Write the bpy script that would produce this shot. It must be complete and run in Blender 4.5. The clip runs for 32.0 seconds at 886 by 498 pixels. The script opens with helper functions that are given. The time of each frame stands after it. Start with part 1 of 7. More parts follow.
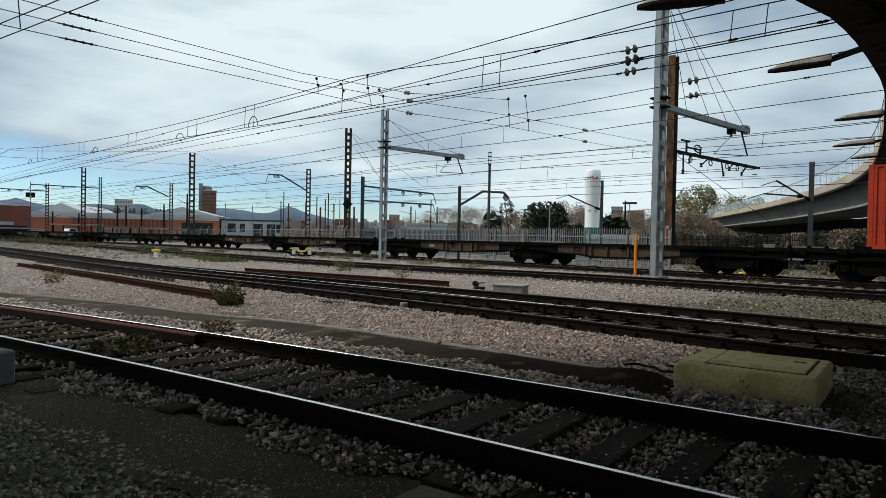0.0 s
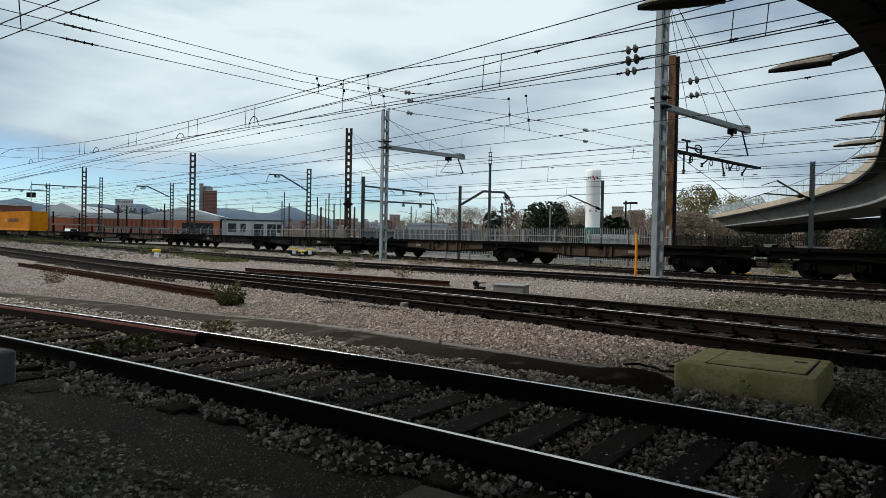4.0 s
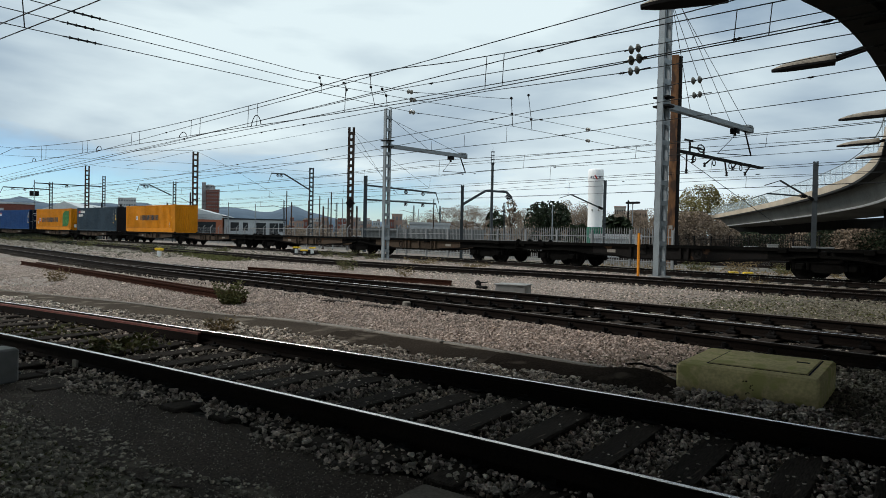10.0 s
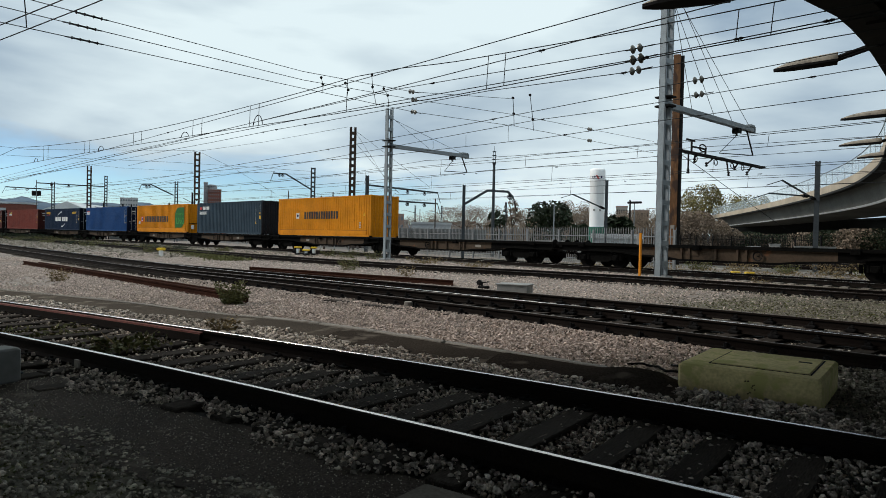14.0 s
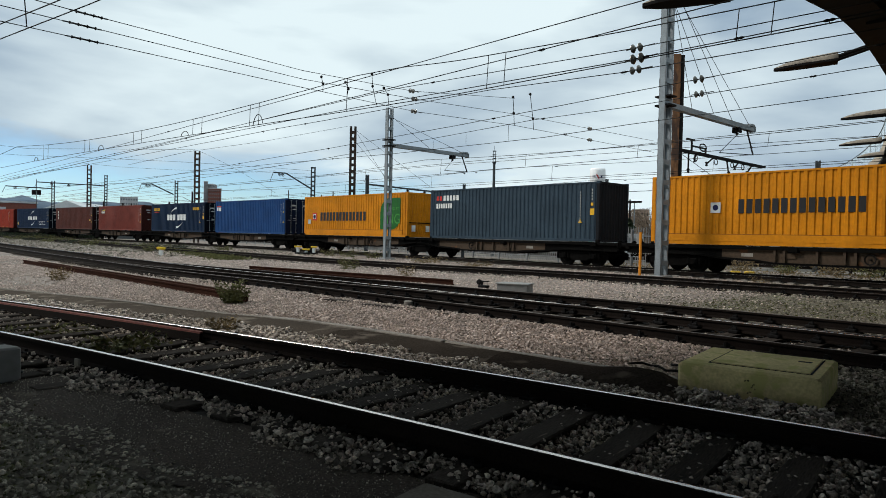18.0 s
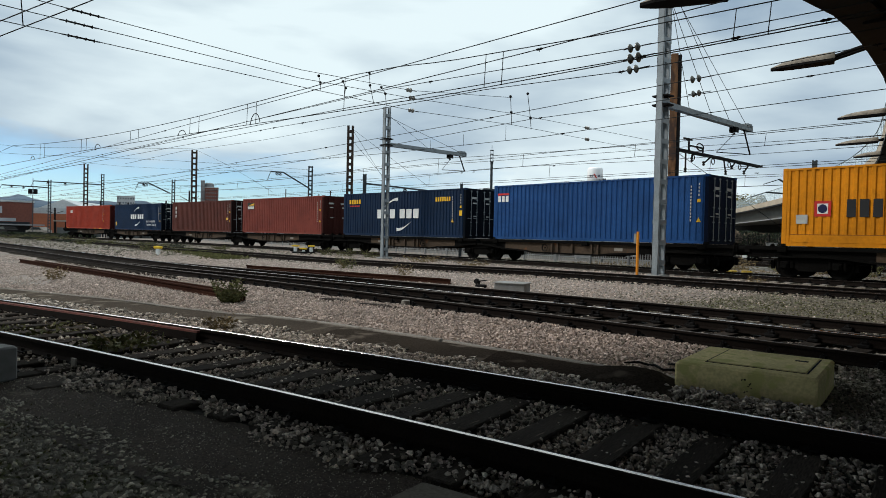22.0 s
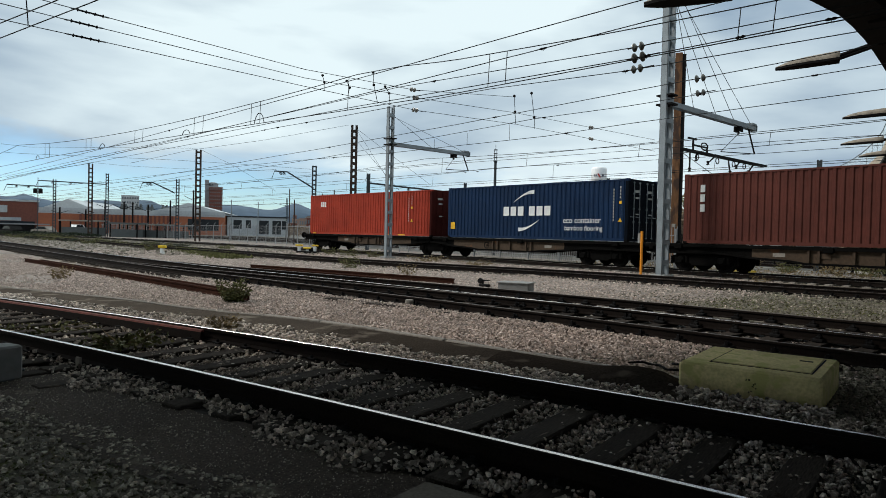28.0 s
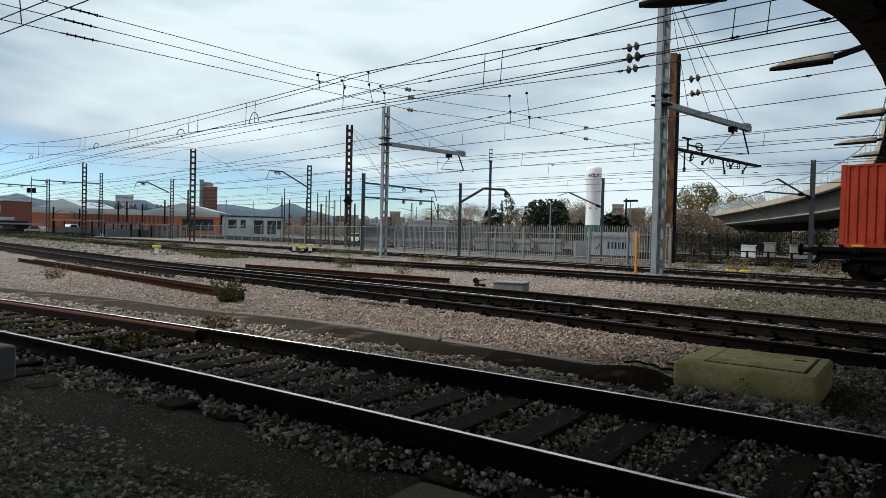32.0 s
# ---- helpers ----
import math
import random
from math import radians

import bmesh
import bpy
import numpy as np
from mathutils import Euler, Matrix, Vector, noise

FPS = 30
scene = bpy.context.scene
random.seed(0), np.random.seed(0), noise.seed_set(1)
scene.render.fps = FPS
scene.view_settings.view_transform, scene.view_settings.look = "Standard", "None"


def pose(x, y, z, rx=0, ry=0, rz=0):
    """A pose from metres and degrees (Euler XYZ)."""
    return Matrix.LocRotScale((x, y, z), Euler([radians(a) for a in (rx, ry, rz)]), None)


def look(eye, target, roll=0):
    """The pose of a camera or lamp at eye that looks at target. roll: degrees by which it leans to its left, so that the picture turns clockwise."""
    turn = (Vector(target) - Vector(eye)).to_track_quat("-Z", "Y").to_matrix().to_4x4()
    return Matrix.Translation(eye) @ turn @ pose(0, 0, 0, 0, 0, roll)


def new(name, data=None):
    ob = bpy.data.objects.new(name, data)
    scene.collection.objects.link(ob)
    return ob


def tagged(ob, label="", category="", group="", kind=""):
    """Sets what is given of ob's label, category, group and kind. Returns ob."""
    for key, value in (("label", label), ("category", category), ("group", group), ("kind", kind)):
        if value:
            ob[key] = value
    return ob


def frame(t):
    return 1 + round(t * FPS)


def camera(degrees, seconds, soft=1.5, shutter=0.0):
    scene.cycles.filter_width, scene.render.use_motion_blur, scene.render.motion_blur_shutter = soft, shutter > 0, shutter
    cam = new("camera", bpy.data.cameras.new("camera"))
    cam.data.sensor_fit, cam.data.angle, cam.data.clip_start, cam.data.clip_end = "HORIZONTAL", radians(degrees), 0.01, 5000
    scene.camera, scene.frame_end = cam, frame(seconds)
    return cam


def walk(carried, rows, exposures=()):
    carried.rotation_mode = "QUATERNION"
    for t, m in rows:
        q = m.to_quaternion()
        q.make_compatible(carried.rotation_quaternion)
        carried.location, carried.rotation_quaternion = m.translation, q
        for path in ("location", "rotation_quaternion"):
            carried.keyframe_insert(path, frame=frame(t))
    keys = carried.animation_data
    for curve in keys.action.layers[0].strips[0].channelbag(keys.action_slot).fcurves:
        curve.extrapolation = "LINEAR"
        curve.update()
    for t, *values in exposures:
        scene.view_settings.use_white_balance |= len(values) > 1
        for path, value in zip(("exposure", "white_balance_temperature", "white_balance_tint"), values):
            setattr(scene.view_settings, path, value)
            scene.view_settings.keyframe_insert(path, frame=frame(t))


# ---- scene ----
# The yard: X runs along the main track, Y away from the eye, z = 0 at sleeper top.
EYE = 1.43
RAIL = 0.16

cam = camera(66.82, 32.0, soft=0.5)
# seconds, heading, tilt and lean of the held camera
TURNS = [(0, 46.935, -0.934, 1.109),
         (0.5, 46.927, -0.932, 1.108),
         (1, 46.889, -0.932, 1.106),
         (1.5, 46.973, -0.933, 1.105),
         (2, 46.993, -0.935, 1.104),
         (2.5, 46.935, -0.935, 1.104),
         (3, 46.940, -0.935, 1.103),
         (3.5, 46.999, -0.936, 1.102),
         (4.5, 46.931, -0.948, 1.122),
         (5.5, 46.864, -0.960, 1.142),
         (6, 46.956, -0.965, 1.151),
         (6.5, 47.020, -0.970, 1.159),
         (7, 46.987, -0.974, 1.168),
         (7.5, 47.015, -0.978, 1.179),
         (8, 47.078, -0.984, 1.193),
         (8.5, 47.156, -0.991, 1.206),
         (9, 47.144, -0.997, 1.217),
         (9.5, 47.127, -1.001, 1.223),
         (10, 47.164, -1.002, 1.228),
         (10.5, 47.180, -1.002, 1.233),
         (11, 47.254, -1.003, 1.236),
         (11.5, 47.249, -1.003, 1.234),
         (12, 47.299, -1.005, 1.227),
         (12.5, 47.227, -1.007, 1.222),
         (13, 47.214, -1.010, 1.220),
         (13.5, 47.274, -1.015, 1.221),
         (14, 47.299, -1.020, 1.222),
         (14.5, 47.362, -1.025, 1.223),
         (15.5, 47.308, -1.046, 1.236),
         (16.5, 47.254, -1.067, 1.249),
         (17, 47.293, -1.068, 1.249),
         (17.5, 47.305, -1.071, 1.251),
         (18, 47.299, -1.076, 1.256),
         (18.5, 47.268, -1.081, 1.264),
         (19, 47.268, -1.086, 1.271),
         (19.5, 47.306, -1.092, 1.279),
         (20, 47.264, -1.101, 1.287),
         (20.5, 47.289, -1.113, 1.290),
         (21, 47.253, -1.124, 1.290),
         (21.5, 47.196, -1.130, 1.287),
         (22, 47.077, -1.133, 1.285),
         (22.5, 47.181, -1.133, 1.287),
         (23, 47.151, -1.132, 1.290),
         (23.5, 47.095, -1.131, 1.290),
         (24, 47.023, -1.128, 1.289),
         (24.5, 47.061, -1.126, 1.288),
         (25, 46.977, -1.125, 1.287),
         (25.5, 46.983, -1.124, 1.288),
         (26.5, 47.185, -1.148, 1.299),
         (27.5, 47.388, -1.172, 1.309),
         (28, 47.388, -1.178, 1.317),
         (28.5, 47.395, -1.185, 1.326),
         (29, 47.546, -1.192, 1.336),
         (29.5, 47.551, -1.194, 1.343),
         (30, 47.405, -1.191, 1.343),
         (30.5, 47.320, -1.186, 1.339),
         (31, 47.198, -1.183, 1.333),
         (31.5, 47.127, -1.186, 1.327),
         (32, 46.983, -1.191, 1.322)]
walk(cam, [(t, pose(0, 0, EYE, 0, 0, h) @ pose(0, 0, 0, 90 + tilt, 0, 0) @ pose(0, 0, 0, 0, 0, lean))
           for t, h, tilt, lean in TURNS], exposures=[(0, -0.2), (14.5, -0.2), (22, -0.13), (32, -0.13)])

# ---------------------------------------------------------------- light
SUN_HIGH, SUN_TURN = 38, 226
world = bpy.data.worlds.new("sky")
scene.world = world
world.use_nodes = True
wn, wl = world.node_tree.nodes, world.node_tree.links
wn.clear()


def wnode(kind, **values):
    n = wn.new(kind)
    for k, v in values.items():
        n.inputs[k].default_value = v
    return n


sky = wn.new("ShaderNodeTexSky")
sky.sky_type, sky.sun_disc = "NISHITA", False
sky.sun_elevation, sky.sun_rotation = radians(SUN_HIGH), radians(SUN_TURN)
sky.altitude, sky.air_density, sky.dust_density, sky.ozone_density = 600, 1.0, 0.1, 4.0
coords = wn.new("ShaderNodeTexCoord")
flat = wnode("ShaderNodeMapping")
flat.inputs["Rotation"].default_value = (0, 0, radians(35))
flat.inputs["Scale"].default_value = (1.0, 1.0, 3.6)
wl.new(coords.outputs["Generated"], flat.inputs["Vector"])
split = wn.new("ShaderNodeSeparateXYZ")
wl.new(coords.outputs["Generated"], split.inputs["Vector"])


def wmath(kind, a, b):
    n = wn.new("ShaderNodeMath")
    n.operation = kind
    for sock, v in zip(n.inputs, (a, b)):
        if isinstance(v, float):
            sock.default_value = v
        else:
            wl.new(v, sock)
    return n.outputs[0]


def wramp(src, *stops):
    n = wn.new("ShaderNodeValToRGB")
    for k, (at, col) in enumerate(stops):
        e = n.color_ramp.elements[k] if k < 2 else n.color_ramp.elements.new(at)
        e.position, e.color = at, (*col, 1)
    wl.new(src, n.inputs["Fac"])
    return n.outputs["Color"]


# a cloud deck that closes overhead and breaks up low over the horizon
bank = wnode("ShaderNodeTexNoise", Scale=1.5, Detail=7.0, Roughness=0.55, Distortion=0.3)
wl.new(flat.outputs["Vector"], bank.inputs["Vector"])
height = wn.new("ShaderNodeMapRange")
height.inputs[1].default_value, height.inputs[2].default_value, height.inputs[3].default_value, height.inputs[4].default_value = 0.03, 0.17, -0.01, 0.24
wl.new(split.outputs["Z"], height.inputs[0])
rift = wn.new("ShaderNodeMapRange")
rift.inputs[1].default_value, rift.inputs[2].default_value, rift.inputs[3].default_value, rift.inputs[4].default_value = -0.92, -0.36, -0.055, 0.03
wl.new(split.outputs["X"], rift.inputs[0])
cover = wramp(wmath("ADD", wmath("ADD", bank.outputs["Fac"], height.outputs[0]), rift.outputs[0]), (0.42, (0, 0, 0)), (0.55, (1, 1, 1)))
shade = wnode("ShaderNodeTexNoise", Scale=1.7, Detail=6.0, Roughness=0.47, Distortion=0.25)
wl.new(flat.outputs["Vector"], shade.inputs["Vector"])
west = wn.new("ShaderNodeMapRange")
west.inputs[1].default_value, west.inputs[2].default_value, west.inputs[3].default_value, west.inputs[4].default_value = -1.0, -0.60, -0.125, -0.025
wl.new(split.outputs["X"], west.inputs[0])
east = wn.new("ShaderNodeMapRange")
east.inputs[1].default_value, east.inputs[2].default_value, east.inputs[3].default_value, east.inputs[4].default_value = -0.66, -0.30, 0.0, -0.14
wl.new(split.outputs["X"], east.inputs[0])
pale = wn.new("ShaderNodeMapRange")      # thin bright cloud low over the horizon
pale.inputs[1].default_value, pale.inputs[2].default_value, pale.inputs[3].default_value, pale.inputs[4].default_value = 0.03, 0.16, 0.13, 0.0
wl.new(split.outputs["Z"], pale.inputs[0])
lit = wmath("ADD", wmath("ADD", west.outputs[0], east.outputs[0]), pale.outputs[0])
tone = wramp(wmath("ADD", wmath("ADD", shade.outputs["Fac"], lit), wmath("MULTIPLY", split.outputs["Z"], 0.50)), (0.40, (0.33, 0.45, 0.58)), (0.61, (0.885, 1.03, 1.075)))
clear = wn.new("ShaderNodeBackground")
clear.inputs["Strength"].default_value = 0.13
thin = wn.new("ShaderNodeMix")
thin.data_type, thin.blend_type = "RGBA", "MULTIPLY"
thin.inputs[0].default_value, thin.inputs[7].default_value = 1.0, (0.90, 1.03, 1.10, 1)
wl.new(sky.outputs["Color"], thin.inputs[6])
wl.new(thin.outputs[2], clear.inputs["Color"])
cloud = wn.new("ShaderNodeBackground")
deck = wn.new("ShaderNodeMapRange")      # an overcast sky is brightest overhead
deck.inputs[1].default_value, deck.inputs[2].default_value, deck.inputs[3].default_value, deck.inputs[4].default_value = 0.42, 0.95, 1.0, 1.25
wl.new(split.outputs["Z"], deck.inputs[0])
wl.new(deck.outputs[0], cloud.inputs["Strength"])
wl.new(tone, cloud.inputs["Color"])
both = wn.new("ShaderNodeMixShader")
wl.new(cover, both.inputs["Fac"])
wl.new(clear.outputs["Background"], both.inputs[1])
wl.new(cloud.outputs["Background"], both.inputs[2])
wo = wn.new("ShaderNodeOutputWorld")
wl.new(both.outputs["Shader"], wo.inputs["Surface"])

sun = new("sun", bpy.data.lights.new("sun", "SUN"))
sun.data.energy, sun.data.angle, sun.data.color = 2.5, radians(14), (1.0, 0.95, 0.88)
sun.matrix_world = look((0, 0, 0), (-math.sin(radians(SUN_TURN)), -math.cos(radians(SUN_TURN)), -math.tan(radians(SUN_HIGH))))


# ---------------------------------------------------------------- materials
def material(name, base, rough=0.7, metal=0.0, dark=0.6, grain=30.0, patch=1.2, bump=0.15, stain=None, stain_at=0.62,
             each=0.0, depth=0.01, stretch=(1, 1, 1), gloss=0.22):
    """A surface with fine grain, large patches and an optional second colour (dirt, rust) in uneven spots."""
    m = bpy.data.materials.new(name)
    m.use_nodes = True
    nt = m.node_tree
    p = nt.nodes["Principled BSDF"]
    p.inputs["Roughness"].default_value, p.inputs["Metallic"].default_value = rough, metal
    p.inputs["Specular IOR Level"].default_value = gloss
    tc = nt.nodes.new("ShaderNodeTexCoord")
    mp = nt.nodes.new("ShaderNodeMapping")
    mp.inputs["Scale"].default_value = stretch
    nt.links.new(tc.outputs["Object"], mp.inputs["Vector"])

    def noisy(scale, detail=4.0):
        n = nt.nodes.new("ShaderNodeTexNoise")
        n.inputs["Scale"].default_value, n.inputs["Detail"].default_value = scale, detail
        nt.links.new(mp.outputs["Vector"], n.inputs["Vector"])
        return n.outputs["Fac"]

    def mixed(kind, fac, a, b):
        n = nt.nodes.new("ShaderNodeMix")
        n.data_type, n.blend_type = "RGBA", kind
        for sock, v in ((n.inputs[0], fac), (n.inputs[6], a), (n.inputs[7], b)):
            if isinstance(v, (float, int)):
                sock.default_value = v
            elif isinstance(v, tuple):
                sock.default_value = (*v[:3], 1)
            else:
                nt.links.new(v, sock)
        return n.outputs[2]

    def ramp(src, lo, hi):
        n = nt.nodes.new("ShaderNodeMapRange")
        n.inputs[1].default_value, n.inputs[2].default_value = lo, hi
        nt.links.new(src, n.inputs[0])
        return n.outputs[0]

    low = tuple(c * dark for c in base)
    fine, big = noisy(grain), noisy(patch, 5.0)
    col = mixed("MIX", ramp(fine, 0.3, 0.7), low, base)
    col = mixed("MULTIPLY", ramp(big, 0.35, 0.7), col, (0.72, 0.73, 0.74))
    if stain:
        col = mixed("MIX", ramp(noisy(patch * 2.7, 6.0), stain_at, stain_at + 0.09), col, stain)
    if each:
        info = nt.nodes.new("ShaderNodeObjectInfo")
        geo = nt.nodes.new("ShaderNodeNewGeometry")
        add = nt.nodes.new("ShaderNodeMath")
        add.operation = "ADD"
        nt.links.new(info.outputs["Random"], add.inputs[0])
        nt.links.new(geo.outputs["Random Per Island"], add.inputs[1])
        fr = nt.nodes.new("ShaderNodeMath")
        fr.operation = "FRACT"
        nt.links.new(add.outputs[0], fr.inputs[0])
        v = nt.nodes.new("ShaderNodeMapRange")
        v.inputs[3].default_value, v.inputs[4].default_value = 1 - each, 1 + each
        nt.links.new(fr.outputs[0], v.inputs[0])
        hs = nt.nodes.new("ShaderNodeHueSaturation")
        nt.links.new(v.outputs[0], hs.inputs["Value"])
        nt.links.new(col, hs.inputs["Color"])
        col = hs.outputs["Color"]
    nt.links.new(col, p.inputs["Base Color"])
    if bump:
        b = nt.nodes.new("ShaderNodeBump")
        b.inputs["Strength"].default_value, b.inputs["Distance"].default_value = bump, depth
        nt.links.new(fine, b.inputs["Height"])
        nt.links.new(b.outputs["Normal"], p.inputs["Normal"])
    return m


PINK = (0.33, 0.272, 0.235)
M = {
    "ground": material("yard_gravel", PINK, 0.95, dark=0.45, grain=16, patch=0.25, bump=1.0, depth=0.04, stain=(0.17, 0.15, 0.125), stain_at=0.56),
    "stone": material("ballast_stone", (0.70, 0.605, 0.52), 0.9, dark=0.35, grain=40, patch=3, bump=0.5, each=0.8, gloss=0.1),
    "dusty": material("dusty_pale_stone", (0.70, 0.64, 0.52), 0.9, dark=0.42, grain=40, patch=3, bump=0.4, each=0.6),
    "pink": material("pale_ballast_stone", (0.66, 0.535, 0.465), 0.9, dark=0.5, grain=40, patch=3, bump=0.4, each=0.42),
    # mossy stone, darkened further to hold the bridge's shade
    "mossy": material("shaded_mossy_stone", (0.32, 0.285, 0.225), 0.95, dark=0.4, grain=40, patch=3, bump=0.5, each=0.6, gloss=0.08),
    "litter": material("stony_litter", (0.23, 0.20, 0.15), 0.95, dark=0.3, grain=22, patch=0.8, bump=1.0, depth=0.03, stain=(0.11, 0.115, 0.05), stain_at=0.55),
    # near black: gap shade between stones is in the colour, with oily dirt
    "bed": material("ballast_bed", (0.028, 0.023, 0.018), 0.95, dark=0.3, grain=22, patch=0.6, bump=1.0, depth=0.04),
    "tar": material("old_asphalt", (0.050, 0.039, 0.032), 1.0, dark=0.4, grain=45, patch=0.9, bump=0.7, depth=0.01, stain=(0.085, 0.068, 0.054), stain_at=0.6, gloss=0.0),
    "path": material("worn_asphalt", (0.125, 0.100, 0.084), 0.95, dark=0.3, grain=70, patch=0.9, bump=0.9, depth=0.008, stain=(0.22, 0.195, 0.15), stain_at=0.66, gloss=0.05),
    "worn": material("greyed_asphalt", (0.10, 0.082, 0.067), 1.0, dark=0.5, grain=45, patch=0.7, bump=0.8, depth=0.012, stain=(0.15, 0.128, 0.105), stain_at=0.57, gloss=0.0),
    "mottled": material("mottled_asphalt", (0.072, 0.058, 0.047), 1.0, dark=0.45, grain=45, patch=0.8, bump=0.8, depth=0.012, stain=(0.12, 0.10, 0.082), stain_at=0.55, gloss=0.0),
    "dirt": material("dark_oily_dirt", (0.11, 0.092, 0.076), 1.0, dark=0.4, grain=20, patch=0.5, bump=0.9, depth=0.03, stain=(0.19, 0.16, 0.13), stain_at=0.58, gloss=0.0),
    "earth": material("sandy_earth", (0.22, 0.19, 0.155), 0.95, dark=0.65, grain=50, patch=0.7, bump=0.5, depth=0.01),
    "kerb": material("old_concrete_edge", (0.30, 0.27, 0.235), 0.9, dark=0.7, grain=60, patch=1.5, bump=0.3, stain=(0.16, 0.14, 0.12)),
    "rail": material("rail_steel_brown", (0.017, 0.0125, 0.0105), 0.85, dark=0.55, grain=50, patch=2, bump=0.3, depth=0.003, gloss=0.06),
    "shine": material("rolled_rail_head", (0.72, 0.66, 0.61), 0.27, 1.0, dark=0.75, grain=20, patch=0.8, bump=0.04, stretch=(0.1, 1, 1), stain=(0.35, 0.28, 0.24), stain_at=0.66),
    "dull": material("dull_rail_head", (0.12, 0.10, 0.088), 0.55, 0.4, dark=0.7, grain=30, patch=1.0, bump=0.1),
    "wood": material("tarred_sleeper_wood", (0.070, 0.058, 0.050), 0.95, dark=0.35, grain=18, patch=1.5, bump=0.7, depth=0.01, stretch=(6, 0.7, 6), each=0.35, gloss=0.03, stain=(0.14, 0.11, 0.09), stain_at=0.63),
    "rust": material("rusty_steel", (0.055, 0.023, 0.015), 0.95, dark=0.35, grain=25, patch=1.5, bump=0.3, gloss=0.03),
    "box": material("mossy_yellow_concrete", (0.80, 0.67, 0.34), 0.95, dark=0.7, grain=35, patch=2.2, bump=0.5, depth=0.008, stain=(0.46, 0.42, 0.17), stain_at=0.52, gloss=0.05),
    "galva": material("galvanised_steel", (0.26, 0.29, 0.31), 0.6, 0.15, dark=0.75, grain=25, patch=1.4, bump=0.05, stain=(0.20, 0.19, 0.18), stain_at=0.64),
    "dark": material("dark_steel", (0.014, 0.013, 0.013), 0.8, 0.0, dark=0.6, grain=25, patch=1.5, bump=0.15, gloss=0.06),
    "tower": material("weathered_mast_steel", (0.055, 0.036, 0.028), 0.85, 0.0, dark=0.6, grain=14, patch=0.8, bump=0.15, stain=(0.15, 0.075, 0.035), stain_at=0.6),
    "wire": material("copper_wire", (0.018, 0.02, 0.021), 0.8, 0.0, bump=0, grain=5),
    "glass": material("insulator_glass", (0.17, 0.165, 0.15), 0.15, bump=0, grain=5),
    "orange": material("orange_paint", (0.78, 0.27, 0.02), 0.5, dark=0.85, grain=12, patch=0.9, bump=0.05),
    "yellow": material("yellow_paint", (0.80, 0.52, 0.03), 0.5, dark=0.85, grain=20, patch=2, bump=0.05, stain=(0.42, 0.30, 0.08)),
    "shell": material("weathered_lamp_shell", (0.30, 0.255, 0.205), 0.8, dark=0.6, grain=9, patch=1.6, bump=0.1, stain=(0.13, 0.11, 0.09), stain_at=0.56),
    "bright": material("bright_tank_paint", (0.95, 0.95, 0.95), 0.45, dark=0.97, grain=6, patch=0.05, bump=0.02),
    "white": material("white_paint", (0.78, 0.78, 0.77), 0.5, dark=0.92, grain=12, patch=0.8, bump=0.03),
    "grey": material("grey_concrete", (0.30, 0.295, 0.285), 0.85, dark=0.75, grain=8, patch=0.5, bump=0.2),
    "beige": material("beige_concrete", (0.47, 0.39, 0.30), 0.85, dark=0.85, grain=4, patch=0.3, bump=0.1, stain=(0.36, 0.31, 0.25)),
    "fence": material("dull_fence_zinc", (0.24, 0.245, 0.25), 0.7, dark=0.8, grain=20, patch=1.2, bump=0.03, each=0.15),
    "slate": material("dark_painted_steel", (0.055, 0.064, 0.072), 0.7, dark=0.75, grain=14, patch=0.8, bump=0.05),
    "yard": material("dark_yard_asphalt", (0.125, 0.115, 0.10), 0.95, dark=0.7, grain=6, patch=0.12, bump=0.2, stain=(0.26, 0.235, 0.20), stain_at=0.55),
    # concrete in near black: the shade under the bridge is in the colour
    "soffit": material("shade_dark_concrete", (0.017, 0.017, 0.016), 0.9, dark=0.6, grain=3, patch=0.3, bump=0.2),
}


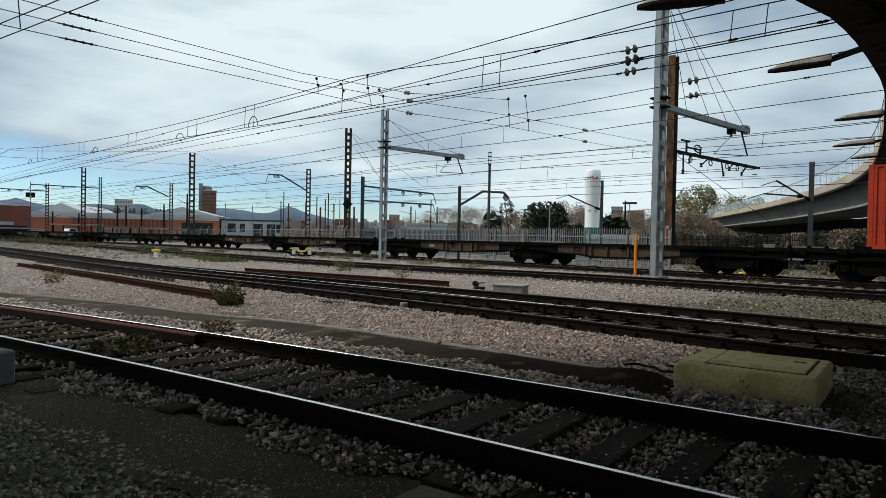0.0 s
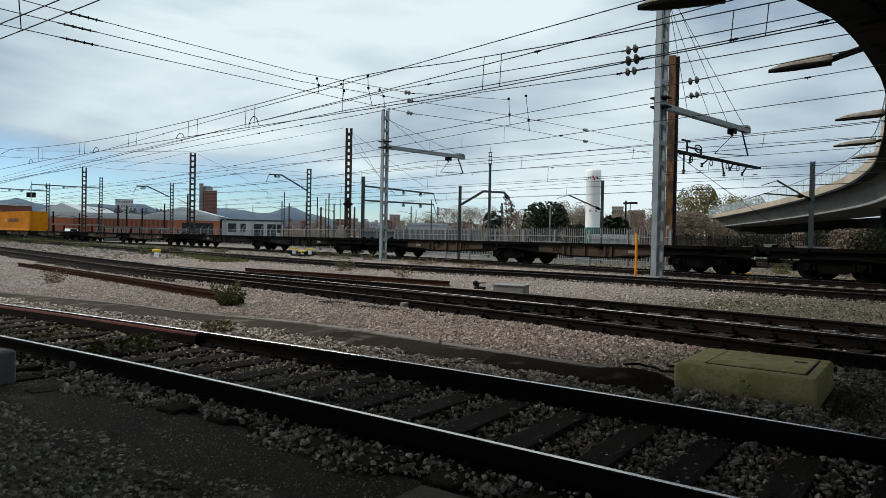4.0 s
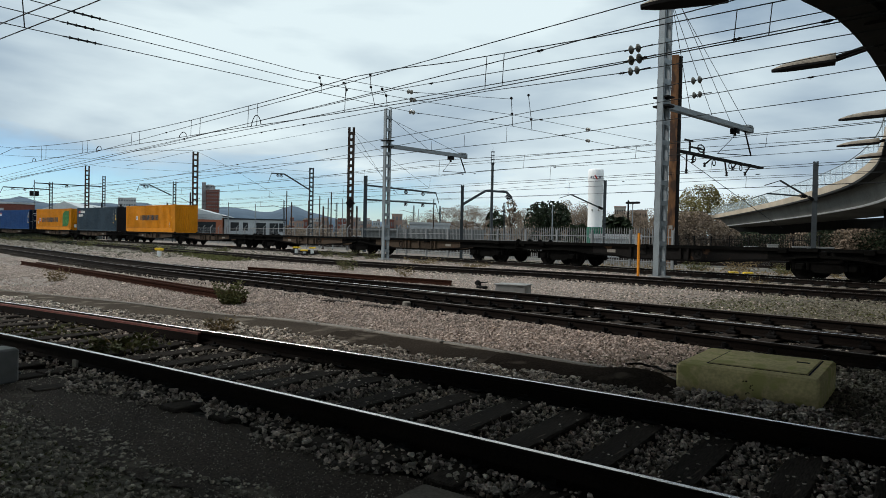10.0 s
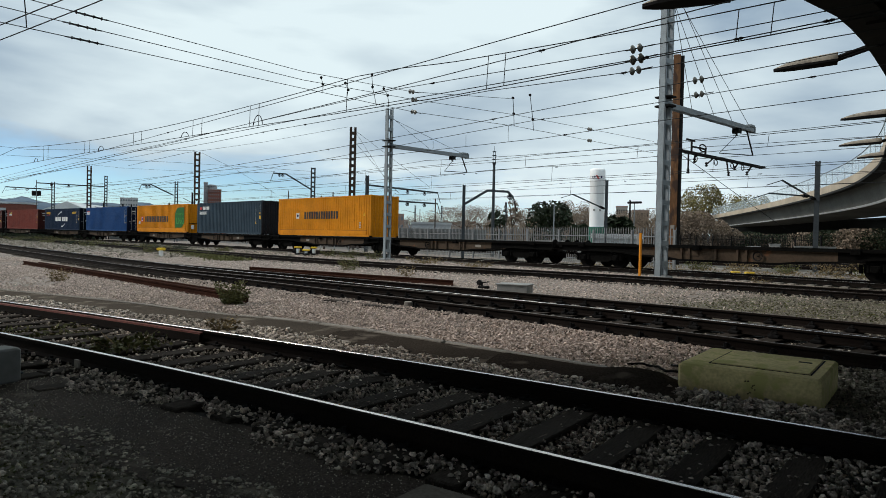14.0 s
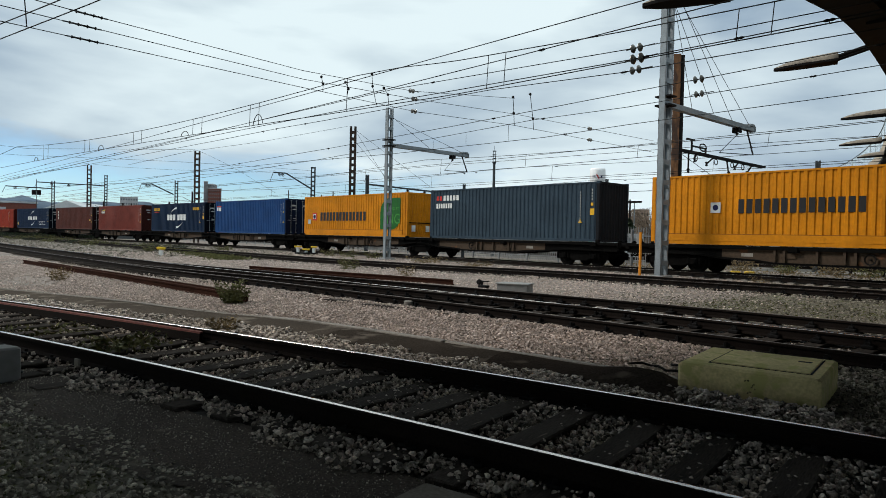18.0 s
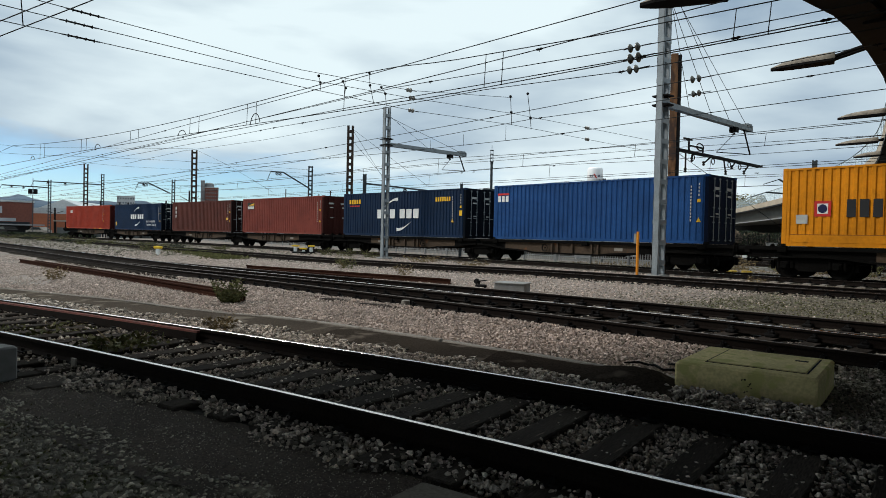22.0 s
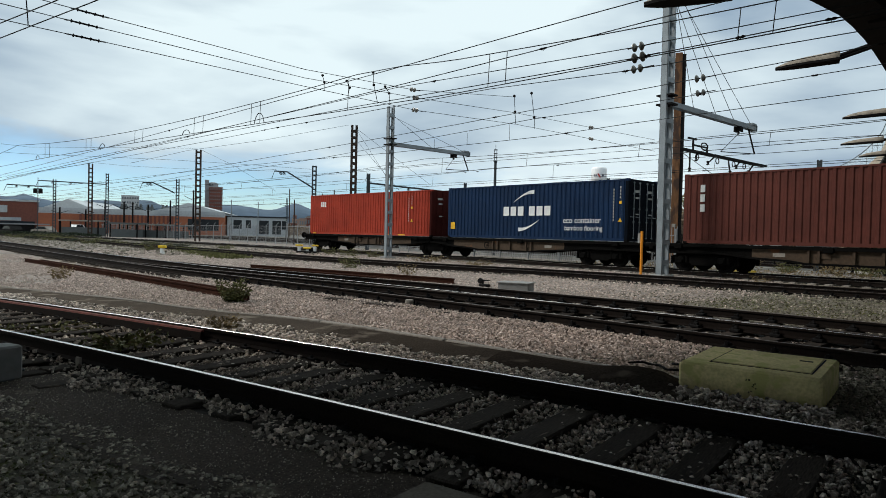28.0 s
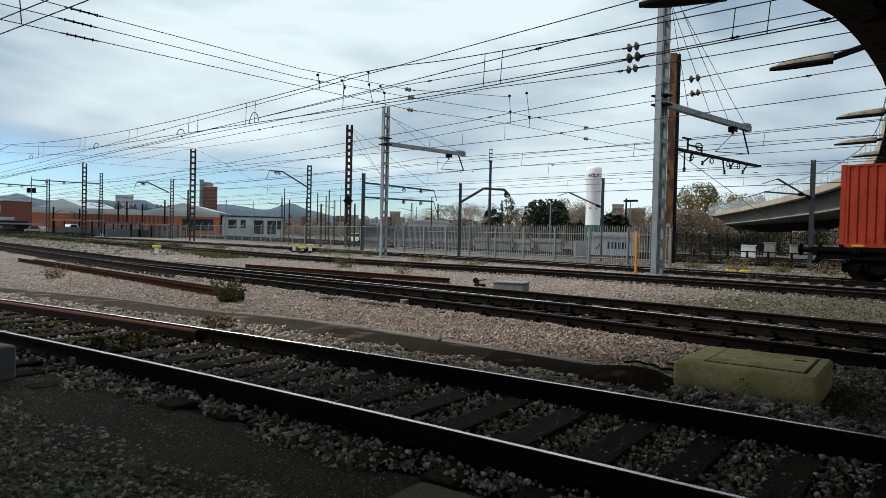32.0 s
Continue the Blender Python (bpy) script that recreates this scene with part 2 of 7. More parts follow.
# ---------------------------------------------------------------- builders
class Solid:
    """Gathers faces and turns them into one mesh object."""

    def __init__(self):
        self.v, self.f = [], []

    def add(self, verts, faces):
        k = len(self.v)
        self.v += [tuple(p) for p in verts]
        self.f += [tuple(i + k for i in q) for q in faces]
        return self

    def box(self, x0, x1, y0, y1, z0, z1, bev=0.0):
        return self.block(Matrix.Translation(((x0 + x1) / 2, (y0 + y1) / 2, (z0 + z1) / 2)), abs(x1 - x0), abs(y1 - y0), abs(z1 - z0), bev)

    def block(self, m, w, d, h, bev=0.0):
        a, b, c = w / 2, d / 2, h / 2
        if not bev:
            vs = [(x, y, z) for x in (-a, a) for y in (-b, b) for z in (-c, c)]
            fs = [(0, 1, 3, 2), (4, 6, 7, 5), (0, 4, 5, 1), (2, 3, 7, 6), (0, 2, 6, 4), (1, 5, 7, 3)]
            return self.add([m @ Vector(p) for p in vs], fs)
        e = min(bev, a * 0.9, b * 0.9, c * 0.9)
        rings = [(c, e), (c - e, 0), (-c + e, 0), (-c, e)]
        vs, fs = [], []
        for z, k in rings:
            p, q = a - k, b - k
            vs += [(-p + e, -q, z), (p - e, -q, z), (p, -q + e, z), (p, q - e, z), (p - e, q, z), (-p + e, q, z), (-p, q - e, z), (-p, -q + e, z)]
        for r in range(3):
            for i in range(8):
                j = (i + 1) % 8
                fs.append((8 * r + j, 8 * r + i, 8 * r + 8 + i, 8 * r + 8 + j))
        fs += [tuple(range(8)), tuple(range(31, 23, -1))]
        return self.add([m @ Vector(p) for p in vs], fs)

    def beam(self, p0, p1, w, h, up=(0, 0, 1)):
        p0, p1 = Vector(p0), Vector(p1)
        d = (p1 - p0)
        u = Vector(up)
        if abs(d.normalized().dot(u)) > 0.98:
            u = Vector((1, 0, 0))
        s = d.cross(u).normalized()
        t = s.cross(d).normalized()
        m = Matrix((s, d.normalized(), t)).transposed().to_4x4()
        m.translation = (p0 + p1) / 2
        return self.block(m, w, d.length, h)

    def rod(self, p0, p1, r, n=8, r1=None, caps=True):
        p0, p1 = Vector(p0), Vector(p1)
        d = (p1 - p0).normalized()
        a = d.orthogonal().normalized()
        b = d.cross(a)
        r1 = r if r1 is None else r1
        vs = [p0 + (a * math.cos(k) + b * math.sin(k)) * r for k in (2 * math.pi * i / n for i in range(n))]
        vs += [p1 + (a * math.cos(k) + b * math.sin(k)) * r1 for k in (2 * math.pi * i / n for i in range(n))]
        fs = [(i, (i + 1) % n, n + (i + 1) % n, n + i) for i in range(n)]
        if caps:
            fs += [tuple(range(n - 1, -1, -1)), tuple(range(n, 2 * n))]
        return self.add(vs, fs)

    def line(self, pts, r, n=5):
        pts = [Vector(p) for p in pts]
        vs = []
        for i, p in enumerate(pts):
            d = (pts[min(i + 1, len(pts) - 1)] - pts[max(i - 1, 0)]).normalized()
            a = d.cross(Vector((0, 0, 1)))
            a = a.normalized() if a.length > 1e-4 else Vector((1, 0, 0))
            b = d.cross(a)
            vs += [p + (a * math.cos(2 * math.pi * k / n) + b * math.sin(2 * math.pi * k / n)) * r for k in range(n)]
        fs = [(n * i + k, n * i + (k + 1) % n, n * i + n + (k + 1) % n, n * i + n + k) for i in range(len(pts) - 1) for k in range(n)]
        fs += [tuple(range(n - 1, -1, -1)), tuple(range(n * (len(pts) - 1), n * len(pts)))]
        return self.add(vs, fs)

    def sweep(self, path, profile, closed=True):
        """profile: (across, up) points carried along a path of (x, y, z) points that lies flat; across points to its left."""
        n = len(profile)
        path = [Vector(p) for p in path]
        vs = []
        for i, p in enumerate(path):
            d = path[min(i + 1, len(path) - 1)] - path[max(i - 1, 0)]
            d.z = 0
            d.normalize()
            s = Vector((-d.y, d.x, 0))
            vs += [p + s * a + Vector((0, 0, b)) for a, b in profile]
        m = n if closed else n - 1
        fs = [(n * i + k, n * i + n + k, n * i + n + (k + 1) % n, n * i + (k + 1) % n) for i in range(len(path) - 1) for k in range(m)]
        if closed:
            fs += [tuple(range(n)), tuple(range(n * len(path) - 1, n * len(path) - n - 1, -1))]
        return self.add(vs, fs)

    def plate(self, outline, y0, y1):
        """An outline of (x, z) points given thickness from y0 to y1."""
        n = len(outline)
        vs = [(x, y0, z) for x, z in outline] + [(x, y1, z) for x, z in outline]
        fs = [tuple(range(n)), tuple(range(2 * n - 1, n - 1, -1))] + [(i, n + i, n + (i + 1) % n, (i + 1) % n) for i in range(n)]
        return self.add(vs, fs)

    def turned(self, profile, n=24, at=(0, 0, 0), axis="z"):
        vs = []
        for r, z in profile:
            for k in range(n):
                c, s = r * math.cos(2 * math.pi * k / n), r * math.sin(2 * math.pi * k / n)
                p = (c, s, z) if axis == "z" else (c, z, s) if axis == "y" else (z, c, s)
                vs.append((p[0] + at[0], p[1] + at[1], p[2] + at[2]))
        fs = [(n * i + k, n * i + (k + 1) % n, n * i + n + (k + 1) % n, n * i + n + k) for i in range(len(profile) - 1) for k in range(n)]
        return self.add(vs, fs)

    def mesh(self, name, mat, smooth=False):
        me = bpy.data.meshes.new(name)
        me.from_pydata(self.v, [], self.f)
        b = bmesh.new()
        b.from_mesh(me)
        bmesh.ops.recalc_face_normals(b, faces=b.faces)
        b.to_mesh(me)
        b.free()
        if mat:
            me.materials.append(mat)
        if smooth:
            me.polygons.foreach_set("use_smooth", [True] * len(me.polygons))
        return me


def thing(name, label, category, at=(0, 0, 0), turn=0, group="", kind=""):
    ob = new(name)
    ob.empty_display_size = 0.2
    ob.matrix_basis = pose(*at, 0, 0, turn)
    return tagged(ob, label, category, group, kind)


def part(name, solid, mat, parent, label="", at=None, turn=0, smooth=False):
    me = solid if isinstance(solid, bpy.types.Mesh) else solid.mesh(name, mat, smooth)
    ob = new(name, me)
    ob.parent = parent
    if at is not None:
        ob.matrix_basis = pose(*at, 0, 0, turn)
    return tagged(ob, label)


def whole(name, solid, mat, label, category, group="", kind="", at=None, turn=0, smooth=False):
    me = solid if isinstance(solid, bpy.types.Mesh) else solid.mesh(name, mat, smooth)
    ob = new(name, me)
    if at is not None:
        ob.matrix_basis = pose(*at, 0, 0, turn)
    return tagged(ob, label, category, group, kind)


def smooth_line(pts, step=1.0):
    """A gliding curve through a few plan points (x, y)."""
    out = []
    n = len(pts)
    for i in range(n - 1):
        p0, p1, p2, p3 = (np.array(pts[min(max(j, 0), n - 1)], float) for j in (i - 1, i, i + 1, i + 2))
        k = max(2, int(np.linalg.norm(p2 - p1) / step))
        for j in range(k):
            u = j / k
            out.append(tuple(0.5 * (2 * p1 + (p2 - p0) * u + (2 * p0 - 5 * p1 + 4 * p2 - p3) * u * u + (3 * p1 - p0 - 3 * p2 + p3) * u ** 3)))
    return out + [tuple(map(float, pts[-1]))]


def beside(path, off):
    """The plan line that lies off metres to the left of path."""
    out = []
    for i, p in enumerate(path):
        a, b = path[max(i - 1, 0)], path[min(i + 1, len(path) - 1)]
        d = Vector((b[0] - a[0], b[1] - a[1])).normalized()
        out.append((p[0] - d.y * off, p[1] + d.x * off))
    return out


# ---------------------------------------------------------------- ground
TRACK_Y, BEND = 28.33, -0.7772


def main_y(s):
    """The main track's middle: a wide bend that becomes straight far away."""
    far = -135.0
    if s < far:
        return main_y(far) + (s - far) * 2 * BEND * (far + 40) / 900
    return TRACK_Y + BEND * ((s + 40) / 30) ** 2


def main_turn(s):
    return math.degrees(math.atan(2 * BEND * (max(s, -135.0) + 40) / 900))


g = Solid()
xs = [-3000, -900, -400, -200, -120, -80] + list(range(-60, 21, 4)) + [40, 100, 300, 1000, 3000]
ys = [-3000, -800, -200, -60, -20] + list(range(-8, 49, 4)) + [60, 90, 150, 300, 800, 1600, 3000]
g.add([(x, y, -0.06) for x in xs for y in ys],
      [(i * len(ys) + j, (i + 1) * len(ys) + j, (i + 1) * len(ys) + j + 1, i * len(ys) + j + 1) for i in range(len(xs) - 1) for j in range(len(ys) - 1)])
whole("ground", g, M["ground"], "pinkish grey gravel ground of the rail yard", "ground", kind="structure")

NEAR_MID = [(x, 4.495 + 0.1682 * x - 0.00432 * x * x) for x in np.arange(-18, 8.1, 0.5)]
NEAR_MID = [(-40, -4.6), (-30, -2.2)] + NEAR_MID + [(14, 6.1), (24, 7.2)]
MID_A = smooth_line([(-200, 11.5), (-140, 9.6), (-60, 9.2), (-27, 9.0), (-17, 9.4), (-9, 9.75), (0, 9.95), (30, 10.4)], 1.5)
MID_B = smooth_line([(-27, 9.1), (-17, 10.4), (-9, 11.4), (0, 11.9), (30, 12.6)], 1.5)
MID_C = smooth_line([(-160, 17.5), (-80, 19.0), (-45, 18.6), (-30, 18.6), (-21.8, 19.5), (-16, 20.8), (-8, 21.3), (0, 21.6), (30, 22.4)], 1.5)
MAIN = [(s, main_y(s)) for s in list(np.arange(-200, -130, 10)) + list(np.arange(-130, 40.1, 2.5))]

GAUGE = 0.834 + 0.036
FOOT = [(-0.07, 0.0), (0.07, 0.0), (0.07, 0.012), (0.012, 0.032), (0.010, 0.115), (0.036, 0.125), (0.036, 0.149), (0.028, 0.1565), (-0.028, 0.1565), (-0.036, 0.149), (-0.036, 0.125), (-0.010, 0.115), (-0.012, 0.032), (-0.07, 0.012)]
HEAD = [(-0.021, 0.1566), (0.021, 0.1566), (0.019, 0.1592), (0.012, 0.16), (-0.012, 0.16), (-0.019, 0.1592)]


def rail(parent, plan, head, tone="rail"):
    ob = part("rail", Solid().sweep([(x, y, 0) for x, y in plan], FOOT), M[tone], parent)
    part("rail_head", Solid().sweep([(x, y, 0) for x, y in plan], HEAD), M[head], ob, "worn steel running surface")
    return ob


CLIP = Solid().box(-0.07, 0.07, -0.035, 0.035, 0, 0.022, 0.006).rod((0, 0, 0.02), (0, 0, 0.05), 0.017, 6).mesh("rail_clip", M["dark"])


def lay_track(name, label, mid, head, spacing, x0, x1, single=False, wide=2.6, seed=1, near=None, timber="wood"):
    """A track with its two rails and its sleepers; far sleepers are joined."""
    tr = thing(name, label, "railway track", kind="structure")
    for off, top in ((GAUGE, head), (-GAUGE, near or head)):
        rail(tr, beside(mid, off), top)
    rnd = random.Random(seed)
    length = 0.0
    joined, chairs = Solid(), Solid()
    me = None
    nxt = 0.0
    for a, b in zip(mid[:-1], mid[1:]):
        seg = math.dist(a, b)
        while nxt < length + seg:
            u = (nxt - length) / seg
            x, y = a[0] + (b[0] - a[0]) * u, a[1] + (b[1] - a[1]) * u
            turn = math.degrees(math.atan2(b[1] - a[1], b[0] - a[0])) + rnd.uniform(-1.5, 1.5)
            nxt += spacing * rnd.uniform(0.95, 1.05)
            if x0 < x < x1:
                if single:
                    if me is None:
                        me = Solid().box(-0.12, 0.12, -wide / 2, wide / 2, -0.14, 0.0, 0.012).mesh("sleeper", M["wood"])
                    part("sleeper", me, None, tr, at=(x, y + rnd.uniform(-0.05, 0.05), rnd.uniform(-0.006, 0.006)), turn=turn)
                    for off in (GAUGE - 0.1, GAUGE + 0.1, -GAUGE - 0.1, -GAUGE + 0.1):
                        k = radians(turn)
                        part("rail_clip", CLIP, None, tr, at=(x - off * math.sin(k), y + off * math.cos(k), 0.004), turn=turn)
                else:
                    joined.block(pose(x, y, -0.075, 0, 0, turn), 0.24, wide, 0.14)
                    if x > -20:
                        for off in (GAUGE - 0.12, GAUGE + 0.12, -GAUGE - 0.12, -GAUGE + 0.12):
                            chairs.block(pose(x, y, 0.022, 0, 0, turn) @ pose(0, off, 0), 0.16, 0.12, 0.05, 0.012)
                            chairs.block(pose(x, y, 0.06, 0, 0, turn) @ pose(0, off * 1.02, 0), 0.10, 0.05, 0.07, 0.02)
                            chairs.block(pose(x, y, 0.075, 0, 0, turn) @ pose(0, off * 1.06, 0), 0.035, 0.035, 0.07)
        length += seg
    if joined.v:
        tagged(part("sleepers", joined, M[timber], tr), kind="stuff")
        tagged(part("rail_chairs", chairs, M["dark"], tr), kind="stuff")
    return tr


lay_track("near_track", "shiny-railed track on dark wooden sleepers in grey ballast", NEAR_MID, "shine", 0.55, -16, 6, True, 2.6, 3)
lay_track("turnout_track", "track of a turnout with a bright rail", MID_A, "shine", 0.62, -70, 8, False, 2.7, 4, near="dull")
lay_track("diverging_track", "dark track that branches off the turnout", MID_B, "dull", 0.62, -22, 8, False, 2.1, 5)
lay_track("siding_track", "dull brown siding track beside the main line", MID_C, "dull", 0.62, -90, 12, False, 2.1, 6)
lay_track("main_track", "main line track on pale concrete sleepers", MAIN, "shine", 0.6, -120, 12, False, 2.6, 7, timber="kerb")


# ---------------------------------------------------------------- train
SPAN = 14.885
STEPS = [(0, -150.2), (3, -131.67), (6.5, -107.2), (9, -88.92), (11, -73.3), (14, -49.05), (16.5, -28.2), (17.5, -19.72), (19, -6.76), (20.5, 6.42),
         (22, 19.94), (24, 38.17), (25.5, 52.1), (28, 75.05), (28.5, 79.8), (30, 93.5), (31, 102.63), (32, 111.76)]


def run(t):
    """How far the train has come: a smooth curve through its known places."""
    n = len(STEPS)
    i = max(k for k in range(n - 1) if STEPS[k][0] <= t + 1e-9)
    (t1, a), (t2, b) = STEPS[i], STEPS[i + 1]

    def slope(k):
        j, l = max(k - 1, 0), min(k + 1, n - 1)
        return (STEPS[l][1] - STEPS[j][1]) / (STEPS[l][0] - STEPS[j][0])
    h = t2 - t1
    u = (t - t1) / h
    return (2 * u ** 3 - 3 * u * u + 1) * a + (u ** 3 - 2 * u * u + u) * h * slope(i) + (-2 * u ** 3 + 3 * u * u) * b + (u ** 3 - u * u) * h * slope(i + 1)


TIMES = [i * 1.0 for i in range(33)]
MOVING = []      # (object, distance along the train)
TURNING = []     # wheelsets


def train_pose(u, t, z=0.0):
    s = u + run(t)
    return pose(s, main_y(s), z, 0, 0, main_turn(s))


STEEL = {
    "brown": material("rusty_brown_wagon_paint", (0.076, 0.050, 0.032), 0.85, dark=0.65, grain=9, patch=0.8, bump=0.1, stain=(0.13, 0.052, 0.022), stain_at=0.62),
    "grey": material("sooty_grey_wagon_paint", (0.016, 0.014, 0.013), 0.85, dark=0.65, grain=9, patch=0.8, bump=0.1, stain=(0.09, 0.05, 0.03), stain_at=0.62, gloss=0.08),
    "black": material("oily_black_steel", (0.007, 0.0065, 0.006), 0.9, 0.0, dark=0.5, grain=14, patch=1.2, bump=0.2, gloss=0.03),
}


def wheelset_mesh():
    s = Solid()
    for side in (-1, 1):
        k = 0.82 * side
        prof = [(0.0, k + 0.07 * side), (0.12, k + 0.07 * side), (0.14, k + 0.03 * side), (0.33, k + 0.01 * side), (0.38, k + 0.05 * side),
                (0.455, k + 0.05 * side), (0.46, k - 0.05 * side), (0.488, k - 0.06 * side), (0.488, k - 0.085 * side), (0.38, k - 0.09 * side), (0.15, k - 0.06 * side), (0.08, k - 0.06 * side)]
        s.turned(prof, 28, axis="y")
    s.rod((0, -0.78, 0), (0, 0.78, 0), 0.08, 10)
    for k in range(4):     # paint ticks on the wheel webs
        a = math.pi / 2 * k
        for side in (-1, 1):
            s.block(pose(0.24 * math.cos(a), 0.86 * side, 0.24 * math.sin(a), 0, -math.degrees(a), 0), 0.10, 0.012, 0.03)
    return s.mesh("wheelset", STEEL["black"])


WHEELSET = wheelset_mesh()


def bogie_mesh():
    s = Solid()
    for side in (-1, 1):
        y0, y1 = 0.98 * side, 1.06 * side
        s.plate([(-1.25, 0.62), (-1.18, 0.40), (-0.62, 0.40), (-0.42, 0.26), (0.42, 0.26), (0.62, 0.40), (1.18, 0.40), (1.25, 0.62), (0.7, 0.66), (0.45, 0.80), (-0.45, 0.80), (-0.7, 0.66)], y0, y1)
        s.box(-1.3, 1.3, 0.93 * side, 1.11 * side, 0.62, 0.66)
        for x in (-0.9, 0.9):
            s.box(x - 0.16, x + 0.16, 1.0 * side, 1.2 * side, 0.34, 0.60, 0.03)      # axle box
            s.rod((x, 1.2 * side, 0.46), (x, 1.24 * side, 0.46), 0.11, 12)
            for dx in (-0.24, 0.24):
                s.rod((x + dx, 1.07 * side, 0.36), (x + dx, 1.07 * side, 0.62), 0.065, 8)   # springs
        s.box(-0.3, 0.3, 0.9 * side, 1.14 * side, 0.80, 0.90)
        for x in (-1.45, 1.45, -0.36, 0.36):     # brake blocks
            s.box(x - 0.05, x + 0.05, 0.76 * side, 0.9 * side, 0.30, 0.62)
    s.box(-0.35, 0.35, -0.98, 0.98, 0.55, 0.80, 0.03)
    s.box(-1.32, -1.22, -1.0, 1.0, 0.52, 0.62)
    s.box(1.22, 1.32, -1.0, 1.0, 0.52, 0.62)
    s.rod((0, 0, 0.8), (0, 0, 0.98), 0.3, 14)
    return s.mesh("bogie", STEEL["black"])


BOGIE = bogie_mesh()


def add_bogie(wagon, x):
    b = part("bogie", BOGIE, None, wagon, "black two-axle bogie", at=(x, 0, RAIL))
    for dx in (-0.9, 0.9):
        w = part("wheelset", WHEELSET, None, b, at=(dx, 0, 0.46))
        TURNING.append((w, dx))


def flat_wagon(u, span, paint, front, label):
    """Half of an articulated container wagon: its outer end at u (front=False) or at u + span (front=True)."""
    w = thing("flat_wagon", label, "rail wagon", group="container wagons of the freight train")
    body = STEEL[paint]
    deck, low = 1.14 + RAIL, 0.52 + RAIL
    outer, inner = 0.35, span - 0.28
    b0, b1 = 2.6, span - 0.0          # bogie middles
    out = []
    for x, z in [(outer, deck - 0.12), (outer, deck - 0.38), (b0 + 0.5, deck - 0.34), (b0 + 1.2, deck - 0.38), (b0 + 2.1, deck - 0.48), (b0 + 3.5, low + 0.08), (b0 + 4.1, low),
                 (b1 - 4.1, low), (b1 - 3.5, low + 0.08), (b1 - 2.1, deck - 0.48), (b1 - 1.2, deck - 0.36), (b1 - 0.5, deck - 0.30), (inner, deck - 0.30), (inner, deck - 0.12)]:
        out.append((x, z))
    flip = (lambda x: span - x) if front else (lambda x: x)
    for side in (-1, 1):
        yo = 1.12 * side
        web = [(b0 + 2.1, deck - 0.12)] + out[4:10] + [(b1 - 2.1, deck - 0.12)]
        part("side_sill", Solid().plate([(flip(x), z) for x, z in web], yo, yo - 0.03 * side), body, w, "fish-bellied steel side sill")
        for ends in ([out[0]] + out[1:5] + [(b0 + 2.1, deck - 0.12)], [(b1 - 2.1, deck - 0.12)] + out[9:]):
            part("sill_end", Solid().plate([(flip(x), z) for x, z in ends], yo, yo - 0.03 * side), STEEL["black"], w)
        top = Solid().box(flip(outer), flip(inner), yo - 0.16 * side, yo + 0.13 * side, deck - 0.12, deck + 0.004)
        part("top_flange", top, STEEL["black"], w)
        bot = Solid()
        lowline = out[1:-1]
        for (xa, za), (xb, zb) in zip(lowline[:-1], lowline[1:]):
            bot.beam((flip(xa), yo + 0.02 * side, za), (flip(xb), yo + 0.02 * side, zb), 0.22, 0.075)
        part("bottom_flange", bot, STEEL["black"], w)
        me = Solid().box(-0.045, 0.045, yo, yo + 0.10 * side, low + 0.05, deck - 0.12).mesh("stiffener", body)
        for x in (6.8, 7.15, 8.3, 9.2, 9.55) if side < 0 else (7.0, 9.2):
            part("stiffener", me, None, w, at=(flip(x), 0, 0))
        sp = Solid().box(-0.17, 0.17, yo - 0.02 * side, yo + 0.2 * side, deck - 0.2, deck - 0.0, 0.02).mesh("container_spigot", STEEL["black"])
        for x in (1.65, 7.5, 13.4):
            part("container_spigot", sp, None, w, at=(flip(x), 0, 0))
        # fittings on the side: a panel, a hand wheel, hooks
        if side < 0:
            part("number_panel", Solid().box(flip(7.0), flip(7.55), yo - 0.035, yo - 0.002, deck - 0.42, deck - 0.24), body, w)
            part("brake_wheel", Solid().turned([(0.15, yo - 0.06), (0.19, yo - 0.085), (0.19, yo - 0.11), (0.15, yo - 0.085), (0.15, yo - 0.06)], 16, at=(flip(10.0), 0, deck - 0.36), axis="y").rod((flip(10.0), yo, deck - 0.36), (flip(10.0), yo - 0.1, deck - 0.36), 0.03, 6), STEEL["grey"], w)
            part("load_chart", Solid().box(flip(5.5), flip(5.95), yo - 0.006, yo, deck - 0.4, deck - 0.26), M["kerb"], w, "worn pale stencil panel")
    mid = Solid().box(flip(outer), flip(inner), -0.35, 0.35, deck - 0.36, deck - 0.1)
    for x in (0.5, 1.9, 3.4, 5.5, 7.4, 9.3, 11.2, 13.0, 14.2):
        mid.box(flip(x) - 0.08, flip(x) + 0.08, -1.1, 1.1, deck - 0.32, deck - 0.13)
    mid.rod((flip(5.8), -0.5, low + 0.15), (flip(7.0), -0.5, low + 0.15), 0.2, 12)
    mid.rod((flip(8.0), 0.45, low + 0.2), (flip(9.4), 0.45, low + 0.2), 0.14, 12)
    part("underframe", mid, STEEL["black"], w)
    for side in (-1, 1):
        c = flip(0.35)
        e = flip(-0.28)
        bf = Solid().rod((c, 0.87 * side, 1.06 + RAIL - 0.02), (e, 0.87 * side, 1.06 + RAIL - 0.02), 0.10, 12)
        bf.rod((e, 0.87 * side, 1.06 + RAIL - 0.02), (flip(-0.33), 0.87 * side, 1.06 + RAIL - 0.02), 0.22, 16)
        part("buffer", bf, STEEL["black"], w)
    part("buffer_beam", Solid().box(flip(0.2), flip(0.42), -1.2, 1.2, 0.88 + RAIL, 1.16 + RAIL, 0.02), STEEL["black"], w)
    hose = Solid()
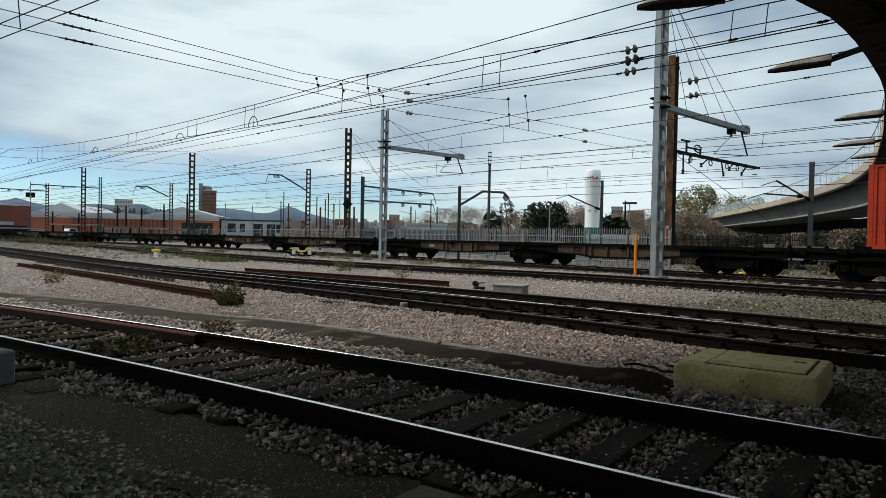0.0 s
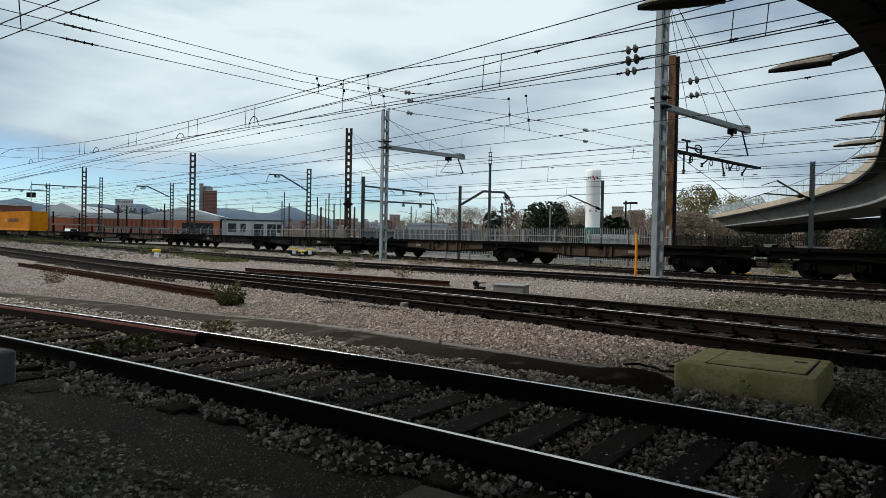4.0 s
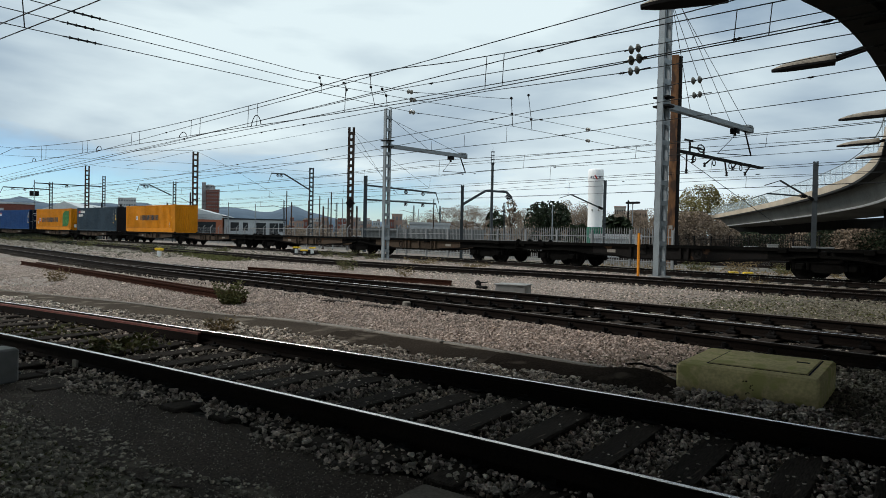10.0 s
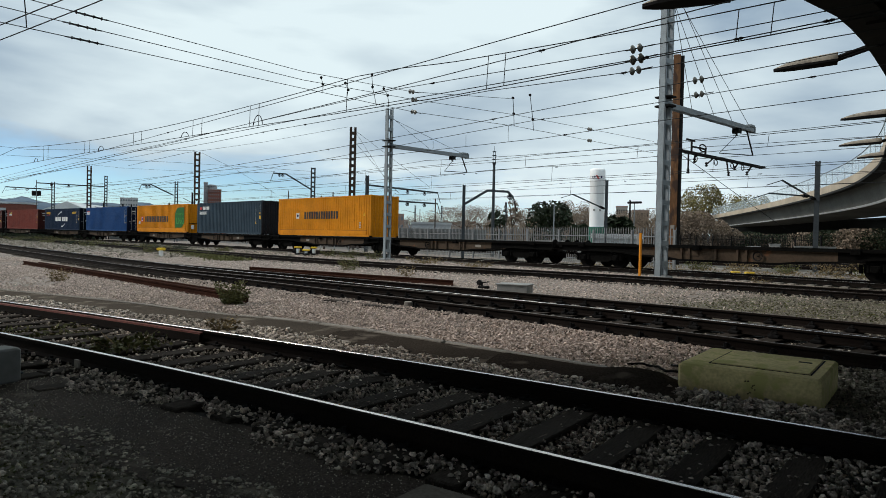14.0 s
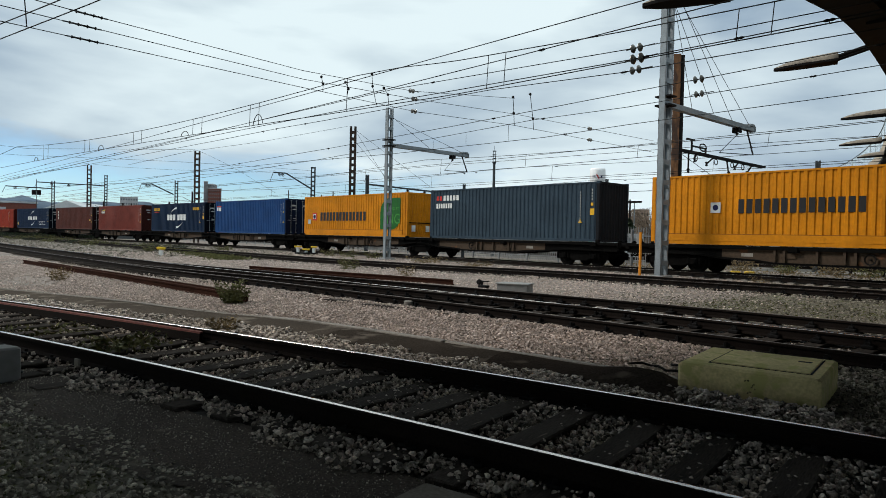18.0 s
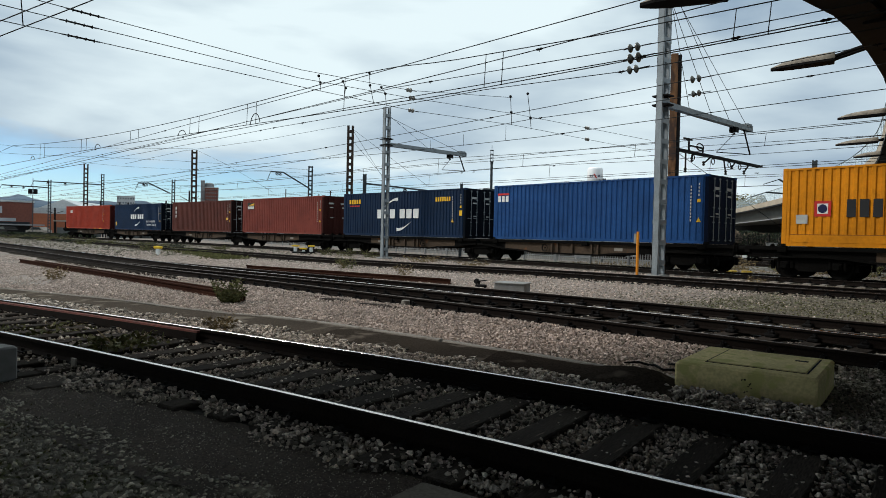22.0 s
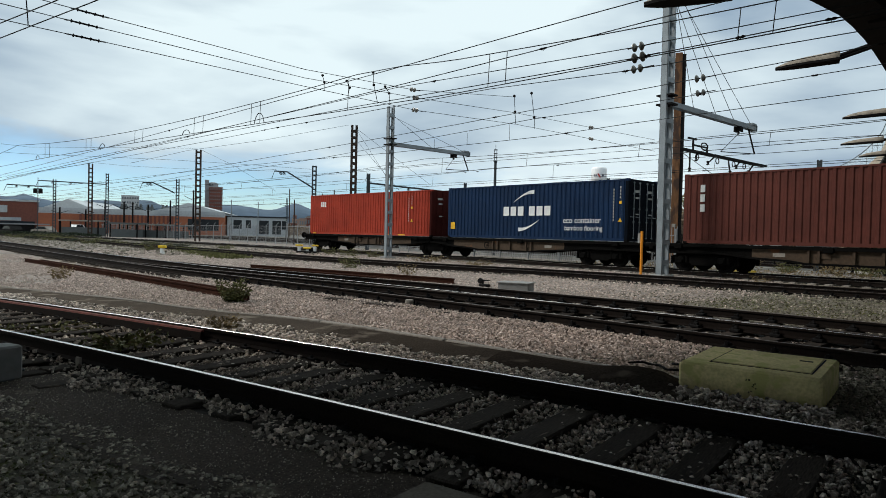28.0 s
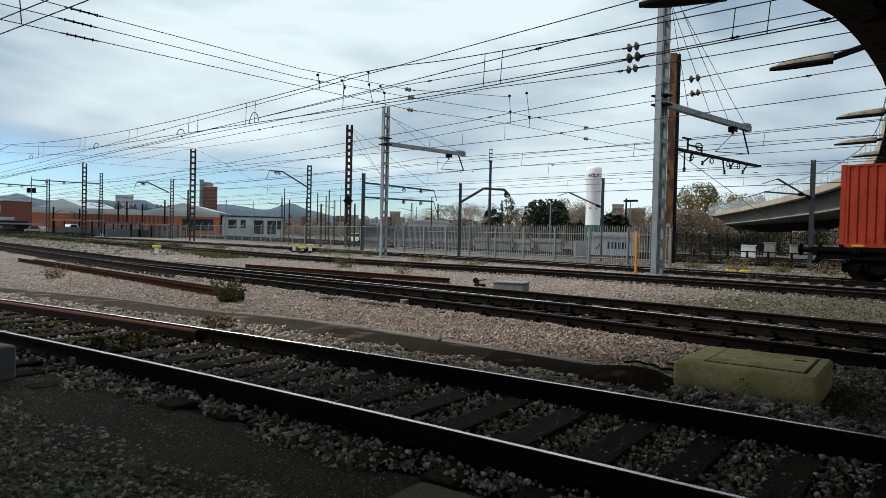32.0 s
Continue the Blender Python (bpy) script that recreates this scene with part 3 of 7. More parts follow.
    for k, y in enumerate((-0.35, -0.15, 0.15, 0.32)):
        hose.line([(flip(0.2), y, 0.95 + RAIL), (flip(0.02), y, 0.72 + RAIL), (flip(-0.12), y * 0.6, 0.55 + RAIL), (flip(-0.22), y * 0.3, 0.62 + RAIL)], 0.028, 6)
    hose.box(flip(0.2), flip(-0.3), -0.06, 0.06, 0.95 + RAIL, 1.08 + RAIL)
    part("coupling", hose, STEEL["black"], w)
    add_bogie(w, flip(2.6))
    if not front:
        add_bogie(w, flip(span))
    MOVING.append((w, u, 0.0))
    return w


UNITS = [(-1.47 + k * 2 * SPAN, 2 * SPAN, p) for k, p in ((-5, "brown"), (-4, "brown"), (-3, "brown"), (-2, "brown"), (-1, "brown"), (0, "brown"), (1, "brown"), (2, "grey"))]
end = -1.47 + 3 * 2 * SPAN
for p in ("brown", "brown", "grey"):
    UNITS.append((end, 26.6, p))
    end += 26.6
UNITS = UNITS[1:]
for u, length, paint in UNITS:
    half = length / 2
    words = "rust-brown flat container wagon with black bogies" if paint == "brown" else "sooty dark grey flat container wagon with black bogies"
    flat_wagon(u, half, paint, False, words)
    flat_wagon(u + half, half, paint, True, words)

CORR = 0.278


def bars(c, mat, x0, x1, z0, z1, n, y, gap=0.3, label=""):
    """A row of n plain letter-sized bars, each a part of its own."""
    w = (x1 - x0) / n
    me = Solid().box(0, w * (1 - gap), 0, 0.004, 0, z1 - z0).mesh("letter_bar", mat)
    for i in range(n):
        part("letter_bar", me, None, c, label, at=(x0 + (i + gap / 2) * w, y, z0))


def letters(text, size, mat, parent, x, z, y, label):
    cu = bpy.data.curves.new("lettering", "FONT")
    cu.body, cu.size, cu.extrude = text, size, 0.002
    tmp = bpy.data.objects.new("lettering", cu)
    scene.collection.objects.link(tmp)
    bpy.context.view_layer.update()
    me = bpy.data.meshes.new_from_object(tmp.evaluated_get(bpy.context.evaluated_depsgraph_get()))
    bpy.data.objects.remove(tmp)
    me.materials.clear()
    me.materials.append(mat)
    ob = new("lettering", me)
    ob.parent = parent
    ob.matrix_basis = pose(x, y, z, 90, 0, 0)
    return tagged(ob, label)


def container(u, name_mat, rgb, words, style, ends=None, high=2.896, long=12.192):
    """A corrugated box container; its near side is y = 0, its doors are at the front end (x = long) when style asks."""
    c = thing("shipping_container", words, "shipping container", group="containers on the freight train")
    wide = 2.438
    paint = material(name_mat, rgb, 0.55, dark=0.82, grain=7, patch=0.7, bump=0.06, stain=tuple(v * 0.6 for v in rgb), stain_at=0.63, gloss=0.12)
    # ends: a darker colour for the front end, with shade worked in
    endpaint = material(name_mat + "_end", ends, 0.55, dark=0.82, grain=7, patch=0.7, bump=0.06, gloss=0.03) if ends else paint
    # corrugated side walls
    for near in (True, False):
        prof = []
        x = 0.16
        while x < long - 0.16 - CORR * 0.6:
            prof += [(x, 0), (x + 0.10, 0), (x + 0.139, 1), (x + 0.239, 1)]
            x += CORR
        prof += [(min(x, long - 0.17), 0), (long - 0.16, 0)]
        z0, z1 = 0.15, high - 0.09
        y_of = (lambda k: 0.012 + 0.036 * k) if near else (lambda k: wide - 0.012 - 0.036 * k)
        n = len(prof)
        s = Solid().add([(px, y_of(k), z0) for px, k in prof] + [(px, y_of(k), z1) for px, k in prof], [(i, i + 1, n + i + 1, n + i) for i in range(n - 1)])
        part("side_panel", s, paint, c, "corrugated steel side")
    # roof, floor, end walls
    roof = Solid()
    n = 43
    rp = []
    for i in range(n):
        a = 0.2 + i * (long - 0.4) / n
        rp += [(a, 0), (a + 0.10, 0), (a + 0.13, 1), (a + 0.24, 1)]
    roof.add([(a, 0.06, high - 0.03 - 0.02 * k) for a, k in rp] + [(a, wide - 0.06, high - 0.03 - 0.02 * k) for a, k in rp], [(i, i + 1, len(rp) + i + 1, len(rp) + i) for i in range(len(rp) - 1)])
    part("roof", roof, paint, c)
    part("floor", Solid().box(0.1, long - 0.1, 0.05, wide - 0.05, 0.11, 0.14), STEEL["black"], c)
    # frame
    for xx in (0.0, long - 0.16):
        for yy in (0.0, wide - 0.14):
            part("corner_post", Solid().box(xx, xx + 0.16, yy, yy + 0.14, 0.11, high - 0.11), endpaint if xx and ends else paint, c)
            for zz in (0.0, high - 0.118):
                part("corner_casting", Solid().box(xx - 0.003 if not xx else xx - 0.018, xx + 0.178 if not xx else xx + 0.163, yy - 0.004, yy + 0.144 + 0.02, zz, zz + 0.118, 0.012), STEEL["black"] if zz == 0 else paint, c)
    for yy in (0.0, wide - 0.05):
        part("bottom_rail", Solid().box(0.16, long - 0.16, yy, yy + 0.05, 0.03, 0.16), paint, c)
        part("top_rail", Solid().box(0.16, long - 0.16, yy, yy + 0.06, high - 0.09, high - 0.02), paint, c)
    for xx in (0.02, long - 0.10):
        for zz in (0.02, high - 0.12):
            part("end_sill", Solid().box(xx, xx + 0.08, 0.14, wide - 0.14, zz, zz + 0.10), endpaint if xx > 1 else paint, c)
    doors = style["doors"]
    yy = 0.14
    pr = []
    while yy < wide - 0.3:
        pr += [(yy, 0), (yy + 0.07, 0), (yy + 0.115, 1), (yy + 0.185, 1)]
        yy += 0.23
    pr += [(wide - 0.14, 0)]
    m = len(pr)

    def end_wall(xx, sgn):
        return Solid().add([(xx + sgn * 0.045 * k, y, 0.1) for y, k in pr] + [(xx + sgn * 0.045 * k, y, high - 0.1) for y, k in pr], [(i, i + 1, m + i + 1, m + i) for i in range(m - 1)])
    part("end_wall", end_wall(0.03, 1), paint, c, "corrugated steel end")
    if not doors:
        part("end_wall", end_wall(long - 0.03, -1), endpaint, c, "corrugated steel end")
        if style.get("hatch"):
            part("hatch_seam", Solid().box(long - 0.028, long - 0.005, 0.14, wide - 0.14, 0.92, 0.97), STEEL["black"], c)
            for y in (0.55, 1.75):
                part("vent_cover", Solid().box(long - 0.028, long, y - 0.16, y + 0.16, 0.38, 0.78, 0.01).box(long, long + 0.012, y - 0.07, y + 0.07, 0.48, 0.68), M["white"], c, "white plate with a dark square")
    else:
        for k in range(2):
            y0, y1 = 0.15 + k * (wide / 2 - 0.145), wide / 2 - 0.005 + k * (wide / 2 - 0.145)
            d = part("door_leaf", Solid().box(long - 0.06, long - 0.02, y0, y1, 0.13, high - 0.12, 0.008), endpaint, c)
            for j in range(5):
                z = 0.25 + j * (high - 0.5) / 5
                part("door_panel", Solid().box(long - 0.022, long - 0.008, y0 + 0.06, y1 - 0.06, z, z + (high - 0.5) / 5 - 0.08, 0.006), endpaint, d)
            for y in (y0 + 0.3, y1 - 0.3):
                bar = Solid().rod((long + 0.02, y, 0.14), (long + 0.02, y, high - 0.13), 0.018, 8)
                for z in (0.16, 0.9, 1.5, 2.2, high - 0.2):
                    bar.box(long - 0.01, long + 0.04, y - 0.05, y + 0.05, z, z + 0.05)
                bar.beam((long + 0.035, y, 1.15), (long + 0.035, y + 0.3 * (1 if k else -1), 1.15), 0.03, 0.03)
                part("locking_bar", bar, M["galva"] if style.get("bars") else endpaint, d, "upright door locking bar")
            for za, zc, ya in ((high - 0.62, high - 0.5, 0.35), (high - 0.9, high - 0.82, 0.45), (1.25, 1.31, 0.5)):
                part("door_mark", Solid().box(long - 0.007, long - 0.004, y0 + ya, y1 - 0.25, za, zc), INK["pale"], d)
    marks(c, style, long, high)
    MOVING.append((c, u, "box"))
    return c


MARK_Y = 0.004


def marks(c, style, long, high):
    """Painted marks on the near side: plain shapes where they are trade marks."""
    def flat(name, solid, mat, label=""):
        ob = part(name, solid, mat, c, label)
        if name in ("stencil_column", "side_stencil", "label_strip", "caution_label"):
            tagged(ob, kind="stuff")
    inkm = INK
    kind = style["kind"]
    if kind in ("orange", "lng"):
        a, b, z, h, e = (2.12, 7.84, 1.08, 0.62, 0.56) if kind == "lng" else (3.80, 8.36, 1.28, 0.55, 0.42)
        ex = 1.12 if kind == "lng" else 2.70
        flat("emblem_field", Solid().box(ex, ex + e, MARK_Y, MARK_Y + 0.004, z + 0.03, z + 0.03 + e), inkm["white"] if kind == "orange" else inkm["red"], "square emblem")
        if kind == "lng":
            flat("emblem_ground", Solid().box(ex + 0.1, ex + e - 0.1, MARK_Y - 0.002, MARK_Y, z + 0.13, z + e - 0.07), inkm["white"], "white square inside the red one")
        flat("emblem_disc", Solid().turned([(0.0, MARK_Y - 0.004), (0.28 * e, MARK_Y - 0.004), (0.28 * e, MARK_Y)], 20, at=(ex + e / 2, 0, z + 0.03 + e / 2), axis="y"), inkm["navy"], "dark blue disc")
        bars(c, inkm["black"], a, b, z, z + h, 14, MARK_Y)
        flat("lower_band", Solid().box(0.3, long - 0.5, -0.012, 0.012, 0.17, 0.44), c.children[0].data.materials[0], "smooth lower side band")
        flat("band_seam", Solid().box(0.3, long - 0.4, -0.014, 0.01, 0.44, 0.465), inkm["seam"])
        if kind == "orange":
            flat("side_stencil", Solid().box(long - 1.3, long - 1.12, MARK_Y, MARK_Y + 0.003, 0.62, 0.7).box(long - 1.3, long - 1.12, MARK_Y, MARK_Y + 0.003, 0.78, 0.86).box(long - 1.3, long - 1.12, MARK_Y, MARK_Y + 0.003, 0.94, 1.02), inkm["pale"])
            flat("warning_mark", Solid().plate([(long - 0.87, 1.47), (long - 0.63, 1.47), (long - 0.75, 1.68)], MARK_Y, MARK_Y + 0.003), inkm["amber"])
        else:
            flat("stencil", Solid().box(0.5, 0.9, MARK_Y, MARK_Y + 0.003, 0.85, 1.18), inkm["pale"])
            x0, z0, w, h = 9.4, 0.50, 2.08, 2.05
            leaf = []
            for i in range(9):
                k = math.pi / 2 * i / 8
                leaf.append((x0 + 0.95 - 0.95 * math.cos(k), z0 + h - 0.95 + 0.95 * math.sin(k)))
            leaf.append((x0 + w, z0 + h))
            for i in range(9):
                k = math.pi / 2 * i / 8
                leaf.append((x0 + w - 0.85 + 0.85 * math.cos(k), z0 + 0.85 - 0.85 * math.sin(k)))
            leaf.append((x0, z0))
            flat("leaf_sign", Solid().plate(leaf, MARK_Y - 0.003, MARK_Y + 0.004), inkm["green"], "green leaf-shaped sign")
            letters("LNG", 0.92, inkm["lime"], c, x0 + 0.27, z0 + 0.38, MARK_Y - 0.006, "pale green letters")
            letters("POWERED BY", 0.27, inkm["lime"], c, x0 + 0.26, z0 + 1.26, MARK_Y - 0.006, "pale green letters")
            flat("warning_mark", Solid().plate([(long - 1.15, 1.6), (long - 0.9, 1.6), (long - 1.02, 1.85)], MARK_Y, MARK_Y + 0.003), inkm["pale"])
    if kind == "slate":
        bars(c, inkm["white"], 1.12, 2.52, 2.23, 2.53, 5, MARK_Y)
        bars(c, inkm["red"], 0.51, 1.07, 2.25, 2.50, 2, MARK_Y)
        bars(c, inkm["white"], 0.51, 1.94, 1.78, 2.06, 7, MARK_Y)
    if kind in ("navy_a", "navy_b"):
        a, b, z = (3.82, 8.15, 1.17) if kind == "navy_a" else (4.4, 7.75, 1.24)
        w = (b - a) / 6.5
        hh = 0.58 if kind == "navy_a" else 0.48
        bars(c, inkm["white"], a, a + 3 * w, z, z + hh, 3, MARK_Y, 0.24)
        bars(c, inkm["white"], a + 3.5 * w, b, z, z + hh, 3, MARK_Y, 0.24)
        for sgn, (px, pz) in ((1, (a + 0.75, z + 0.70)), (-1, (b - 0.75, z - 0.20))):
            pts_o, pts_i = [], []
            for i in range(9):
                k = i / 8
                pts_o.append((px + sgn * 1.45 * k, pz + sgn * 0.62 * math.sin(k * math.pi / 2)))
                pts_i.append((px + sgn * 1.45 * k, pz + sgn * (0.62 * math.sin(k * math.pi / 2) - 0.20 * k)))
            flat("swoosh", Solid().plate(pts_o + pts_i[::-1], MARK_Y, MARK_Y + 0.003), inkm["white"], "white curved stroke")
        if kind == "navy_a":
            bars(c, inkm["amber"], 0.64, 2.03, 2.16, 2.46, 5, MARK_Y)
            bars(c, inkm["red"], 0.7, 1.9, 1.98, 2.06, 6, MARK_Y)
            bars(c, inkm["amber"], 9.58, 10.93, 2.16, 2.42, 7, MARK_Y)
        else:
            letters("eco container", 0.40, inkm["white"], c, 8.50, 0.86, MARK_Y - 0.004, "white lettering")
            letters("bamboo flooring", 0.335, inkm["white"], c, 8.60, 0.50, MARK_Y - 0.004, "white lettering")
            flat("caution_label", Solid().box(0.25, 0.6, MARK_Y, MARK_Y + 0.003, 0.5, 0.9), inkm["amber"])
    if kind == "royal":
        flat("red_stripe", Solid().box(0.28, 1.1, MARK_Y, MARK_Y + 0.003, 2.36, 2.46), inkm["red"])
        bars(c, inkm["white"], 0.26, 1.1, 2.0, 2.32, 3, MARK_Y)
    if kind == "brick":
        flat("emblem_field", Solid().box(0.82, 1.98, MARK_Y, MARK_Y + 0.003, 1.99, 2.54), inkm["black"], "black oblong sign")
        flat("emblem_beam", Solid().plate([(1.0, 2.32), (1.95, 2.52), (1.95, 2.32)], MARK_Y - 0.003, MARK_Y), inkm["amber"])
        bars(c, inkm["white"], 0.88, 1.92, 2.03, 2.24, 6, MARK_Y - 0.003)
    if kind == "maroon":
        for i, z in enumerate((2.13, 1.74, 1.33)):
            flat("name_mark", Solid().box(0.72, 0.92, MARK_Y, MARK_Y + 0.003, z, z + 0.30), inkm["white"], "white letter-sized bar")
    if kind == "vermilion":
        bars(c, inkm["white"], 1.38, 2.12, 2.0, 2.36, 3, MARK_Y, 0.2)
        flat("label_strip", Solid().box(0.4, 0.8, -0.004, -0.001, 0.05, 0.12).box(long - 4.6, long - 4.1, -0.004, -0.001, 0.05, 0.12).box(long - 3.2, long - 2.5, -0.004, -0.001, 0.05, 0.12), inkm["amber"])
    if kind in ("slate", "navy_a", "navy_b", "brick", "maroon", "vermilion", "royal"):
        col = Solid()
        x1 = 11.1 if kind in ("slate", "navy_a") else 11.42 if kind != "vermilion" else 11.55
        x2 = 11.78 if kind != "vermilion" else 11.85
        for i in range(11):
            col.box(x1 - 0.025, x1 + 0.025, MARK_Y, MARK_Y + 0.003, 0.95 + i * 0.14, 1.04 + i * 0.14)
        for i in range(4):
            col.box(x2 - 0.03, x2 + 0.03, MARK_Y, MARK_Y + 0.003, 2.0 + i * 0.15, 2.09 + i * 0.15)
        flat("stencil_column", col, inkm["pale"], "columns of small white stencil bars")
        lab = Solid().box(x2 - 0.07, x2 + 0.07, MARK_Y, MARK_Y + 0.003, 1.74, 1.88)
        if kind in ("slate", "navy_a"):
            lab.box(x2 - 0.11, x2 + 0.13, MARK_Y, MARK_Y + 0.003, 1.3, 1.6)
        if kind == "maroon":
            lab.box(11.12, 11.5, MARK_Y, MARK_Y + 0.003, 1.1, 1.3)
        flat("caution_label", lab, inkm["amber"], "yellow caution labels")
        wx = x1 if kind in ("slate", "navy_a") else x2
        flat("warning_mark", Solid().plate([(wx - 0.11, 0.92), (wx + 0.11, 0.92), (wx, 1.11)], MARK_Y, MARK_Y + 0.003), inkm["amber"], "yellow warning triangle")


def ink(name, rgb):
    return material(name, rgb, 0.5, dark=0.85, grain=9, patch=2, bump=0)


INK = {"white": ink("white_mark", (0.75, 0.75, 0.73)), "black": ink("black_mark", (0.02, 0.02, 0.022)), "red": ink("red_mark", (0.55, 0.03, 0.025)), "navy": ink("navy_mark", (0.01, 0.015, 0.07)),
       "green": ink("green_mark", (0.008, 0.115, 0.014)), "lime": ink("lime_mark", (0.06, 0.27, 0.045)), "amber": ink("amber_mark", (0.75, 0.42, 0.02)), "pale": ink("pale_mark", (0.42, 0.42, 0.40)), "seam": ink("seam_shade", (0.25, 0.08, 0.005))}

container(0.05, "amber_container", (0.66, 0.235, 0.006), "amber yellow corrugated container with a plain front end", {"kind": "orange", "doors": False})
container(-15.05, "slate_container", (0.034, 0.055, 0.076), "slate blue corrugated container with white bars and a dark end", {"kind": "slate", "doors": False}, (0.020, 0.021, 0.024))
container(-29.65, "amber_container", (0.66, 0.235, 0.006), "amber yellow corrugated container with a green leaf sign", {"kind": "lng", "doors": False, "hatch": True})
# the next six have the shade of the sunless end in their door colour
container(-44.85, "royal_container", (0.012, 0.060, 0.19), "bright blue corrugated container with doors in a shaded dark blue", {"kind": "royal", "doors": True, "bars": True}, (0.006, 0.011, 0.028))
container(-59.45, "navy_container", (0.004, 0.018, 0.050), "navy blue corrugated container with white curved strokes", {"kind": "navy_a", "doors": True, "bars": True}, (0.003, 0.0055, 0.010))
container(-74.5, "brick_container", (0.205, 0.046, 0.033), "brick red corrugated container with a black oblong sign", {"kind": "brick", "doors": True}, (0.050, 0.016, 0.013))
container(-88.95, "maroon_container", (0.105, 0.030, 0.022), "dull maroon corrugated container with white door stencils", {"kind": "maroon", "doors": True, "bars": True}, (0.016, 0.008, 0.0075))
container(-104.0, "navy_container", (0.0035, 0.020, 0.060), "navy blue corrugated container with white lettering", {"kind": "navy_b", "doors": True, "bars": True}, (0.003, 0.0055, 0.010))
container(-119.45, "vermilion_container", (0.36, 0.042, 0.020), "long orange-red corrugated container with doors in a shaded dark red", {"kind": "vermilion", "doors": True}, (0.052, 0.011, 0.009), long=13.716)
container(143.4, "vermilion_container", (0.44, 0.045, 0.02), "orange-red corrugated container at the head of the train", {"kind": "plain", "doors": True})


# ---------------------------------------------------------------- masts and overhead line
def batten_mast(x, y, high, wide, deep, mat, step, label, group, name="catenary_mast", turn=0, fill=0.24, foot=True, legs=0.17, across=False):
    """Two channel legs tied by batten plates."""
    m = thing(name, label, "catenary mast", at=(x, y, -0.06), turn=turn, group=group)
    leg = wide * legs
    for sgn in (-1, 1):
        a, b = sgn * wide / 2, sgn * (wide / 2 - leg)
        if across:
            ch = Solid().box(-deep / 2, deep / 2, a, a - sgn * 0.012, 0, high).box(-deep / 2, -deep / 2 + 0.012, a, b, 0, high).box(deep / 2 - 0.012, deep / 2, a, b, 0, high)
            part("leg", ch, mat, m, "steel channel leg")
            continue
        ch = Solid().box(a, a - sgn * 0.012, -deep / 2, deep / 2, 0, high).box(a, b, -deep / 2, -deep / 2 + 0.012, 0, high).box(a, b, deep / 2 - 0.012, deep / 2, 0, high)
        part("leg", ch, mat, m, "steel channel leg")
    me = Solid().box(-wide / 2, wide / 2, -0.006, 0.006, 0, step * fill).mesh("batten", mat)
    z = 0.5
    if across:
        me = Solid().box(-0.006, 0.006, -wide / 2, wide / 2, 0, step * fill).mesh("batten", mat)
    while z < high - step * fill:
        if across:
            part("batten", me, None, m, at=(deep / 2 + 0.008, 0, z))
            part("batten", me, None, m, at=(-deep / 2 - 0.008, 0, z))
            z += step
            continue
        part("batten", me, None, m, at=(0, -deep / 2 - 0.008, z))
        if wide > 0.38:
            part("batten", me, None, m, at=(0, deep / 2 + 0.008, z))
        z += step
    if foot:
        part("footing", Solid().box(-0.32, 0.32, -0.40, 0.40, -0.1, 0.10, 0.03), M["grey"], m, "concrete footing")
    return m


def cantilever(m, reach, z, drop, mat, side=1, stay=None):
    """A long bracket of twin channels at right angles to the track, with its stays and the drop arm."""
    y = reach * side
    arm = Solid()
    for dx in (-0.10, 0.10):
        arm.box(dx - 0.035, dx + 0.035, 0.1 * side, y, z - 0.11, z + 0.11)
    for k in range(int(reach / 0.9)):
        arm.box(-0.1, 0.1, (0.5 + k * 0.9) * side, (0.62 + k * 0.9) * side, z - 0.075, z + 0.075)
    part("bracket", arm, mat, m, "twin-channel bracket arm")
    part("end_plate", Solid().box(-0.17, 0.17, y - 0.55 * side, y - 0.05 * side, z + 0.112, z + 0.21).box(-0.17, 0.17, y + 0.002 * side, y + 0.05 * side, z - 0.14, z + 0.14), mat, m)
    for dx in (-0.135, 0.135):
        part("hanger_plate", Solid().box(dx - 0.025, dx + 0.025, y * 0.80 - 0.16, y * 0.80 + 0.16, z - 0.36, z - 0.112), M["dark"], m)
    part("collar", Solid().box(-0.34, 0.34, -0.26, 0.26, z - 0.09, z - 0.02).box(-0.34, 0.34, -0.26, 0.26, z + 0.28, z + 0.34), M["dark"], m)
    st = Solid()
    for k, top in stay or ():
        st.rod((0.08, 0, top), (0.08, y * k, z + 0.08), 0.012, 5)
    if st.v:
        part("stay", st, M["wire"], m, "steel stay rods")
    da = Solid().rod((0, y * 0.93, z - 0.08), (0.12, y * 0.99, z - drop), 0.04, 6)
    da.rod((0, y * 0.80, z - 0.08), (0, y * 0.80, z - 0.28), 0.06, 8)
    da.turned([(0.03, -0.1), (0.09, -0.06), (0.03, -0.03), (0.09, 0.0), (0.03, 0.03), (0.09, 0.06), (0.03, 0.1)], 10, at=(0, y * 0.80, z - 0.38))
    da.rod((-0.9, y * 0.82, z - drop + 0.05), (0.12, y * 0.99, z - drop), 0.022, 6)
    da.rod((-0.9, y * 0.82, z - drop + 0.05), (0, y * 0.80, z - 0.45), 0.015, 5)
    part("drop_arm", da, M["dark"], m, "registration arm with an insulator")


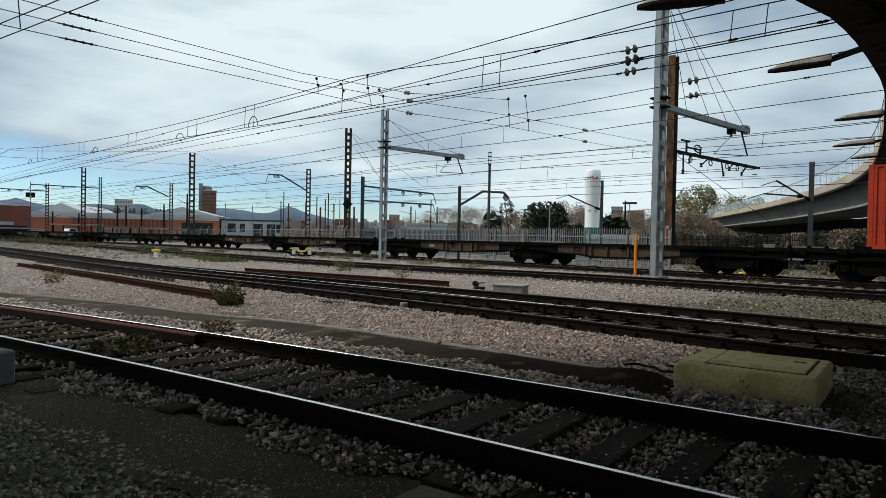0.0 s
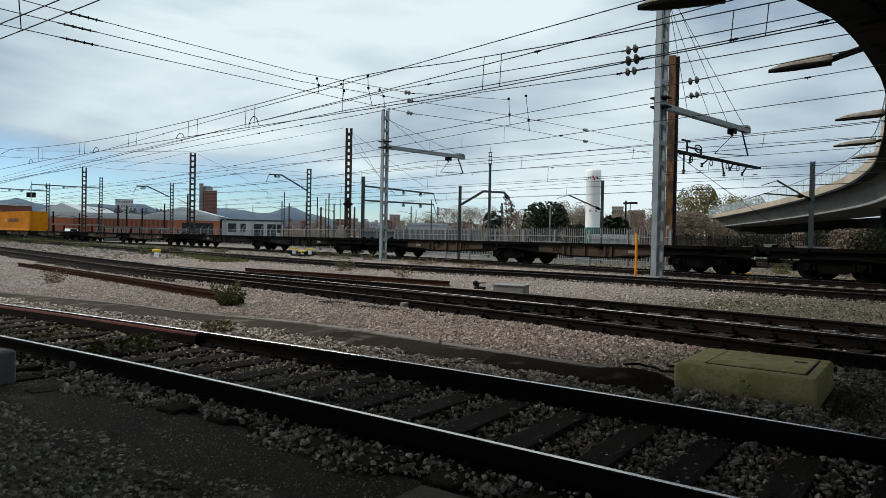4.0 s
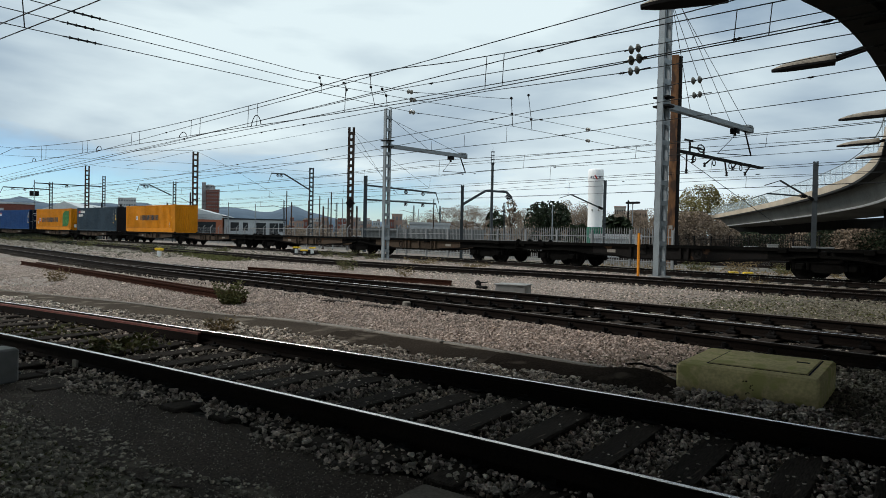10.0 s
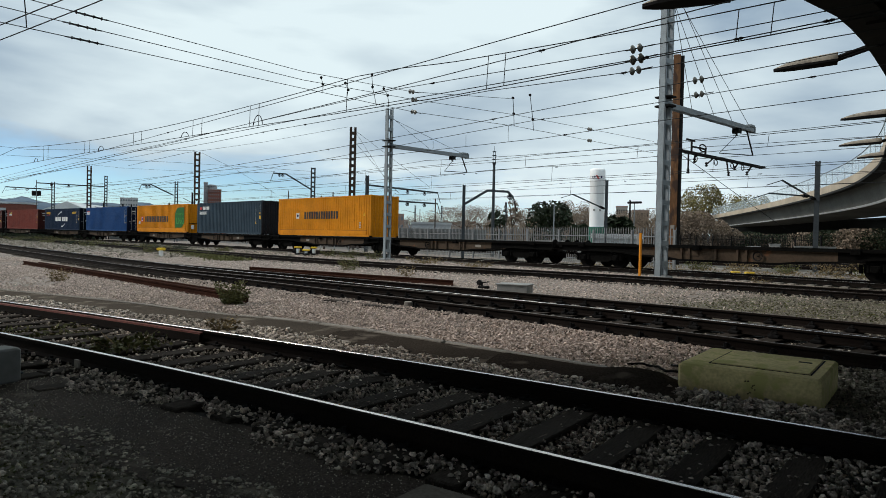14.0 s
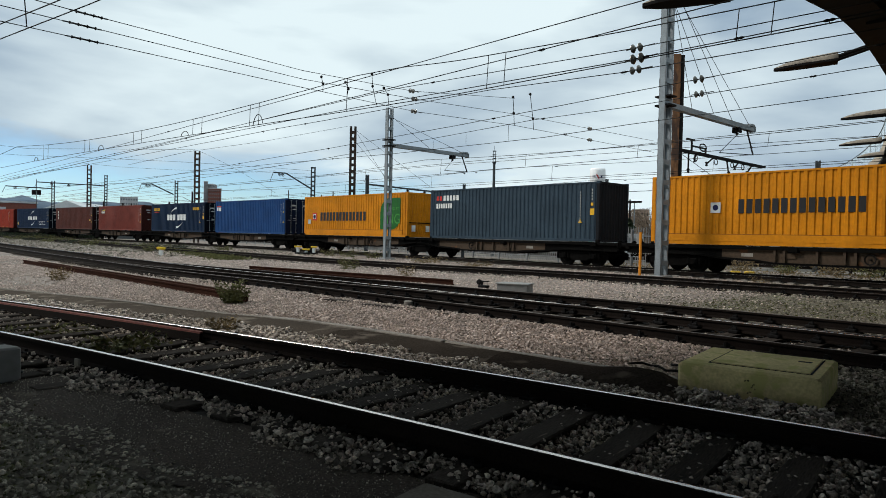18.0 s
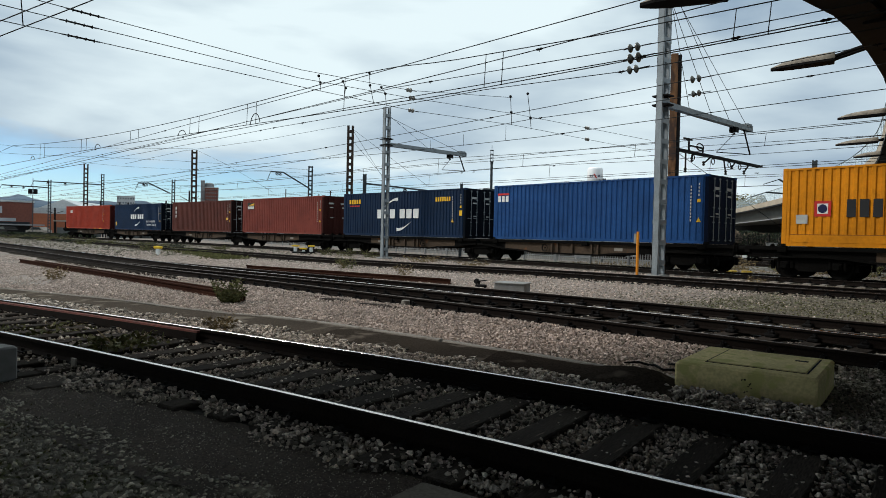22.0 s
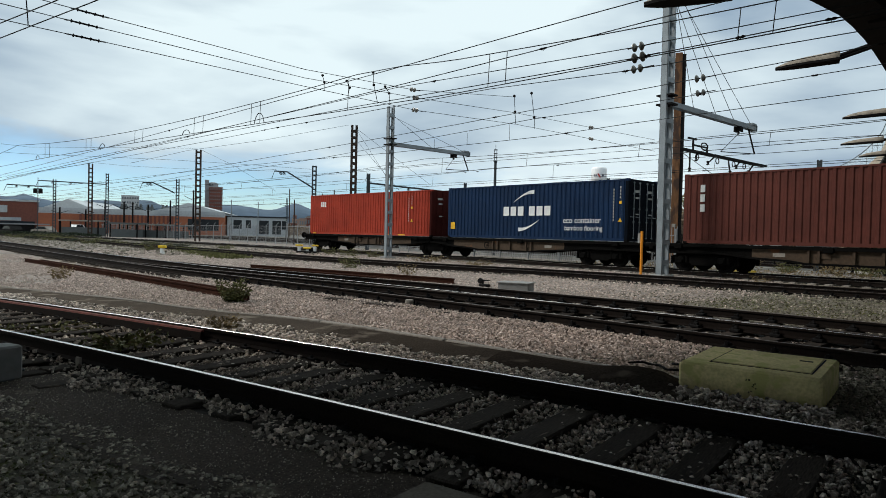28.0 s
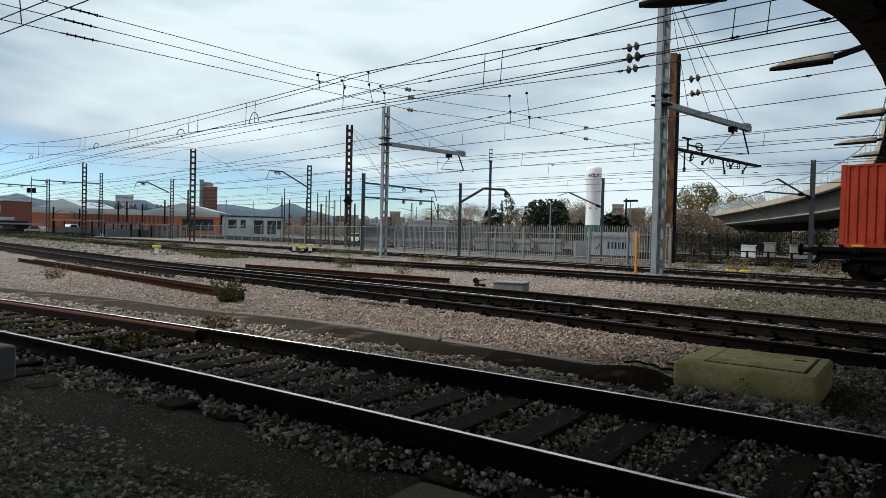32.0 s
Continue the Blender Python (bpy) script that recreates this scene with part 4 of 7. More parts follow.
MASTS = "masts of the overhead line"
m1 = batten_mast(-14.1, 25.15, 12.4, 0.58, 0.27, M["galva"], 0.82, "tall grey galvanised catenary mast with a long bracket", MASTS, across=True)
cantilever(m1, 8.3, 7.05, 1.25, M["galva"], 1, ((0.25, 12.0), (0.5, 11.6), (0.72, 12.2), (0.95, 11.9)))
m2 = batten_mast(-32.6, 25.4, 9.25, 0.42, 0.25, M["galva"], 0.74, "grey galvanised catenary mast with a bracket", MASTS, across=True)
cantilever(m2, 6.7, 7.0, 1.1, M["galva"], 1, ((0.5, 8.8), (0.95, 8.7)))


def small_mast(x, y, high, wide, mat, words, arms=(), deep=None, post=False, thin=False, fill=0.28, legs=None):
    """A lattice mast; arms: lists of (distance along y, height) points from the mast outwards."""
    turn = math.degrees(math.atan2(y, x)) - 90
    m = batten_mast(x, y, high, wide, deep or wide * 0.4, mat, max(0.42, wide * 0.95), words, MASTS, foot=False, fill=fill, turn=turn, legs=legs or (0.30 if wide > 0.35 else 0.42))
    if post:
        part("web", Solid().box(-wide * 0.16, wide * 0.16, -wide * 0.18, wide * 0.18, 0, high - 0.05), mat, m, "solid web between the flanges")
    back = Matrix.Rotation(-radians(turn), 3, "Z")
    for arm in arms:
        pts = [back @ Vector((0, py - y, pz)) for py, pz in arm]
        s = Solid()
        for p, q in zip(pts[:-1], pts[1:]):
            s.beam(p, q, *((0.06, 0.07) if thin else (0.10, 0.15)))
        part("bracket", s, M["slate"], m, "dark bracket beam")
        tip, root = pts[-1], pts[0]
        if thin:
            part("insulator", Solid().rod(root.lerp(tip, 0.06), root.lerp(tip, 0.16), 0.09, 8), M["dark"], m)
            part("steady_arm", Solid().rod(tip, tip + Vector((-0.7, 0.1, -0.22)), 0.02, 5), M["dark"], m)
            continue
        for k, u in enumerate((0.55, 0.8)):
            c = root.lerp(tip, u) if len(pts) == 2 else pts[-2].lerp(tip, u - 0.3)
            along = (tip - root).normalized()
            ring = [c + along * 0.19 * math.cos(a) - Vector((0, 0, 0.24 - 0.14 * math.sin(a))) for a in (q * math.pi / 5 for q in range(11))]
            part("hanger_loop", Solid().line(ring, 0.035, 6), M["dark"], m, "dark open loop under the bracket")
            part("insulator", Solid().turned([(0.03, -0.1), (0.10, -0.05), (0.03, 0.0), (0.10, 0.05), (0.03, 0.1)], 8, at=(c.x, c.y, c.z - 0.2)), M["dark"], m)
        out = (tip - root).normalized() * 0.4
        part("drop_arm", Solid().rod(tip, tip + Vector((out.x, out.y, -1.0)), 0.035, 6), M["dark"], m)
    return m


small_mast(-57.2, 39.9, 12.55, 0.70, M["tower"], "tall dark rusty lattice mast with a signal plate", fill=0.42, legs=0.36)
col = thing("steel_column", "tall rust-streaked steel column behind the line", "catenary mast", at=(-22.1, 41.0, -0.06), turn=28, group=MASTS)
part("plate", Solid().box(-0.34, 0.12, -0.2, 0.2, 0, 13.7, 0.02), material("orange_rust_steel", (0.23, 0.11, 0.052), 0.9, dark=0.45, grain=5, patch=0.7, bump=0.1, stain=(0.06, 0.035, 0.026), stain_at=0.5, stretch=(1, 1, 0.35)), col, "orange-brown rusted plate")
part("web", Solid().box(0.12, 0.34, -0.16, 0.16, 0, 13.6), M["dark"], col, "dark web plate")
beam = Solid()
for dx in (-0.14, 0.14):
    beam.box(-22.1 + dx - 0.03, -22.1 + dx + 0.03, 41.3, 54.8, 7.38, 7.54)
for k in range(14):
    beam.box(-22.2, -22.0, 41.6 + k * 0.95, 41.75 + k * 0.95, 7.4, 7.54)
bb = thing("portal_beam", "dark portal beam with hanging insulators", "portal beam", at=(0, 0, 0), group=MASTS)
part("beam", beam, M["dark"], bb)
for y in (43.6, 46.6, 49.2, 51.0):
    ring = [(-22.1, y + 0.24 * math.cos(a), 7.14 + 0.2 * math.sin(a)) for a in (k * math.pi / 6 for k in range(13))]
    part("loop", Solid().line(ring, 0.035, 6), M["dark"], bb, "dark loop hanger under the beam")
ring = [(-22.1, 44.6 + 0.5 * math.cos(a), 7.95 + 0.24 * math.sin(a)) for a in (k * math.pi / 6 for k in range(13))]
part("loop", Solid().line(ring, 0.045, 6), M["dark"], bb, "dark loop hanger over the beam")
part("guy_wire", Solid().rod((-22.1, 41.3, 7.3), (-19.5, 52.5, 2.6), 0.02, 5), M["wire"], bb)
for k, y in enumerate((42.6, 43.6, 46.2, 48.3, 50.2, 52.6)):
    h = (1.2, 0.35, 0.4, 0.9, 0.35, 0.5)[k]
    part("hanger", Solid().beam((-22.1, y, 7.4), (-22.1 - 0.25 * (k % 3), y + 0.35 * (k % 2), 7.4 - h), 0.08, 0.08).turned([(0.04, -0.16), (0.13, -0.1), (0.04, 0.0), (0.13, 0.08), (0.04, 0.16)], 8, at=(-22.1 - 0.25 * (k % 3), y + 0.35 * (k % 2), 7.4 - h)), M["dark"], bb, "hanger with an insulator")
part("insulator_frame", Solid().beam((-22.1, 43.0, 7.9), (-22.1, 45.0, 7.9), 0.1, 0.1).beam((-22.1, 43.0, 7.5), (-22.1, 43.0, 8.3), 0.1, 0.1).beam((-22.1, 45.0, 7.5), (-22.1, 45.0, 7.95), 0.1, 0.1).beam((-22.1, 42.3, 8.3), (-22.1, 43.4, 8.3), 0.1, 0.12), M["dark"], bb)
small_mast(-49.4, 36.1, 6.9, 0.33, M["slate"], "dark grey steel mast with two level brackets", ([(36.1, 6.05), (44.7, 5.85)], [(36.1, 4.75), (44.7, 4.78)]), post=True)
small_mast(-73.0, 45.0, 9.8, 0.6, M["slate"], "grey lattice mast with a bent bracket", ([(44.9, 7.0), (41.2, 8.73), (39.5, 8.7)],))
small_mast(-13.0, 39.3, 6.0, 0.26, M["slate"], "slim grey catenary mast in front of the bridge", ([(39.2, 3.9), (34.5, 4.62)], [(38.2, 4.05), (33.0, 3.9)]), post=True, thin=True)
small_mast(-33.0, 32.3, 5.1, 0.21, M["slate"], "grey catenary mast with a trapezoid bracket", ([(32.4, 3.8), (34.6, 4.85), (36.8, 4.9), (37.4, 4.5)],), post=True)
pl = thing("steel_pole", "slim dark steel pole with an open top", "pole", at=(-36.5, 39.0, -0.06))
part("shaft", Solid().rod((0, 0, 0), (0, 0, 7.4), 0.13, 10, 0.10), M["slate"], pl)
for k in range(4):
    part("top_rod", Solid().rod((0.13 * math.cos(k * 1.57), 0.13 * math.sin(k * 1.57), 7.3), (0.13 * math.cos(k * 1.57), 0.13 * math.sin(k * 1.57), 8.3), 0.022, 5), M["slate"], pl)
for z in (7.4, 7.7, 8.0, 8.3):
    part("ring", Solid().turned([(0.11, z), (0.16, z), (0.16, z + 0.05), (0.11, z + 0.05)], 12), M["slate"], pl)
part("spike", Solid().rod((0, 0, 8.3), (0, 0, 8.75), 0.015, 5), M["slate"], pl)
small_mast(-24.7, 37.0, 5.4, 0.20, M["slate"], "dark mast with a slanted bracket beside the tank", ([(36.9, 3.5), (33.4, 4.25)],), post=True, thin=True)
small_mast(-84.0, 34.8, 11.6, 0.75, M["tower"], "tall rusty lattice mast with twin legs")
small_mast(-113.8, 30.2, 11.3, 0.7, M["tower"], "tall rusty lattice mast far along the line")
small_mast(-116.9, 33.5, 10.2, 0.5, M["slate"], "grey mast with a long level bracket", ([(33.4, 8.45), (23.8, 8.4)],))
small_mast(-96.2, 36.9, 8.6, 0.5, M["slate"], "grey lattice mast with a bent bracket", ([(36.5, 6.6), (33.5, 7.87), (32.1, 7.8)],))
small_mast(-121.6, 27.0, 9.0, 0.5, M["slate"], "grey mast with a long level bracket", ([(26.9, 7.75), (20.5, 7.78)],))

WIRES = "wires of the overhead line"


def wire_loop(x, y, z, wide, high):
    """A jumper that arches between two wires."""
    pts = [(x + wide * (k / 10 - 0.5), y, z + high * math.sin(math.pi * k / 10) ** 0.6) for k in range(11)]
    return whole("jumper_loop", Solid().line(pts, 0.016, 6), M["wire"], "arched black jumper between two overhead wires", "wire jumper", WIRES)



def wire(pts, r=0.015, words="thin dark overhead wire", sag=0.0):
    a = [Vector(p) for p in pts]
    out = []
    for p, q in zip(a[:-1], a[1:]):
        for k in range(8):
            u = k / 8
            v = p.lerp(q, u)
            v.z -= sag * 4 * u * (1 - u)
            out.append(v)
    out.append(a[-1])
    return whole("overhead_wire", Solid().line(out, r), M["wire"], words, "overhead wire", WIRES)


def catenary(plan, zc, zm, sagm, drops, r=0.0135, span=45.0, hung=-32.6):
    """Contact wire, messenger wire and droppers over one track, as one run."""
    c = thing("catenary_run", "contact wire hung by droppers from a messenger wire", "overhead wire", group=WIRES)
    part("contact_wire", Solid().line([(x, y, zc) for x, y in plan], r), M["wire"], c)
    def zt(x):
        u = ((x - hung) % span) / span
        return zm - sagm * 4 * u * (1 - u)
    part("messenger_wire", Solid().line([(x, y, zt(x)) for x, y in plan], r), M["wire"], c)
    for x in drops:
        y = np.interp(x, [p[0] for p in plan], [p[1] for p in plan])
        part("dropper", Solid().rod((x, y, zc), (x + 0.05, y, zt(x)), 0.010, 4), M["wire"], c)
    return c


catenary(smooth_line([(-120, 4.0), (-50, 9.03), (-41.7, 9.66), (-27.7, 11.18), (-15.8, 12.69), (-9.1, 13.1), (30, 14.2)], 2.0), 5.4, 6.54, 0.58, (-44.68, -43.89, -38.52, -37.88, -27.55, -26.86, -23.52, -22.96, -32.9, -32.1, -18.2, -12.5, -11.9, -5.93, -5.27), span=33.0, hung=-50.0)
catenary([(s, main_y(s)) for s in np.arange(-130, 40, 2.5)], 5.3, 6.3, 0.5, (-70, -58, -47, -39, -31, -24, -17, -11, -5, 2))
catenary([(x, 35.5) for x in np.arange(-130, 40, 4)], 5.3, 6.4, 0.4, (-80, -66, -52, -40, -28, -17, -6))
catenary([(x, 47.0) for x in np.arange(-150, 60, 4)], 5.3, 6.4, 0.4, (-90, -70, -50, -35, -20))


for x, y, wide, high in ((-23.0, 11.78, 0.75, 0.36), (-28.2, 11.13, 0.8, 0.18), (-36.5, 10.2, 0.9, 0.2), (-46.0, 9.3, 0.9, 0.2)):
    wire_loop(x, y, 5.42, wide, high)

# ---------------------------------------------------------------- fence
def fence_run(x0, y0, x1, y1, high, label, single, step=0.17, mat="fence"):
    f = thing("palisade_fence", label, "fence", at=(x0, y0, -0.06), turn=math.degrees(math.atan2(y1 - y0, x1 - x0)))
    length = math.hypot(x1 - x0, y1 - y0)
    pale = Solid().box(-0.021, 0.021, -0.006, 0.006, 0.08, high - 0.1)
    pale.add([(-0.021, -0.006, high - 0.1), (0.021, -0.006, high - 0.1), (0.0, -0.004, high), (0.0, 0.004, high), (-0.021, 0.006, high - 0.1), (0.021, 0.006, high - 0.1)], [(0, 1, 2), (4, 3, 5), (0, 2, 3, 4), (1, 5, 3, 2)])
    me = pale.mesh("pale", M[mat])
    rest = Solid()
    n = int(length / step)
    for i in range(n):
        x = i * step
        if i < single:
            part("pale", me, None, f, at=(x, 0, 0))
        else:
            rest.box(x - 0.024, x + 0.024, -0.006, 0.006, 0.08, high - 0.04)
    if rest.v:
        tagged(part("paling", rest, M[mat], f), kind="stuff")
    for z in (0.35, high - 0.55):
        part("fence_rail", Solid().box(0, length, 0.013, 0.055, z, z + 0.05), M[mat], f)
    pm = Solid().box(-0.05, 0.05, 0.056, 0.15, 0, high - 0.15).mesh("post", M[mat])
    for i in range(int(length / 2.75) + 1):
        part("post", pm, None, f, at=(i * 2.75, 0, 0))
    return f


def mesh_fence(x0, y0, x1, y1, high, label):
    """Posts with cranked tops, two rails and a thin wire mesh."""
    f = thing("mesh_fence", label, "fence", at=(x0, y0, -0.06), turn=math.degrees(math.atan2(y1 - y0, x1 - x0)))
    length = math.hypot(x1 - x0, y1 - y0)
    net = Solid()
    for i in range(int(length / 0.22)):
        net.box(i * 0.22 - 0.006, i * 0.22 + 0.006, -0.004, 0.004, 0.1, high)
    for k in range(6):
        net.box(0, length, -0.004, 0.004, 0.3 + k * (high - 0.4) / 6, 0.312 + k * (high - 0.4) / 6)
    tagged(part("wire_mesh", net, M["fence"], f, "thin zinc wire mesh"), kind="stuff")
    part("fence_rail", Solid().box(0, length, 0.013, 0.05, high - 0.05, high), M["fence"], f)
    pm = Solid().box(-0.035, 0.035, 0.056, 0.12, 0, high + 0.05).beam((0, 0.09, high + 0.05), (0, -0.22, high + 0.38), 0.05, 0.05).mesh("post", M["fence"])
    for i in range(int(length / 2.75) + 1):
        part("post", pm, None, f, at=(i * 2.75, 0, 0))
    return f


fence_run(-18.0, 33.58, -44.0, 35.62, 2.28, "grey galvanised steel palisade fence along the line", 160)
mesh_fence(-44.0, 35.62, -83.0, 38.7, 2.1, "grey zinc mesh fence on cranked posts along the line")
mesh_fence(-83.0, 38.7, -150.0, 42.0, 2.1, "grey zinc mesh fence beside the brick warehouse")
fence_run(-20.0, 62.0, -52.0, 78.0, 2.4, "dark palisade fence under the bridge ramp", 0, 0.2, "dark")



# ---------------------------------------------------------------- ground details
def strip(name, mid, off0, off1, z, mat, words, x0=-60, x1=14, ragged=0.0, seed=1):
    rnd = random.Random(seed)
    a, b = beside(mid, off0), beside(mid, off1)
    keep = [i for i in range(len(mid)) if x0 <= mid[i][0] <= x1]
    vs, fs = [], []
    for i in keep:
        j = ragged * rnd.uniform(-1, 1)
        k = ragged * rnd.uniform(-1, 1)
        vs += [(a[i][0], a[i][1] + j, z), (b[i][0], b[i][1] + k, z)]
    fs = [(2 * i, 2 * i + 2, 2 * i + 3, 2 * i + 1) for i in range(len(keep) - 1)]
    return whole(name, Solid().add(vs, fs), mat, words, "ground", kind="structure")


NEAR_FINE = smooth_line(NEAR_MID[2:-2], 0.25)
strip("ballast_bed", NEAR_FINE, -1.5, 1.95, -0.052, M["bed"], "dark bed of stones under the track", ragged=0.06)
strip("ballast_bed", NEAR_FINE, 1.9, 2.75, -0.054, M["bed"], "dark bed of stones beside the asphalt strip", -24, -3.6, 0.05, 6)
strip("asphalt_path", NEAR_FINE, -2.25, -1.25, -0.036, M["path"], "worn dark asphalt path beside the track", ragged=0.05, seed=2)
strip("weedy_ground", NEAR_FINE, -9.0, -2.2, -0.046, M["litter"], "dark stony ground with weeds", ragged=0.04, seed=3)
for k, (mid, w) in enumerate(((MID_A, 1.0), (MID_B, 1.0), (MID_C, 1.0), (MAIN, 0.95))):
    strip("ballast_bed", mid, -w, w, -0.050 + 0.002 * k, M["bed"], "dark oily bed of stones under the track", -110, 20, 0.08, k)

strip("dirt_bed", MID_A, -1.5, 2.6, -0.053, M["dirt"], "dark oily dirt beside the far tracks", -130, -24, 0.2, 9)
strip("dirt_bed", MID_C, -1.7, 1.9, -0.055, M["dirt"], "dark oily dirt beside the siding", -130, -40, 0.2, 10)
# dark mossy sheets put the bridge's shade into the ground at the right
strip("mossy_ground", MID_C, -8.6, -1.1, -0.056, M["litter"], "mossy ground beside the siding, darkened for the bridge's shade", -9.5, 28, 0.5, 12)
strip("mossy_ground", MAIN, -6.5, -1.6, -0.0565, M["litter"], "mossy ground beside the main track, darkened for the bridge's shade", -10.5, 28, 0.4, 13)
KERB_FAR = smooth_line([(-19.5, 2.75), (-14.8, 4.40), (-12.25, 5.0), (-9.8, 5.85), (-7.73, 6.22), (-5.94, 6.42), (-4.79, 6.50), (-3.3, 6.58)], 0.4)
KERB_NEAR = [(x + 0.35, y - 0.88 + 0.1 * math.sin(x)) for x, y in KERB_FAR]


def humped_strip(k0, k1, mat, words, hump, rise=0.0):
    """A ribbon of old asphalt between the two edge lines, higher along its middle; rise lifts its end beside the pit cover."""
    fine_far, fine_near = smooth_line(KERB_FAR, 0.12), smooth_line(KERB_NEAR, 0.12)
    n = min(len(fine_far), len(fine_near))
    ids = [i for i in range(n) if k0 <= fine_far[i][0] <= k1]
    vs = []
    for i in ids:
        (a, b), (c, d) = fine_far[i], fine_near[i]
        rag = 0.07 * noise.noise((a * 2.3, 1, 0)) + 0.05 * noise.noise((a * 7.1, 4, 0))
        top = (hump + rise * math.exp(-((a + 3.75) / 0.5) ** 2)) * min(1.0, max(0.0, (-3.2 - a) / 0.3))
        for k in range(7):
            u = k / 6
            z = -0.034 + top * math.sin(math.pi * min(1.0, u * 1.08)) ** 0.8 + 0.012 * noise.noise((a * 2.7, u * 4, 9)) * math.sin(math.pi * u)
            vs.append((a + (c - a) * u, b + (d - b) * u + rag * u, z if 0 < k < 6 else -0.046))
    m = len(ids)
    return whole("asphalt_strip", Solid().add(vs, [(7 * i + k, 7 * i + 7 + k, 7 * i + 8 + k, 7 * i + k + 1) for i in range(m - 1) for k in range(6)]), mat, words, "ground", kind="structure", smooth=True)


humped_strip(-19.4, -8.4, M["worn"], "greyed old asphalt strip between ballast and gravel", 0.03)
humped_strip(-8.6, -5.6, M["mottled"], "mottled dark asphalt strip between ballast and gravel", 0.042)
humped_strip(-5.8, -3.3, M["tar"], "black humped asphalt strip between ballast and gravel", 0.055, 0.10)
sand = smooth_line(KERB_FAR, 0.2)
sand = [q for q in sand if q[0] < -6.2]
whole("sandy_edge", Solid().add([v for k, (x, y) in enumerate(sand) for v in ((x, y - 0.02 + 0.05 * noise.noise((x * 3, 2, 0)), -0.031), (x - 0.05, y + 0.17 + 0.10 * noise.noise((x * 1.9, 6, 0)), -0.036))],
      [(2 * k, 2 * k + 2, 2 * k + 3, 2 * k + 1) for k in range(len(sand) - 1)]), M["earth"], "pale sandy edge along the old asphalt strip", "ground", kind="structure")
kerb = thing("kerb", "low pale concrete kerb beside the asphalt strip", "kerb", kind="structure")
rnd = random.Random(11)
acc, start = 0.0, 0
for i in range(1, len(KERB_FAR)):
    acc += math.dist(KERB_FAR[i - 1], KERB_FAR[i])
    if KERB_FAR[i][0] < -10.5:
        start, acc = i, 0.0
        continue
    if acc > 0.95 or i == len(KERB_FAR) - 1:
        a, b = KERB_FAR[start], KERB_FAR[i]
        L = math.dist(a, b) - 0.015
        part("kerb_stone", Solid().block(Matrix.Identity(4), L, 0.11, 0.14, 0.014), M["kerb"], kerb,
             at=((a[0] + b[0]) / 2, (a[1] + b[1]) / 2 + rnd.uniform(-0.02, 0.02), -0.072 + rnd.uniform(-0.012, 0.010)), turn=math.degrees(math.atan2(b[1] - a[1], b[0] - a[0])) + rnd.uniform(-0.6, 0.6))
        start, acc = i, 0.0

ICO_V = np.array([(0, 1, 1.618), (0, -1, 1.618), (0, 1, -1.618), (0, -1, -1.618), (1, 1.618, 0), (-1, 1.618, 0), (1, -1.618, 0), (-1, -1.618, 0), (1.618, 0, 1), (-1.618, 0, 1), (1.618, 0, -1), (-1.618, 0, -1)]) / 1.902
ICO_F = np.array([(0, 1, 8), (0, 9, 1), (0, 5, 9), (0, 4, 5), (0, 8, 4), (1, 6, 8), (1, 7, 6), (1, 9, 7), (2, 10, 3), (2, 3, 11), (2, 11, 5), (2, 5, 4), (2, 4, 10), (3, 10, 6), (3, 6, 7), (3, 7, 11), (4, 8, 10), (5, 11, 9), (6, 10, 8), (7, 9, 11)])


CUBE_V = np.array([(x, y, z) for x in (-1, 1) for y in (-1, 1) for z in (-1, 1)]) * 0.66
CUBE_F = np.array([(0, 1, 3), (0, 3, 2), (4, 6, 7), (4, 7, 5), (0, 4, 5), (0, 5, 1), (2, 3, 7), (2, 7, 6), (0, 2, 6), (0, 6, 4), (1, 5, 7), (1, 7, 3)])


def stones(name, places, sizes, mat, words, seed, plain=False):
    """Angular stones as one loose heap; places are (x, y, z); plain ones have twelve faces."""
    r = np.random.default_rng(seed)
    n = len(places)
    base_v, base_f = (CUBE_V, CUBE_F) if plain else (ICO_V, ICO_F)
    nv = len(base_v)
    v = base_v[None] * (1 + r.uniform(*((-0.26, 0.22) if plain else (-0.36, 0.30)), (n, nv, 1))) + (r.uniform(-0.22, 0.22, (n, nv, 3)) if plain else 0)
    v = v * (sizes[:, None, None] * r.uniform(0.65, 1.25, (n, 1, 3)) * np.array((1.0, 1.0, 0.82)))
    a, b = r.uniform(0, 2 * np.pi, n), r.normal(0, 0.5, n)
    ca, sa, cb, sb = np.cos(a), np.sin(a), np.cos(b), np.sin(b)
    rot = np.zeros((n, 3, 3))
    rot[:, 0, 0], rot[:, 0, 1], rot[:, 1, 0], rot[:, 1, 1], rot[:, 2, 2] = ca, -sa, sa, ca, 1
    tip = np.zeros((n, 3, 3))
    tip[:, 0, 0], tip[:, 1, 1], tip[:, 1, 2], tip[:, 2, 1], tip[:, 2, 2] = 1, cb, -sb, sb, cb
    v = np.einsum("nij,nkj->nki", rot @ tip, v) + np.asarray(places)[:, None, :]
    f = (base_f[None] + nv * np.arange(n)[:, None, None]).reshape(-1, 3)
    me = bpy.data.meshes.new(name)
    me.vertices.add(nv * n)
    me.vertices.foreach_set("co", v.reshape(-1))
    me.loops.add(len(f) * 3)
    me.loops.foreach_set("vertex_index", f.reshape(-1).astype(np.int32))
    me.polygons.add(len(f))
    me.polygons.foreach_set("loop_start", np.arange(0, 3 * len(f), 3, dtype=np.int32))
    me.polygons.foreach_set("loop_total", np.full(len(f), 3, dtype=np.int32))
    me.update(calc_edges=True)
    me.shade_flat()
    me.materials.append(mat)
